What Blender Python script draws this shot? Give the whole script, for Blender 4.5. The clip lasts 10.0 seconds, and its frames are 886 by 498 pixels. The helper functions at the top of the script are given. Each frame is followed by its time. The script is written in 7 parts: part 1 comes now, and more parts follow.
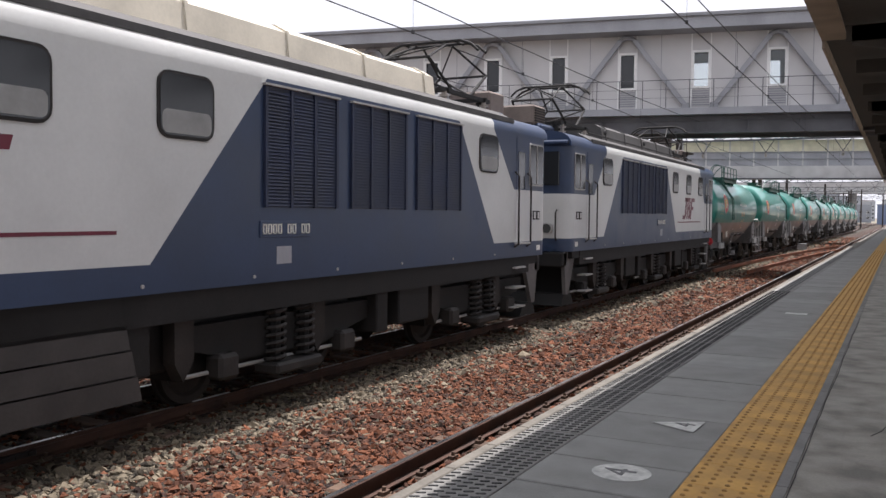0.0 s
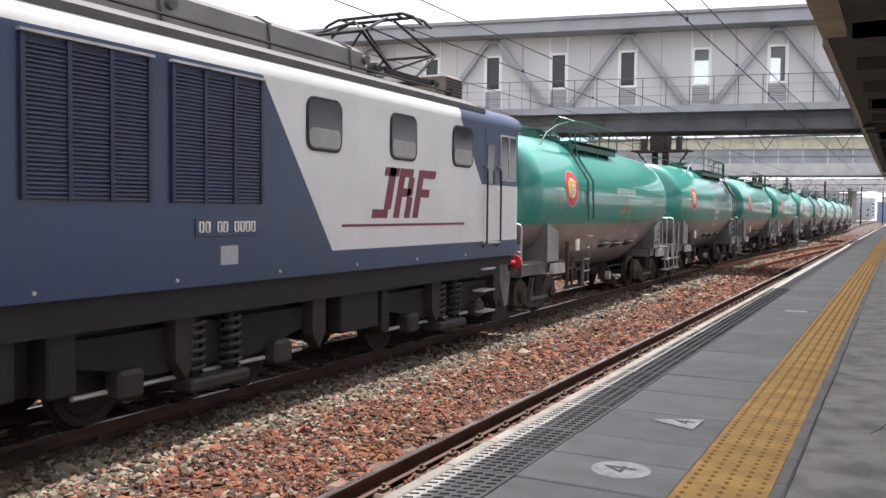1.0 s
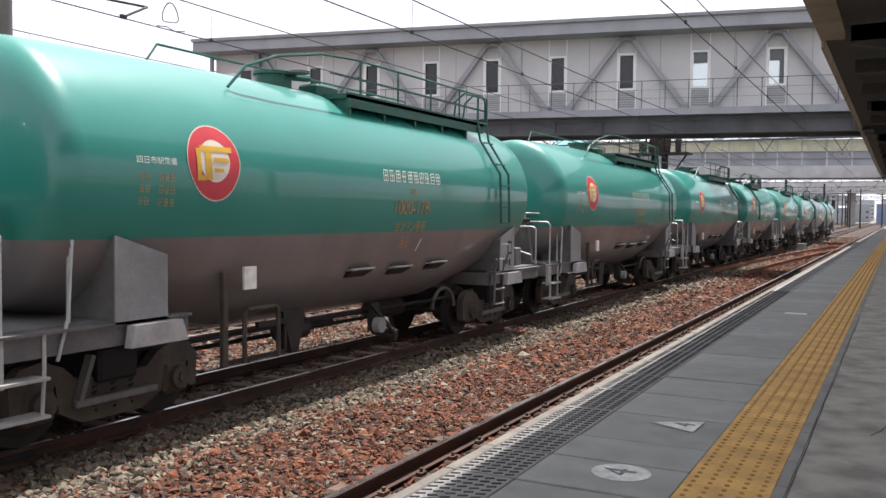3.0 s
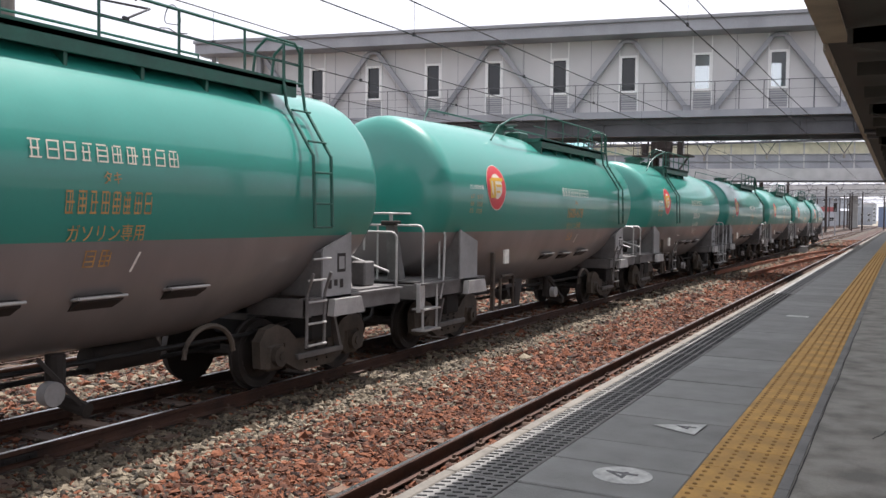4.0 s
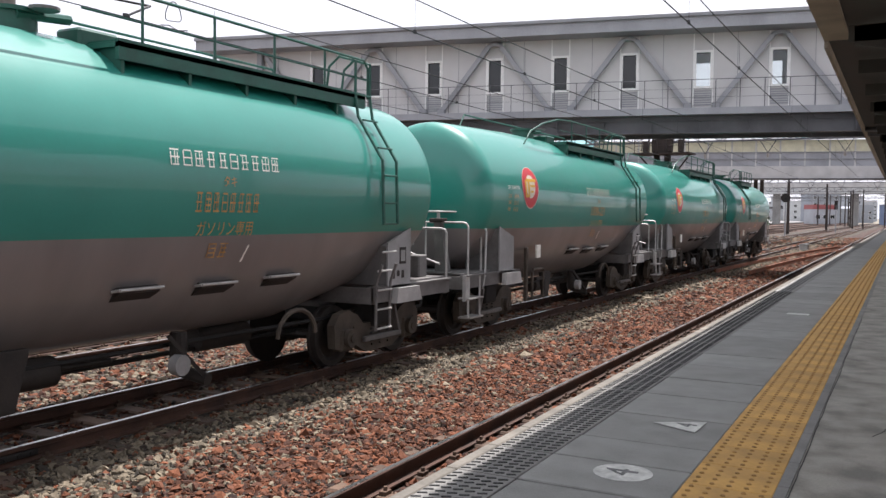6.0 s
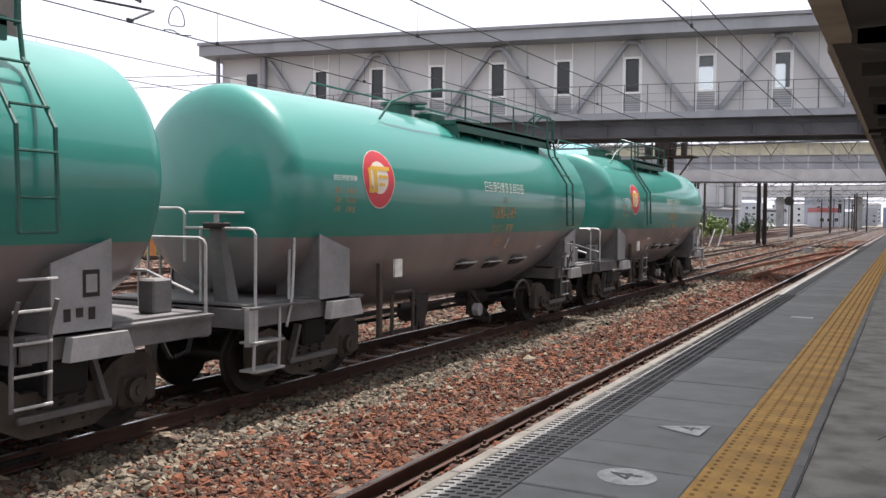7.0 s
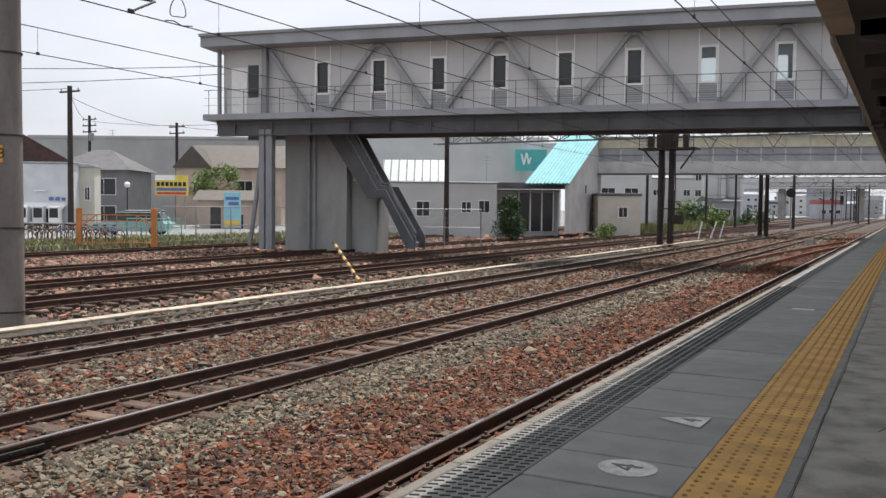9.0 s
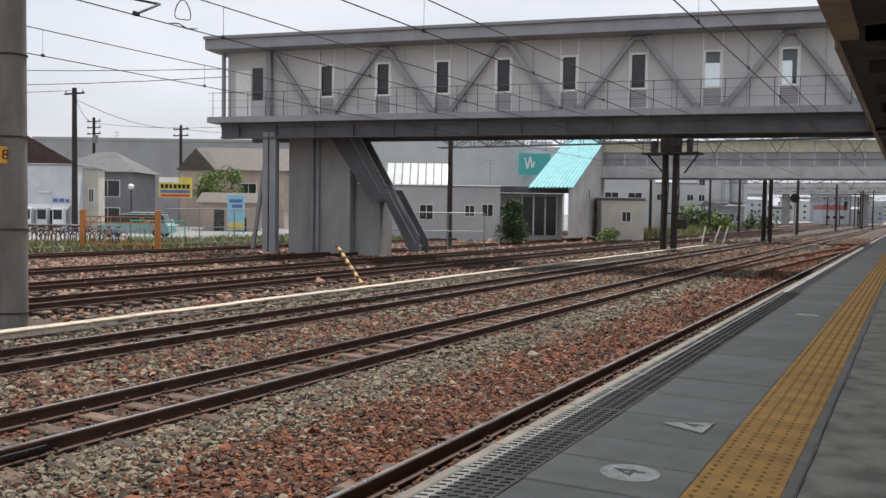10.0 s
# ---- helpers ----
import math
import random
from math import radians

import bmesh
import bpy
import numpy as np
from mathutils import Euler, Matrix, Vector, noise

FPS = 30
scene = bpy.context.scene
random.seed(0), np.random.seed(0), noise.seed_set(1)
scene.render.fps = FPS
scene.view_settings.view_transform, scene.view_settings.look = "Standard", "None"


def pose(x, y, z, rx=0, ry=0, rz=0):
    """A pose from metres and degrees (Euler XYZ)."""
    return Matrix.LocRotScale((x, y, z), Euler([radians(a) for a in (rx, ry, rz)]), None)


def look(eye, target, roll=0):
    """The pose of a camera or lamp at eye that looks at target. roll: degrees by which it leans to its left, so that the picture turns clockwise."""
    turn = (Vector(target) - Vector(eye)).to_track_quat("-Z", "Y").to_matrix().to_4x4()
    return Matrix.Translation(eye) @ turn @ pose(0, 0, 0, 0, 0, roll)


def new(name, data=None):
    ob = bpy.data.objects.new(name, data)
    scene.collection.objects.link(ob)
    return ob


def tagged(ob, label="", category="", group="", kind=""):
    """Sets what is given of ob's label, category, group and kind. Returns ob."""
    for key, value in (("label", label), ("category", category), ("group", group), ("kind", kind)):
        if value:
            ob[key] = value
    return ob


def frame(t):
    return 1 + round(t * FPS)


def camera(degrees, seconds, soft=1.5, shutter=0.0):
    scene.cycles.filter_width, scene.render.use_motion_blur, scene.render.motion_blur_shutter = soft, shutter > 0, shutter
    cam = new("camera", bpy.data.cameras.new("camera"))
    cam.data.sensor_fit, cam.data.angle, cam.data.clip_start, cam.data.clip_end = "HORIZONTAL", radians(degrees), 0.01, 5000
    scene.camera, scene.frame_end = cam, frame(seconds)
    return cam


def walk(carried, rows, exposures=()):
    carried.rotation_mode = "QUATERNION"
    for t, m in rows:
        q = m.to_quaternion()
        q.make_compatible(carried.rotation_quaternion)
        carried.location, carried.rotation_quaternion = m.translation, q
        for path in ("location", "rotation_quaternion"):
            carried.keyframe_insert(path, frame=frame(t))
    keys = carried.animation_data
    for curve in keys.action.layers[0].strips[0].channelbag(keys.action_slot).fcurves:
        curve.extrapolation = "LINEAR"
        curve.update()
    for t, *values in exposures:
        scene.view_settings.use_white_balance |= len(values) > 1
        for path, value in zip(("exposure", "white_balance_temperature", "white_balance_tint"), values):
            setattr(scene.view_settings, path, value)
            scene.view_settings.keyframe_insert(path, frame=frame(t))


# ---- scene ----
# Camera: standing on the platform edge side, held by hand
cam = camera(53.5, 10.0)
EYE = (0.0, 0.0, 2.1465)
# seconds, yaw, pitch, lean
PATH = [
    (0.0, 27.540, -2.299, 0.533),
    (0.5, 27.595, -2.381, 0.583),
    (1.0, 27.535, -2.481, 0.581),
    (1.5, 27.428, -2.406, 0.655),
    (2.0, 27.449, -2.298, 0.655),
    (2.5, 27.355, -2.275, 0.546),
    (3.0, 27.500, -2.279, 0.460),
    (4.5, 27.643, -2.090, 0.561),
    (5.0, 27.615, -2.063, 0.437),
    (5.5, 27.548, -2.334, 0.620),
    (7.0, 27.857, -2.061, 0.488),
    (7.5, 27.705, -1.892, 0.531),
    (8.0, 27.932, -2.068, 0.493),
    (8.5, 27.983, -2.305, 0.540),
    (9.0, 27.957, -2.617, 0.559),
    (9.5, 28.087, -2.424, 0.640),
    (10.0, 28.172, -2.389, 0.848),
]
walk(cam, [(t, pose(*EYE, 90 + p, -r, a)) for t, a, p, r in PATH],
     exposures=[(t, e, 6230, 16 if t < 8.2 else 11) for t, e in ((0.0, 0.88), (0.5, 1.2), (1.0, 1.5), (1.5, 1.48), (2.0, 1.2), (2.5, 1.10), (5.0, 1.06), (7.5, 1.05), (8.0, 1.0), (8.5, 0.9), (9.0, 0.62), (10.0, 0.52))])

# ---- light ----
world = bpy.data.worlds.new("sky")
scene.world = world
world.use_nodes = True
wn, wl = world.node_tree.nodes, world.node_tree.links
sky = wn.new("ShaderNodeTexSky")
sky.sky_type = "NISHITA"
sky.sun_disc = False
sky.sun_elevation, sky.sun_rotation = radians(72), radians(-8)
sky.dust_density, sky.air_density = 4.0, 1.2
# thin bright cloud over the blue
wco = wn.new("ShaderNodeTexCoord")
wmap = wn.new("ShaderNodeMapping")
wmap.inputs["Scale"].default_value = (1.2, 1.2, 3.5)
wno = wn.new("ShaderNodeTexNoise")
wno.inputs["Scale"].default_value, wno.inputs["Detail"].default_value = 2.2, 6
wra = wn.new("ShaderNodeValToRGB")
wra.color_ramp.elements[0].position, wra.color_ramp.elements[1].position = 0.30, 0.62
wmx = wn.new("ShaderNodeMix")
wmx.data_type = "RGBA"
wmx.inputs[7].default_value = (9.2, 9.3, 9.6, 1)
wl.new(wco.outputs["Generated"], wmap.inputs["Vector"])
wl.new(wmap.outputs[0], wno.inputs["Vector"])
wl.new(wno.outputs[0], wra.inputs[0])
wsc = wn.new("ShaderNodeMath")
wsc.operation = "MULTIPLY_ADD"
wsc.inputs[1].default_value, wsc.inputs[2].default_value = 0.34, 0.66
wl.new(wra.outputs[0], wsc.inputs[0])
wl.new(wsc.outputs[0], wmx.inputs[0])
wl.new(sky.outputs[0], wmx.inputs[6])
wl.new(wmx.outputs[2], wn["Background"].inputs[0])
wn["Background"].inputs[1].default_value = 0.068
sun = new("sun", bpy.data.lights.new("sun", "SUN"))
sun.data.energy, sun.data.angle, sun.data.color = 4.3, radians(0.7), (1, 0.95, 0.88)
sun.matrix_world = look((0.0, 0.30, 0.95), (0, 0, 0))


# ---- materials ----
def mat(name, col, rough=0.6, metal=0.0, var=0.18, scale=2.5, fine=40.0, bump=0.15, rnd=0.0, col2=None, stretch=(1, 1, 1), coat=0.0, island=0.0):
    m = bpy.data.materials.new(name)
    m.use_nodes = True
    n, l = m.node_tree.nodes, m.node_tree.links
    b = n["Principled BSDF"]
    co = n.new("ShaderNodeTexCoord")
    mp = n.new("ShaderNodeMapping")
    mp.inputs["Scale"].default_value = stretch
    l.new(co.outputs["Object"], mp.inputs["Vector"])
    big, small = n.new("ShaderNodeTexNoise"), n.new("ShaderNodeTexNoise")
    big.inputs["Scale"].default_value, big.inputs["Detail"].default_value = scale, 5
    small.inputs["Scale"].default_value, small.inputs["Detail"].default_value = fine, 3
    for t in (big, small):
        l.new(mp.outputs[0], t.inputs["Vector"])
    mx = n.new("ShaderNodeMix")
    mx.data_type = "RGBA"
    c2 = col2 or tuple(c * (1 - 1.6 * var) for c in col)
    mx.inputs[6].default_value, mx.inputs[7].default_value = (*c2, 1), (*col, 1)
    ra = n.new("ShaderNodeValToRGB")
    ra.color_ramp.elements[0].position, ra.color_ramp.elements[1].position = 0.32, 0.62
    l.new(big.outputs[0], ra.inputs[0])
    l.new(ra.outputs[0], mx.inputs[0])
    hs = n.new("ShaderNodeHueSaturation")
    l.new(mx.outputs[2], hs.inputs["Color"])
    ma = n.new("ShaderNodeMath")
    ma.operation = "MULTIPLY_ADD"
    ma.inputs[1].default_value, ma.inputs[2].default_value = var * 1.5, 1 - var * 0.75
    l.new(small.outputs[0], ma.inputs[0])
    last = ma.outputs[0]
    if rnd or island:
        src = n.new("ShaderNodeNewGeometry").outputs["Random Per Island"] if island else n.new("ShaderNodeObjectInfo").outputs["Random"]
        k = island or rnd
        m2 = n.new("ShaderNodeMath")
        m2.operation = "MULTIPLY_ADD"
        m2.inputs[1].default_value, m2.inputs[2].default_value = 2 * k, -k
        l.new(src, m2.inputs[0])
        m3 = n.new("ShaderNodeMath")
        l.new(last, m3.inputs[0])
        l.new(m2.outputs[0], m3.inputs[1])
        last = m3.outputs[0]
    l.new(last, hs.inputs["Value"])
    l.new(hs.outputs[0], b.inputs["Base Color"])
    rr = n.new("ShaderNodeMath")
    rr.operation = "MULTIPLY_ADD"
    rr.inputs[1].default_value, rr.inputs[2].default_value = 0.25, max(0.02, rough - 0.12)
    l.new(big.outputs[0], rr.inputs[0])
    l.new(rr.outputs[0], b.inputs["Roughness"])
    b.inputs["Metallic"].default_value = metal
    b.inputs["Coat Weight"].default_value = coat
    if bump:
        bp = n.new("ShaderNodeBump")
        bp.inputs["Strength"].default_value, bp.inputs["Distance"].default_value = bump, 0.01
        l.new(small.outputs[0], bp.inputs["Height"])
        l.new(bp.outputs[0], b.inputs["Normal"])
    return m


def two_tone(name, low, high, z, rough, axis=2, soft=0.004, dirt=0.0):
    """Paint that changes colour at a height of its thing, with road dirt streaks."""
    m = mat(name, high, rough, var=0.06, scale=1.2, fine=25, bump=0.02)
    n, l = m.node_tree.nodes, m.node_tree.links
    b = n["Principled BSDF"]
    old = b.inputs["Base Color"].links[0].from_socket
    co = n.new("ShaderNodeTexCoord")
    sx = n.new("ShaderNodeSeparateXYZ")
    l.new(co.outputs["Object"], sx.inputs[0])
    mr = n.new("ShaderNodeMapRange")
    mr.inputs[1].default_value, mr.inputs[2].default_value = z - soft, z + soft
    l.new(sx.outputs[axis], mr.inputs[0])
    mx = n.new("ShaderNodeMix")
    mx.data_type = "RGBA"
    no = n.new("ShaderNodeTexNoise")
    no.inputs["Scale"].default_value, no.inputs["Detail"].default_value = 1.4, 6
    mp = n.new("ShaderNodeMapping")
    mp.inputs["Scale"].default_value = (1, 1.6, 0.35)
    l.new(co.outputs["Object"], mp.inputs["Vector"])
    l.new(mp.outputs[0], no.inputs["Vector"])
    lo = n.new("ShaderNodeMix")
    lo.data_type = "RGBA"
    lo.inputs[6].default_value, lo.inputs[7].default_value = (*[c * 0.62 for c in low], 1), (*[c * 1.12 for c in low], 1)
    l.new(no.outputs[0], lo.inputs[0])
    l.new(mr.outputs[0], mx.inputs[0])
    l.new(lo.outputs[2], mx.inputs[6])
    l.new(old, mx.inputs[7])
    l.new(mx.outputs[2], b.inputs["Base Color"])
    return m


def glass(name, tint=(0.6, 0.65, 0.65), rough=0.03):
    m = bpy.data.materials.new(name)
    m.use_nodes = True
    b = m.node_tree.nodes["Principled BSDF"]
    b.inputs["Base Color"].default_value = (*tint, 1)
    b.inputs["Roughness"].default_value = rough
    b.inputs["Transmission Weight"].default_value = 0.9
    b.inputs["IOR"].default_value = 1.45
    return m


def gravel_mat(name, island=0.0, bump=0.9):
    """Grey crushed stone with rust-brown stone in stripes along the rails."""
    m = bpy.data.materials.new(name)
    m.use_nodes = True
    n, l = m.node_tree.nodes, m.node_tree.links
    b = n["Principled BSDF"]
    geo = n.new("ShaderNodeNewGeometry")
    sx = n.new("ShaderNodeSeparateXYZ")
    l.new(geo.outputs["Position"], sx.inputs[0])
    no = n.new("ShaderNodeTexNoise")
    no.inputs["Scale"].default_value, no.inputs["Detail"].default_value = 1.1, 5
    l.new(geo.outputs["Position"], no.inputs["Vector"])
    wob = n.new("ShaderNodeMath")
    wob.operation = "MULTIPLY_ADD"
    wob.inputs[1].default_value = 1.3
    l.new(no.outputs[0], wob.inputs[0])
    l.new(sx.outputs[0], wob.inputs[2])
    ramp = n.new("ShaderNodeValToRGB")
    mr = n.new("ShaderNodeMapRange")
    mr.inputs[1].default_value, mr.inputs[2].default_value = -40.0, 0.0
    l.new(wob.outputs[0], mr.inputs[0])
    l.new(mr.outputs[0], ramp.inputs[0])
    e = ramp.color_ramp.elements
    stops = [(-33, 0.75), (-15.5, 0.7), (-13.6, 0.15), (-12.0, 0.2), (-10.4, 0.35), (-9.3, 0.55), (-8.2, 0.5), (-7.0, 0.75), (-6.2, 0.12), (-5.35, 0.12), (-4.8, 0.8), (-3.0, 0.95)]
    while len(e) > 1:
        e.remove(e[-1])
    for i, (x, v) in enumerate(stops):
        p = (x + 40) / 40
        k = e[0] if i == 0 else e.new(p)
        k.position, k.color = p, (v, v, v, 1)
    rnd_src = geo.outputs["Random Per Island"]
    vor = n.new("ShaderNodeTexVoronoi")
    vor.inputs["Scale"].default_value = 21
    l.new(geo.outputs["Position"], vor.inputs["Vector"])
    wn_ = n.new("ShaderNodeTexWhiteNoise")
    wn_.noise_dimensions = "1D"
    if island:
        l.new(rnd_src, wn_.inputs["W"])
        rnd1 = wn_.outputs["Value"]
    else:
        s2 = n.new("ShaderNodeSeparateColor")
        l.new(vor.outputs["Color"], s2.inputs[0])
        rnd1 = s2.outputs[0]
    lt = n.new("ShaderNodeMath")
    lt.operation = "LESS_THAN"
    l.new(rnd1, lt.inputs[0])
    l.new(ramp.outputs[0], lt.inputs[1])
    mx = n.new("ShaderNodeMix")
    mx.data_type = "RGBA"
    # bed colours cut to about a third: shade between the stones painted in
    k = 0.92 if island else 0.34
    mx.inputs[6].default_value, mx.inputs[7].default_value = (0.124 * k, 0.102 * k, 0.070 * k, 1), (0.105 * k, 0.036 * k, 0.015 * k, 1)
    # paler pinkish stone under the old sidings
    far = n.new("ShaderNodeMapRange")
    far.inputs[1].default_value, far.inputs[2].default_value = -14.0, -15.2
    l.new(wob.outputs[0], far.inputs[0])
    kinds = n.new("ShaderNodeMix")
    kinds.data_type = "RGBA"
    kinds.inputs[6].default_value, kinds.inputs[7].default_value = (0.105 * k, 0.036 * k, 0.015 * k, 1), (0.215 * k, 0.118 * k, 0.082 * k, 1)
    l.new(far.outputs[0], kinds.inputs[0])
    l.new(kinds.outputs[2], mx.inputs[7])
    l.new(lt.outputs[0], mx.inputs[0])
    hs = n.new("ShaderNodeHueSaturation")
    l.new(mx.outputs[2], hs.inputs["Color"])
    ma = n.new("ShaderNodeMath")
    ma.operation = "MULTIPLY_ADD"
    ma.inputs[1].default_value, ma.inputs[2].default_value = 1.75, 0.14
    if island:
        l.new(rnd_src, ma.inputs[0])
    else:
        l.new(s2.outputs[1], ma.inputs[0])
    l.new(ma.outputs[0], hs.inputs["Value"])
    l.new(hs.outputs[0], b.inputs["Base Color"])
    b.inputs["Roughness"].default_value = 0.9
    bp = n.new("ShaderNodeBump")
    bp.inputs["Strength"].default_value, bp.inputs["Distance"].default_value = bump, 0.03
    n2 = n.new("ShaderNodeTexNoise")
    n2.inputs["Scale"].default_value = 60
    l.new(geo.outputs["Position"], n2.inputs["Vector"])
    if island:
        l.new(n2.outputs[0], bp.inputs["Height"])
        bp.inputs["Strength"].default_value = 0.3
    else:
        l.new(vor.outputs["Distance"], bp.inputs["Height"])
        bp.invert = True
    l.new(bp.outputs[0], b.inputs["Normal"])
    return m


GRAVEL, STONE = gravel_mat("shade-darkened ballast bed"), gravel_mat("crushed stone", 1.0)
RUST = mat("rusted rail steel", (0.075, 0.036, 0.023), 0.75, 0.2, 0.35, 3, 50, 0.3)
SHINE = mat("polished rail head", (0.42, 0.41, 0.40), 0.28, 1.0, 0.1, 2, 30, 0.05)
SLEEPER = mat("stained concrete sleeper", (0.105, 0.066, 0.044), 0.9, 0, 0.35, 2.5, 30, 0.4, rnd=0.35)
CLIP = mat("dark iron", (0.03, 0.026, 0.024), 0.7, 0.4, 0.3, 5, 60, 0.2)
PAVE = mat("grey platform slab", (0.245, 0.245, 0.228), 0.8, 0, 0.14, 5.0, 110, 0.3, rnd=0.12)
PAVE2 = mat("old trowelled concrete", (0.31, 0.292, 0.25), 0.85, 0, 0.30, 5.0, 90, 0.5)
EDGE = mat("worn pale edge stone", (0.165, 0.15, 0.125), 0.85, 0, 0.25, 5, 50, 0.25, rnd=0.15)
GROOVE = mat("grey ribbed slab", (0.215, 0.21, 0.195), 0.8, 0, 0.2, 3, 60, 0.2, rnd=0.10)
RIB = mat("dark rib", (0.085, 0.085, 0.082), 0.85, 0, 0.3, 5, 60, 0.1)
JOINT = mat("dark joint", (0.045, 0.043, 0.04), 0.95, 0, 0.3, 5, 60, 0.1)
YELLOW = mat("yellow tactile tile", (0.55, 0.315, 0.082), 0.75, 0, 0.22, 4, 45, 0.15, rnd=0.10)
YDOT = mat("worn brown dot", (0.36, 0.195, 0.055), 0.8, 0, 0.3, 9, 60, 0.1)
PAINT = mat("faded white road paint", (0.62, 0.62, 0.58), 0.8, 0, 0.25, 14, 60, 0.1)
PAINTDK = mat("grey numeral paint", (0.17, 0.17, 0.165), 0.85, 0, 0.25, 14, 60, 0.1)
CONC = mat("weathered concrete", (0.34, 0.335, 0.32), 0.88, 0, 0.22, 0.8, 25, 0.25, stretch=(1, 1, 0.35))
POLE = mat("grey brown concrete pole", (0.19, 0.17, 0.155), 0.85, 0, 0.25, 2.5, 30, 0.2, stretch=(1, 1, 0.3))
DARKP = mat("dark weathered mast steel", (0.05, 0.038, 0.033), 0.8, 0.2, 0.3, 2.5, 30, 0.2)
WALLP = mat("pale grey cladding panel", (0.55, 0.54, 0.535), 0.6, 0, 0.06, 0.7, 30, 0.05)
TRIM = mat("grey painted steel", (0.27, 0.275, 0.29), 0.55, 0.1, 0.12, 1.4, 25, 0.06)
TRIM2 = mat("mid grey painted girder", (0.33, 0.335, 0.355), 0.6, 0.1, 0.15, 0.8, 25, 0.08, stretch=(1, 1, 0.4))
GIRD = mat("dark grey for steel and girder shade", (0.13, 0.13, 0.14), 0.65, 0.1, 0.25, 0.8, 25, 0.08)
FRAMEW = mat("white window frame", (0.82, 0.82, 0.80), 0.5, 0, 0.06, 3, 30, 0.03)
PANE = mat("dim window glass", (0.022, 0.024, 0.026), 0.13, 0, 0.12, 1, 20, 0.0)
BLIND = mat("frosted window glass", (0.40, 0.44, 0.42), 0.25, 0, 0.05, 1, 20, 0.0)
CLEAR = glass("clear window glass")
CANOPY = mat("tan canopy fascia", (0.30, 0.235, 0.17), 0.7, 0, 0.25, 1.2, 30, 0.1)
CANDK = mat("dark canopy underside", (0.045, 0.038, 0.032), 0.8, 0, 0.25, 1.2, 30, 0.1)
TANK = two_tone("green over grey tank paint", (0.20, 0.18, 0.172), (0.018, 0.205, 0.160), 1.89, 0.40)
TANK.node_tree.nodes["Principled BSDF"].inputs["Coat Weight"].default_value = 0.55
TANK.node_tree.nodes["Principled BSDF"].inputs["Coat Roughness"].default_value = 0.07
GREEN = mat("dark green painted steel", (0.010, 0.085, 0.060), 0.45, 0, 0.2, 3, 30, 0.05)
FRAMEG = mat("dusty grey frame paint", (0.145, 0.137, 0.13), 0.65, 0, 0.28, 2.2, 30, 0.1)
SADDLE = mat("pale dusty grey plate", (0.27, 0.265, 0.26), 0.65, 0, 0.2, 2.2, 30, 0.08)
HANDR = mat("pale grey handrail", (0.42, 0.41, 0.39), 0.45, 0.1, 0.2, 4, 30, 0.05)
BOGIE = mat("brake dust brown steel", (0.030, 0.024, 0.020), 0.8, 0.1, 0.4, 3, 35, 0.2)
CAST = mat("dusty cast bogie frame", (0.085, 0.068, 0.052), 0.8, 0.1, 0.35, 3, 35, 0.2)
WHEEL = mat("worn wheel steel", (0.035, 0.029, 0.025), 0.65, 0.4, 0.3, 4, 35, 0.1)
BLACK = mat("sooty black underframe", (0.014, 0.013, 0.012), 0.8, 0.1, 0.4, 2.5, 30, 0.15)
RED = mat("red emblem paint", (0.52, 0.035, 0.045), 0.45, 0, 0.1, 5, 30, 0.02)
CREAM = mat("cream emblem paint", (0.66, 0.60, 0.50), 0.45, 0, 0.1, 5, 30, 0.02)
GOLD = mat("yellow emblem paint", (0.62, 0.36, 0.03), 0.45, 0, 0.1, 5, 30, 0.02)
LETW = mat("white lettering paint", (0.80, 0.79, 0.72), 0.5, 0, 0.15, 9, 30, 0.02)
LETO = mat("faded orange lettering paint", (0.52, 0.29, 0.10), 0.55, 0, 0.3, 9, 30, 0.02)
BLUE = mat("dusty navy loco paint", (0.022, 0.040, 0.088), 0.38, 0, 0.14, 1.3, 25, 0.03)
WHITE = mat("light grey loco paint", (0.56, 0.565, 0.545), 0.38, 0, 0.08, 1.0, 25, 0.03)
LOUV = mat("grimy blue louvre", (0.018, 0.026, 0.06), 0.55, 0, 0.25, 2, 25, 0.05)
ROOFD = mat("dark dusty roof grey", (0.075, 0.072, 0.07), 0.75, 0, 0.25, 1.6, 25, 0.1)
ROOFC = mat("cream roof housing paint", (0.58, 0.53, 0.43), 0.6, 0, 0.15, 1.2, 25, 0.06)
VENT = mat("dusty brown roof housing", (0.17, 0.135, 0.115), 0.75, 0, 0.25, 2, 25, 0.1)
MAROON = mat("maroon emblem paint", (0.13, 0.008, 0.024), 0.45, 0, 0.1, 5, 30, 0.02)
PORC = mat("grey insulator", (0.30, 0.27, 0.24), 0.35, 0, 0.1, 5, 30, 0.02)
WIRE = mat("dark wire", (0.045, 0.045, 0.047), 0.6, 0.5, 0.1, 5, 30, 0.0)


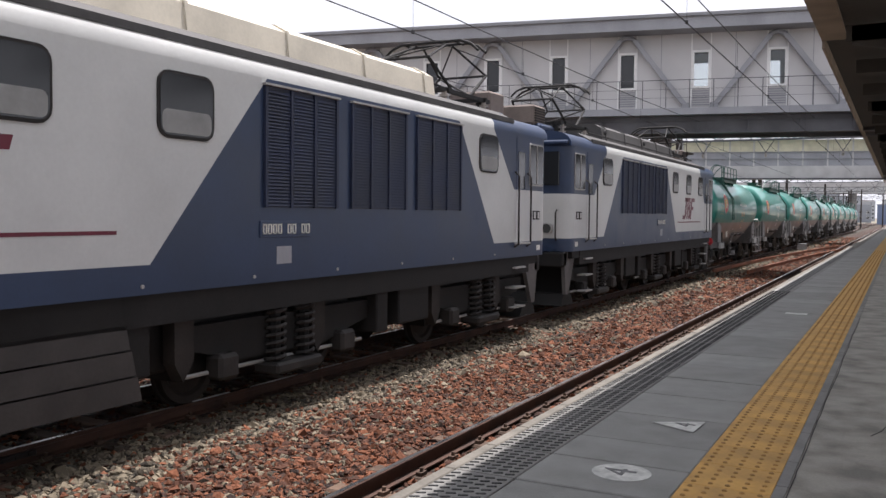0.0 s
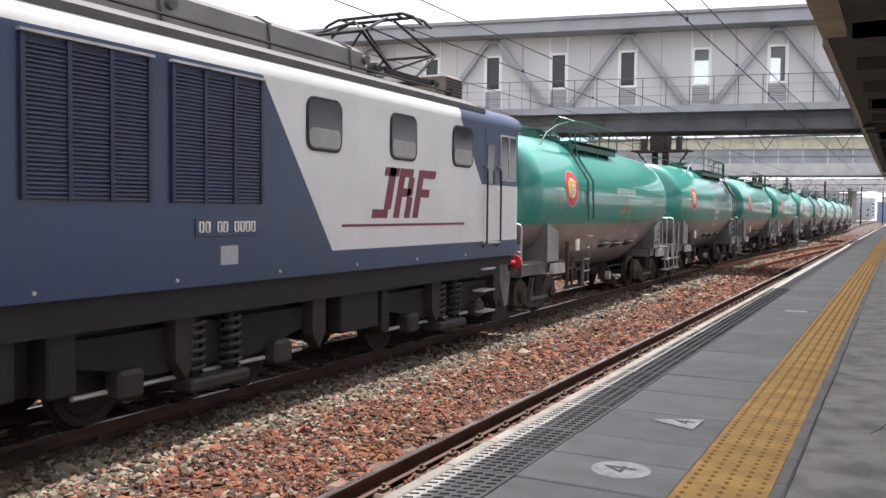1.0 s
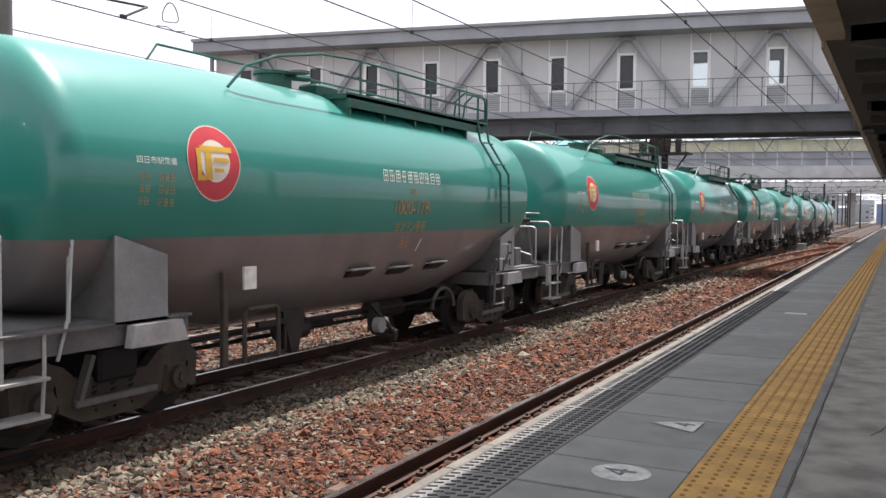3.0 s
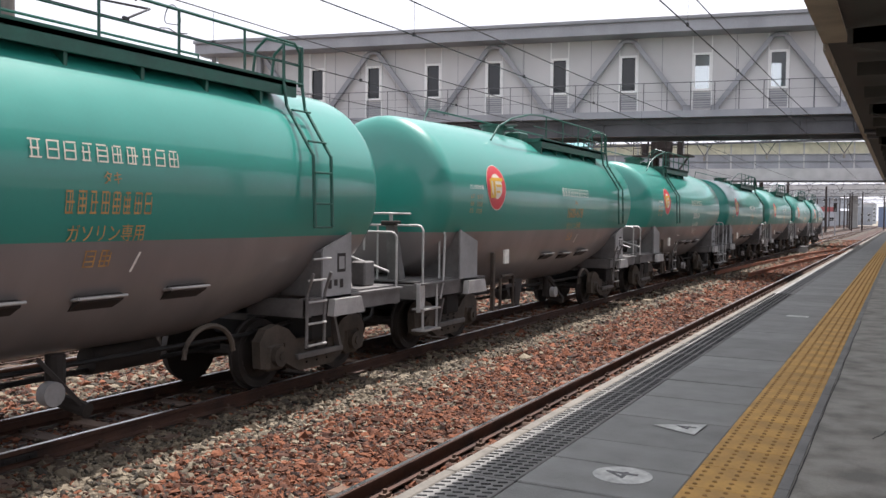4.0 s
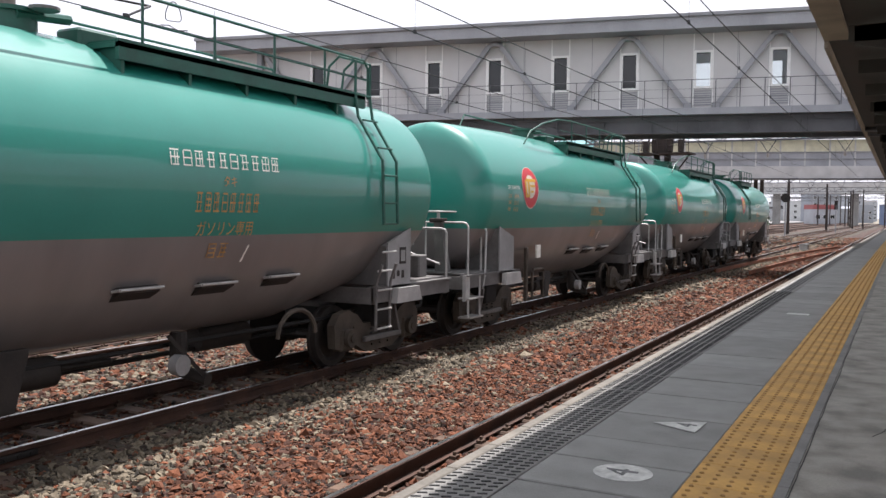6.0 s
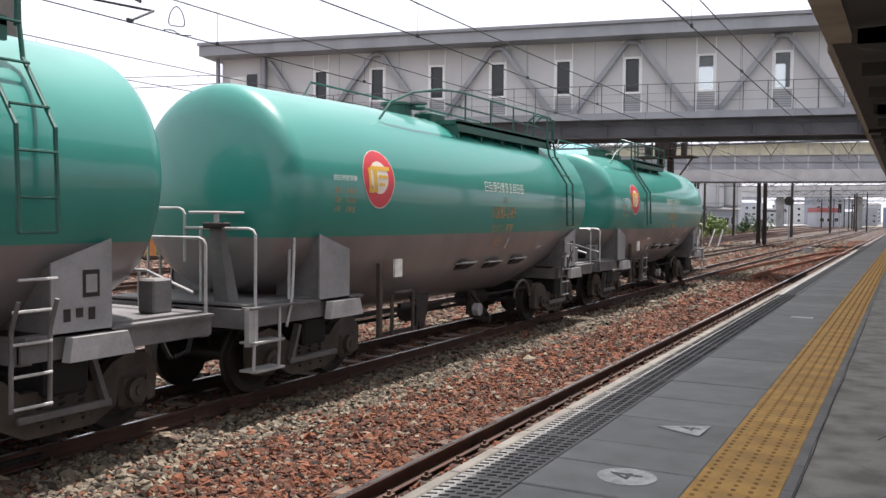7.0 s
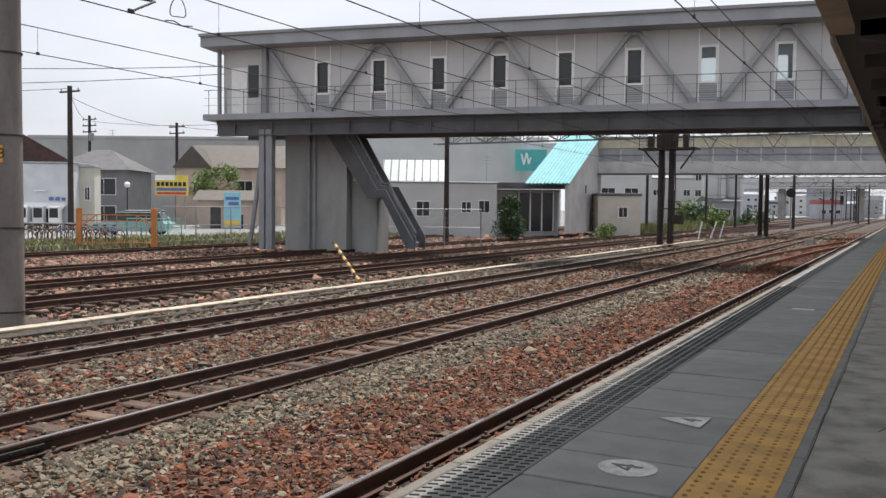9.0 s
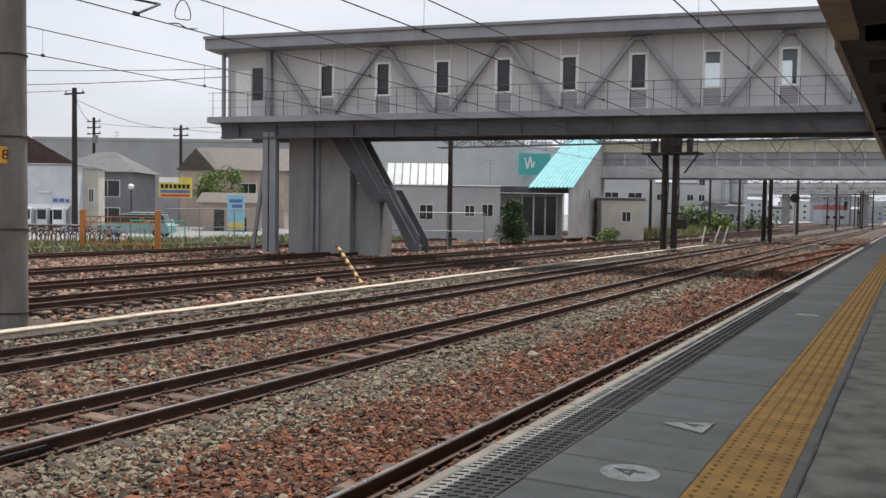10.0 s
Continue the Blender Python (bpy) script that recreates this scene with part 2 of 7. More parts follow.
# ---- mesh helpers ----
class Shape:
    """Collects faces of one mesh."""

    def __init__(self):
        self.v, self.f = [], []

    def add(self, verts, faces):
        k = len(self.v)
        self.v += [tuple(p) for p in verts]
        self.f += [tuple(k + i for i in f) for f in faces]
        return self

    def box(self, x0, x1, y0, y1, z0, z1, c=0.0):
        """A block; c chamfers its twelve edges."""
        if not c:
            v = [(x, y, z) for x in (x0, x1) for y in (y0, y1) for z in (z0, z1)]
            return self.add(v, [(0, 1, 3, 2), (4, 6, 7, 5), (0, 4, 5, 1), (2, 3, 7, 6), (0, 2, 6, 4), (1, 5, 7, 3)])
        b = bmesh.new()
        bmesh.ops.create_cube(b, size=1)
        for q in b.verts:
            q.co = Vector(((x0 + x1) / 2 + q.co.x * (x1 - x0), (y0 + y1) / 2 + q.co.y * (y1 - y0), (z0 + z1) / 2 + q.co.z * (z1 - z0)))
        bmesh.ops.bevel(b, geom=b.edges[:], offset=c, segments=1, affect="EDGES")
        b.verts.index_update()
        self.add([q.co[:] for q in b.verts], [[q.index for q in g.verts] for g in b.faces])
        b.free()
        return self

    def bar(self, p, q, w, h=None, up=(0, 0, 1)):
        """A square bar from p to q."""
        p, q, h = Vector(p), Vector(q), h or w
        d = (q - p).normalized()
        s = d.cross(Vector(up))
        s = s.normalized() if s.length > 1e-4 else d.cross(Vector((1, 0, 0))).normalized()
        t = s.cross(d)
        v = [e + a * s * w / 2 + b * t * h / 2 for e in (p, q) for a, b in ((-1, -1), (1, -1), (1, 1), (-1, 1))]
        return self.add(v, [(0, 1, 2, 3), (7, 6, 5, 4), (0, 4, 5, 1), (1, 5, 6, 2), (2, 6, 7, 3), (3, 7, 4, 0)])

    def rod(self, p, q, r, n=8, r2=None, caps=True):
        p, q, r2 = Vector(p), Vector(q), r if r2 is None else r2
        d = (q - p).normalized()
        s = d.orthogonal().normalized()
        t = d.cross(s)
        v = []
        for e, k in ((p, r), (q, r2)):
            v += [e + k * (math.cos(a) * s + math.sin(a) * t) for a in (2 * math.pi * i / n for i in range(n))]
        fs = [(i, (i + 1) % n, n + (i + 1) % n, n + i) for i in range(n)]
        if caps:
            fs += [tuple(range(n - 1, -1, -1)), tuple(range(n, 2 * n))]
        return self.add(v, fs)

    def tube(self, pts, r, n=6):
        for a, b in zip(pts, pts[1:]):
            self.rod(a, b, r, n)
        return self

    def prism(self, poly, a, b, axis=0):
        """A polygon in the other two axes, extruded along axis from a to b."""
        def put(u, v, w):
            return [(w, u, v), (u, w, v), (u, v, w)][axis]
        n = len(poly)
        v = [put(*p, a) for p in poly] + [put(*p, b) for p in poly]
        fs = [tuple(range(n)), tuple(range(2 * n - 1, n - 1, -1))] + [(i, n + i, n + (i + 1) % n, (i + 1) % n) for i in range(n)]
        return self.add(v, fs)

    def wire(self, pts, r, n=6):
        """One bent wire or pipe, skinned through its points."""
        pts = [Vector(p) for p in pts]
        rows = []
        for i, p in enumerate(pts):
            d = (pts[min(i + 1, len(pts) - 1)] - pts[max(i - 1, 0)]).normalized()
            s = d.cross(Vector((0.13, 0.37, 0.92))).normalized()
            t = s.cross(d)
            rows.append([p + r * (math.cos(a) * s + math.sin(a) * t) for a in (2 * math.pi * k / n for k in range(n))])
        return self.rings(rows)

    def rings(self, rows, closed=True, caps=True):
        """Skins rows of points of equal count."""
        n = len(rows[0])
        v = [p for r in rows for p in r]
        fs = []
        for i in range(len(rows) - 1):
            for j in range(n if closed else n - 1):
                k = (j + 1) % n
                fs.append((i * n + j, i * n + k, (i + 1) * n + k, (i + 1) * n + j))
        if caps:
            fs += [tuple(range(n - 1, -1, -1)), tuple(range((len(rows) - 1) * n, len(rows) * n))]
        return self.add(v, fs)

    def mesh(self, name, material, smooth=False):
        me = bpy.data.meshes.new(name)
        me.from_pydata(self.v, [], self.f)
        b = bmesh.new()
        b.from_mesh(me)
        bmesh.ops.recalc_face_normals(b, faces=b.faces)
        b.to_mesh(me)
        b.free()
        if smooth:
            me.shade_smooth()
            me.set_sharp_from_angle(angle=radians(35))
        me.materials.append(material)
        return me


def part(name, shape, material, parent=None, label="", smooth=False, at=None):
    ob = new(name, shape.mesh(name, material, smooth))
    ob.parent = parent
    if at:
        ob.location = at
    return tagged(ob, label) if label else ob


def thing(name, x, y, z, label, category, rz=0.0, group="", kind=""):
    ob = new(name)
    ob.empty_display_size = 0.2
    ob.matrix_basis = pose(x, y, z, 0, 0, rz)
    return tagged(ob, label, category, group, kind)


def structure(name, shape, material, label, category, smooth=False):
    return tagged(new(name, shape.mesh(name, material, smooth)), label, category, kind="structure")


# ---- ground and tracks ----
GAUGE = 0.567
NEAR, MAIN, SECOND = -3.22, -7.605, -11.42
bed = Shape().box(-14.2, -1.75, -8, 400, -0.60, -0.185)
g = Shape().add([(-3000, -3000, -0.62), (3000, -3000, -0.62), (3000, 4000, -0.62), (-3000, 4000, -0.62)], [(0, 1, 2, 3)])
structure("ground", g, mat("dry earth", (0.20, 0.18, 0.14), 0.95, 0, 0.25, 0.05, 2, 0.3), "dry bare earth reaching to the horizon", "ground")
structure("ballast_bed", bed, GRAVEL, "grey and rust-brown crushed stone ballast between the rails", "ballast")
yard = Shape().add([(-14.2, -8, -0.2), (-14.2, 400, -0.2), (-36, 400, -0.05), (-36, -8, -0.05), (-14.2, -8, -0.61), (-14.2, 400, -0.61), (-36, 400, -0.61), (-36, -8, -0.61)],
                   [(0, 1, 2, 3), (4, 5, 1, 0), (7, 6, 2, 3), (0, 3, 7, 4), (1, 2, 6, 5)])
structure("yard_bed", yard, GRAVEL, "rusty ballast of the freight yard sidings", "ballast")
town_ground = Shape().add([(-36, -60, 0.22), (-36, 500, 0.22), (-600, 500, 0.45), (-600, -60, 0.45), (-36, -60, -0.62), (-36, 500, -0.62)], [(0, 1, 2, 3), (0, 4, 5, 1)])
structure("street_ground", town_ground, mat("worn grey asphalt", (0.20, 0.20, 0.195), 0.9, 0, 0.2, 0.3, 12, 0.1), "worn asphalt ground of the street behind the fence", "ground")


def rail_shape(y0, y1):
    p = [(-0.062, -0.15), (0.062, -0.15), (0.062, -0.138), (0.010, -0.120), (0.010, -0.045), (0.032, -0.034), (0.032, -0.006), (0.026, 0.0),
         (-0.026, 0.0), (-0.032, -0.006), (-0.032, -0.034), (-0.010, -0.045), (-0.010, -0.120), (-0.062, -0.138)]
    return Shape().prism(p, y0, y1, 1)


RAIL_BODY, RAIL_TOP = rail_shape(-8, 400).mesh("rail", RUST), Shape().box(-0.021, 0.021, -8, 400, 0.0005, 0.003).mesh("rail_head", SHINE)
SL = Shape().box(-1.0, 1.0, -0.11, 0.11, -0.34, -0.152, 0.02)
for sx_ in (-1, 1):
    for o in (-1, 1):
        SL.box(sx_ * GAUGE + o * 0.085 - 0.03, sx_ * GAUGE + o * 0.085 + 0.03, -0.05, 0.05, -0.155, -0.118)
        SL.rod((sx_ * GAUGE + o * 0.085, 0, -0.12), (sx_ * GAUGE + o * 0.085, 0, -0.085), 0.018, 6)
SL_ME = SL.mesh("sleeper", SLEEPER)
FISH = Shape().box(-0.045, 0.045, -0.28, 0.28, -0.105, -0.05, 0.008)
for k in range(4):
    FISH.rod((-0.06, -0.2 + 0.133 * k, -0.08), (0.06, -0.2 + 0.133 * k, -0.08), 0.016, 6)
FISH_ME = FISH.mesh("fishplate", CLIP)


def track(cx, y0, y1, label, shiny=True, joints=(), dz=0.0, rust=False):
    t = thing("railway_track", cx, 0, dz, label, "railway track", kind="structure")
    for s in (-1, 1):
        r = new("rail", RAIL_BODY)
        r.parent, r.location = t, (s * GAUGE, 0, 0)
        if shiny:
            h = new("rail_head", RAIL_TOP)
            h.parent = r
        for j in joints:
            fp = new("fishplate", FISH_ME)
            fp.parent, fp.location = r, (0, j + 0.35 * s, 0)
    y = y0
    while y < y1:
        o = new("sleeper", SL_ME)
        o.parent, o.location = t, (random.uniform(-0.02, 0.02), y, random.uniform(-0.01, 0.004))
        y += 0.62
    rest = Shape()
    while y < 160:
        rest.box(-1.0, 1.0, y - 0.11, y + 0.11, -0.3, -0.155)
        y += 0.62
    tagged(part("sleeper_row", rest, SLEEPER, t), kind="stuff")
    return t


track(MAIN, -2.0, 55, "main line railway track with polished rails and stained sleepers", joints=(4.75, 29.7, 54.7))
track(SECOND, 3.0, 60, "second main line track with worn rails on grey ballast", joints=(18.9, 43.9))
track(NEAR, 0.5, 40, "platform track with dark rusty rails beside the platform edge")
for cx in (-17.0, -20.6, -25.2, -32.2):
    track(cx, 8.0, 55, "rusty yard siding track sunk in brown ballast", shiny=False, dz=0.08 if cx > -30 else 0.14)

# crossover leaving the main line
xo = thing("crossover_track", 0, 0, 0, "rusty orange crossover rails joining two tracks", "railway track", kind="structure")
for s in (0.0, 1.1):
    pts = [(-6.6 + s * 0.2 + 0.0011 * (y - 36 + s) ** 2 + 0.028 * (y - 36), y, -0.03) for y in range(36, 76, 4)]
    sh = Shape()
    for a, b in zip(pts, pts[1:]):
        sh.bar((a[0] + s, a[1], a[2]), (b[0] + s, b[1], b[2]), 0.065, 0.14)
    part("rail", sh, mat("orange rusted rail", (0.26, 0.085, 0.035), 0.7, 0.1, 0.3, 2, 30, 0.1), xo)
pm = thing("point_machine", -6.1, 66.0, -0.18, "pale grey point machine box beside the rails", "point machine")
part("casing", Shape().box(-0.28, 0.28, -0.45, 0.45, 0.0, 0.42, 0.04), CONC, pm)
part("lid", Shape().box(-0.31, 0.31, -0.48, 0.48, 0.42, 0.48, 0.02), FRAMEG, pm)

# cable trough between the tracks, lid by lid
tr = thing("cable_trough", -13.75, 0, -0.2, "pale concrete cable trough lids along the sidings", "cable trough", kind="structure")
LID = Shape().box(-0.15, 0.15, -0.49, 0.49, 0, 0.05, 0.01).mesh("lid", mat("pale concrete lid", (0.42, 0.35, 0.27), 0.85, 0, 0.2, 3, 30, 0.1, rnd=0.12))
for i in range(60):
    o = new("lid", LID)
    o.parent, o.location = tr, (random.uniform(-0.015, 0.015), 8 + i, 0.15 + random.uniform(-0.006, 0.006))

# ballast stones lying loose on the bed
def stones(regions, name, label):
    phi = (1 + 5 ** 0.5) / 2
    base = np.array([(-1, phi, 0), (1, phi, 0), (-1, -phi, 0), (1, -phi, 0), (0, -1, phi), (0, 1, phi), (0, -1, -phi), (0, 1, -phi), (phi, 0, -1), (phi, 0, 1), (-phi, 0, -1), (-phi, 0, 1)]) / 1.9
    tri = np.array([(0, 11, 5), (0, 5, 1), (0, 1, 7), (0, 7, 10), (0, 10, 11), (1, 5, 9), (5, 11, 4), (11, 10, 2), (10, 7, 6), (7, 1, 8),
                    (3, 9, 4), (3, 4, 2), (3, 2, 6), (3, 6, 8), (3, 8, 9), (4, 9, 5), (2, 4, 11), (6, 2, 10), (8, 6, 7), (9, 8, 1)])
    rng = np.random.default_rng(7)
    vs = []
    for x0, x1, y0, y1, per, size in regions:
        n = int((x1 - x0) * (y1 - y0) * per)
        p = np.stack([rng.uniform(x0, x1, n), rng.uniform(y0, y1, n), rng.uniform(-0.196, -0.168, n)], 1)
        p[:, 2] += np.maximum(0, -14.2 - p[:, 0]) * 0.15 / 21.8
        keep = np.ones(n, bool)
        for c in (NEAR, MAIN, SECOND, -17.0, -20.6, -25.2, -32.2):
            for s in (-1, 1):
                keep &= np.abs(p[:, 0] - c - s * GAUGE) > 0.09
        p = p[keep]
        n = len(p)
        q = base[None] * rng.uniform(0.45, 1.45, (n, 12, 1)) * rng.uniform(0.5, 1.5, (n, 1, 3))
        a, b2 = rng.uniform(0, 6.28, n), rng.uniform(-0.7, 0.7, n)
        ca, sa, cb, sb = np.cos(a)[:, None], np.sin(a)[:, None], np.cos(b2)[:, None], np.sin(b2)[:, None]
        x, y, z = q[..., 0], q[..., 1], q[..., 2]
        y, z = y * cb - z * sb, y * sb + z * cb
        x, y = x * ca - y * sa, x * sa + y * ca
        sz = size * rng.lognormal(0, 0.28, n)[:, None]
        vs.append(np.stack([x * sz + p[:, :1], y * sz + p[:, 1:2], z * sz * 0.8 + p[:, 2:]], -1))
    v = np.concatenate(vs)
    n = len(v)
    faces = (tri[None] + 12 * np.arange(n)[:, None, None]).reshape(-1)
    me = bpy.data.meshes.new(name)
    me.vertices.add(12 * n)
    me.vertices.foreach_set("co", v.reshape(-1).astype(np.float32))
    me.loops.add(len(faces))
    me.loops.foreach_set("vertex_index", faces.astype(np.int32))
    me.polygons.add(len(faces) // 3)
    me.polygons.foreach_set("loop_start", np.arange(0, len(faces), 3, dtype=np.int32))
    me.update(calc_edges=True)
    me.shade_flat()
    me.materials.append(STONE)
    return tagged(new(name, me), label, "ballast stones", kind="stuff")


stones([(-6.95, -3.9, 2.5, 12, 760, 0.027), (-6.95, -3.9, 12, 24, 330, 0.036), (-6.95, -3.9, 24, 48, 110, 0.055),
        (-10.8, -8.3, 3.5, 16, 380, 0.032), (-10.8, -8.3, 16, 34, 150, 0.045), (-8.1, -7.1, 3, 20, 190, 0.026),
        (-13.55, -12.1, 8, 34, 170, 0.042), (-11.9, -10.9, 6, 30, 120, 0.035), (-3.75, -2.9, 3, 14, 250, 0.03), (-35.5, -14.1, 12, 34, 26, 0.06), (-35.5, -14.1, 34, 60, 14, 0.08), (-13.6, -3.9, 48, 75, 42, 0.065), (-13.6, -3.9, 75, 110, 16, 0.09), (-10.8, -8.3, 34, 48, 90, 0.05), (-35.5, -14.1, 60, 95, 7, 0.1), (-8.1, -7.1, 20, 48, 110, 0.04), (-11.9, -10.9, 30, 48, 80, 0.045)],
       "ballast_stones", "loose grey and rust-brown crushed ballast stones")

# ---- platform ----
HP = 1.1127
EX = -1.6355
plat = Shape().prism([(EX + 0.12, -0.62), (12, -0.62), (12, HP - 0.03), (EX + 0.12, HP - 0.03)], -8, 120, 1)
structure("platform", plat, JOINT, "long concrete station platform core under the slabs", "platform")
pave = thing("platform_paving", 0, 0, HP, "grey platform paving with edge stones and yellow tactile strip", "platform paving", kind="structure")
part("concrete_surface", Shape().box(-0.355, 12, -8, 120, -0.03, 0.0), PAVE2, pave, "old trowelled concrete with cracks")
part("platform_wall", Shape().box(EX + 0.06, EX + 0.125, -8, 120, -1.7, -0.1), CONC, pave)

# ---- platform canopy ----
can = thing("platform_canopy", 0, 0, 0, "dark platform canopy with a tan fascia board", "canopy", kind="structure")
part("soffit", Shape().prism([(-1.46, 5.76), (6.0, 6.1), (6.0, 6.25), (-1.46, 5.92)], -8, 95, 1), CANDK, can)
part("fascia", Shape().box(-1.52, -1.05, -8, 19.4, 5.70, 5.755), CANOPY, can, "tan painted fascia board")
part("fascia", Shape().prism([(19.42, 5.56), (60, 5.42), (95, 5.45), (95, 5.95), (19.42, 5.95)], -1.52, -1.462, 0), CANOPY, can)
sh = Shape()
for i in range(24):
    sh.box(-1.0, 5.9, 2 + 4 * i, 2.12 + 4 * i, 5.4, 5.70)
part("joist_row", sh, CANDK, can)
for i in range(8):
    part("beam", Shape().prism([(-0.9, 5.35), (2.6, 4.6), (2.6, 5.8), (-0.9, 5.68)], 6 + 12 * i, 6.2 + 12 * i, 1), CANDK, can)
    part("column", Shape().box(2.5, 2.75, 6 + 12 * i, 6.25 + 12 * i, HP, 5.6, 0.02), TRIM, can)

# ---- covered footbridge over the tracks ----
ANG = math.degrees(math.atan(0.2))
# local x runs along the bridge from the platform end, local y into the bridge
fb = thing("footbridge", -3.75, 38.5, 0, "grey clad covered footbridge with truss braces and narrow windows", "footbridge", rz=180 + ANG, kind="structure")
LN, RT, RB, DK, DB, GB = 26.65, 10.38, 9.75, 6.62, 6.34, 5.66
WIN = [0.92, 3.91, 6.93, 9.88, 12.81, 15.65, 18.53, 21.37]
# in this frame the face looks to +y, so the bridge body lies at negative y
edges = [-12.0]
for u in WIN:
    edges += [u - 0.36, u + 0.36]
edges.append(LN)
for a, b in zip(edges[::2], edges[1::2]):
    part("wall_panel", Shape().box(a, b, -0.12, 0.0, DK, RB + 0.02), WALLP, fb)
for u in WIN:
    part("sill_panel", Shape().box(u - 0.36, u + 0.36, -0.12, -0.02, DK, 7.48), WALLP, fb)
    part("head_panel", Shape().box(u - 0.36, u + 0.36, -0.12, -0.02, 9.06, RB + 0.02), WALLP, fb)
part("end_wall", Shape().box(LN - 0.12, LN - 0.001, -3.2, -0.125, DK, RB), WALLP, fb)
for a, b in zip(edges[::2], edges[1::2]):
    part("rear_panel", Shape().box(a, b, -3.3, -3.2, DK, RB), WALLP, fb)
for u in WIN:
    part("rear_panel", Shape().box(u - 0.36, u + 0.36, -3.3, -3.2, DK, 7.48), WALLP, fb)
    part("rear_panel", Shape().box(u - 0.36, u + 0.36, -3.3, -3.2, 9.06, RB), WALLP, fb)
part("floor_slab", Shape().box(-12, 27.45, -3.3, 0.62, DB, DK), TRIM2, fb, "grey deck edge beam")
# girders and soffit in a darker grey that holds the deck's shade
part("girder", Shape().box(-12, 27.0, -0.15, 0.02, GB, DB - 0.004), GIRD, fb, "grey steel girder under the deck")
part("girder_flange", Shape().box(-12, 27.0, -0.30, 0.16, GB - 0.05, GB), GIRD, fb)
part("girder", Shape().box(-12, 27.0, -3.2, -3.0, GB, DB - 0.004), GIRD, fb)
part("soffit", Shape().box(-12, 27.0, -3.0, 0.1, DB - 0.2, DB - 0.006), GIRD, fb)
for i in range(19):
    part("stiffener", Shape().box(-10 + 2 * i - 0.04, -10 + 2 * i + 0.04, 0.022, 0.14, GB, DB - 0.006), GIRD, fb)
roof = Shape().prism([(1.05, RB + 0.04), (1.05, RT), (-1.6, RT + 0.28), (-4.2, RT), (-4.2, RB + 0.1), (-3.4, RB + 0.02), (0.2, RB + 0.02)], -12, 27.3, 0)
part("roof", roof, TRIM2, fb, "grey sloping metal roof and eaves")
part("gutter", Shape().box(-12, 27.35, 1.06, 1.16, RT - 0.12, RT + 0.03, 0.01), TRIM, fb)
SASH = Shape().box(-0.36, 0.36, 0, 0.09, 8.97, 9.06).box(-0.36, 0.36, 0, 0.09, 7.48, 7.57).box(-0.36, -0.28, 0, 0.09, 7.57, 8.97).box(0.28, 0.36, 0, 0.09, 7.57, 8.97).mesh("window_frame", FRAMEW)
JAMB = Shape().box(-0.41, -0.365, 0, 0.06, DK, RB).box(0.365, 0.41, 0, 0.06, DK, RB).mesh("jamb_strip", FRAMEW)
PANEM = Shape().box(-0.31, 0.31, -0.05, -0.03, 7.54, 9.0).mesh("pane", PANE)
PANEC = Shape().box(-0.31, 0.31, -0.05, -0.04, 7.54, 9.0).mesh("pane", CLEAR)
lou = Shape()
for k in range(7):
    lou.box(-0.35, 0.35, 0, 0.03, 6.78 + 0.095 * k, 6.83 + 0.095 * k)
LOUM = lou.mesh("louvre", TRIM2)
for i, u in enumerate(WIN):
    w = new("window_frame", SASH)
    w.parent, w.location = fb, (u, -0.03, 0)
    for nm, me in (("pane", PANEC if i < 2 else PANEM), ("louvre", LOUM), ("jamb_strip", JAMB)):
        o = new(nm, me)
        o.parent, o.location = (w if nm == "pane" else fb), (0 if nm == "pane" else u, 0 if nm == "pane" else -0.018, 0)
        if me is PANEC:
            o.visible_shadow = False
for i in range(11):
    u = 1.06 + 2.985 * (i - 3) + 1.49
    part("panel_joint", Shape().box(u - 0.012, u + 0.012, 0.001, 0.006, DK, RB), TRIM, fb)
# truss braces with rounded heads above every second window
def brace(u, v, name="brace"):
    part(name, Shape().bar((u, 0.2, RB - 0.22), (v, 0.2, DK + 0.12), 0.2, 0.2, (0, 1, 0)), TRIM2, fb)
    part("gusset", Shape().box(v - 0.17, v + 0.17, 0.06, 0.34, DK + 0.002, DK + 0.24, 0.03), TRIM, fb)
for u in (-5.0, 0.94, 6.94, 12.79, 18.51):
    for s in (-1, 1):
        brace(u + s * 0.30, u + s * 2.43)
    part("brace_head", Shape().tube([(u + 0.34 * math.cos(a), 0.2, RB - 0.30 + 0.2 * math.sin(a)) for a in [math.pi * j / 8 for j in range(9)]], 0.1, 8), TRIM2, fb, smooth=True)
brace(24.0, 21.96)
part("corner_post", Shape().box(24.17, 24.42, 0.05, 0.35, DK, RB, 0.02), TRIM, fb)
part("end_post", Shape().box(26.70, 26.86, 0.1, 0.27, DK, RB + 0.1, 0.02), TRIM, fb)
part("door", Shape().box(25.36, 26.2, 0.002, 0.04, DK, 8.9), FRAMEW, fb, "pale steel door")
part("side_window", Shape().box(24.75, 25.3, 0.002, 0.03, 7.45, 9.0), PANE, fb)
for i in range(38):
    u = -8 + 0.95 * i
    if u < 27.4:
        part("rail_post", Shape().rod((u, 0.56, DK), (u, 0.56, 7.78), 0.018, 6), GIRD, fb)
for z in (7.78, 7.4, 7.05):
    part("handrail", Shape().rod((-9, 0.56, z), (27.4, 0.56, z), 0.016 if z > 7.7 else 0.007, 6), GIRD, fb)
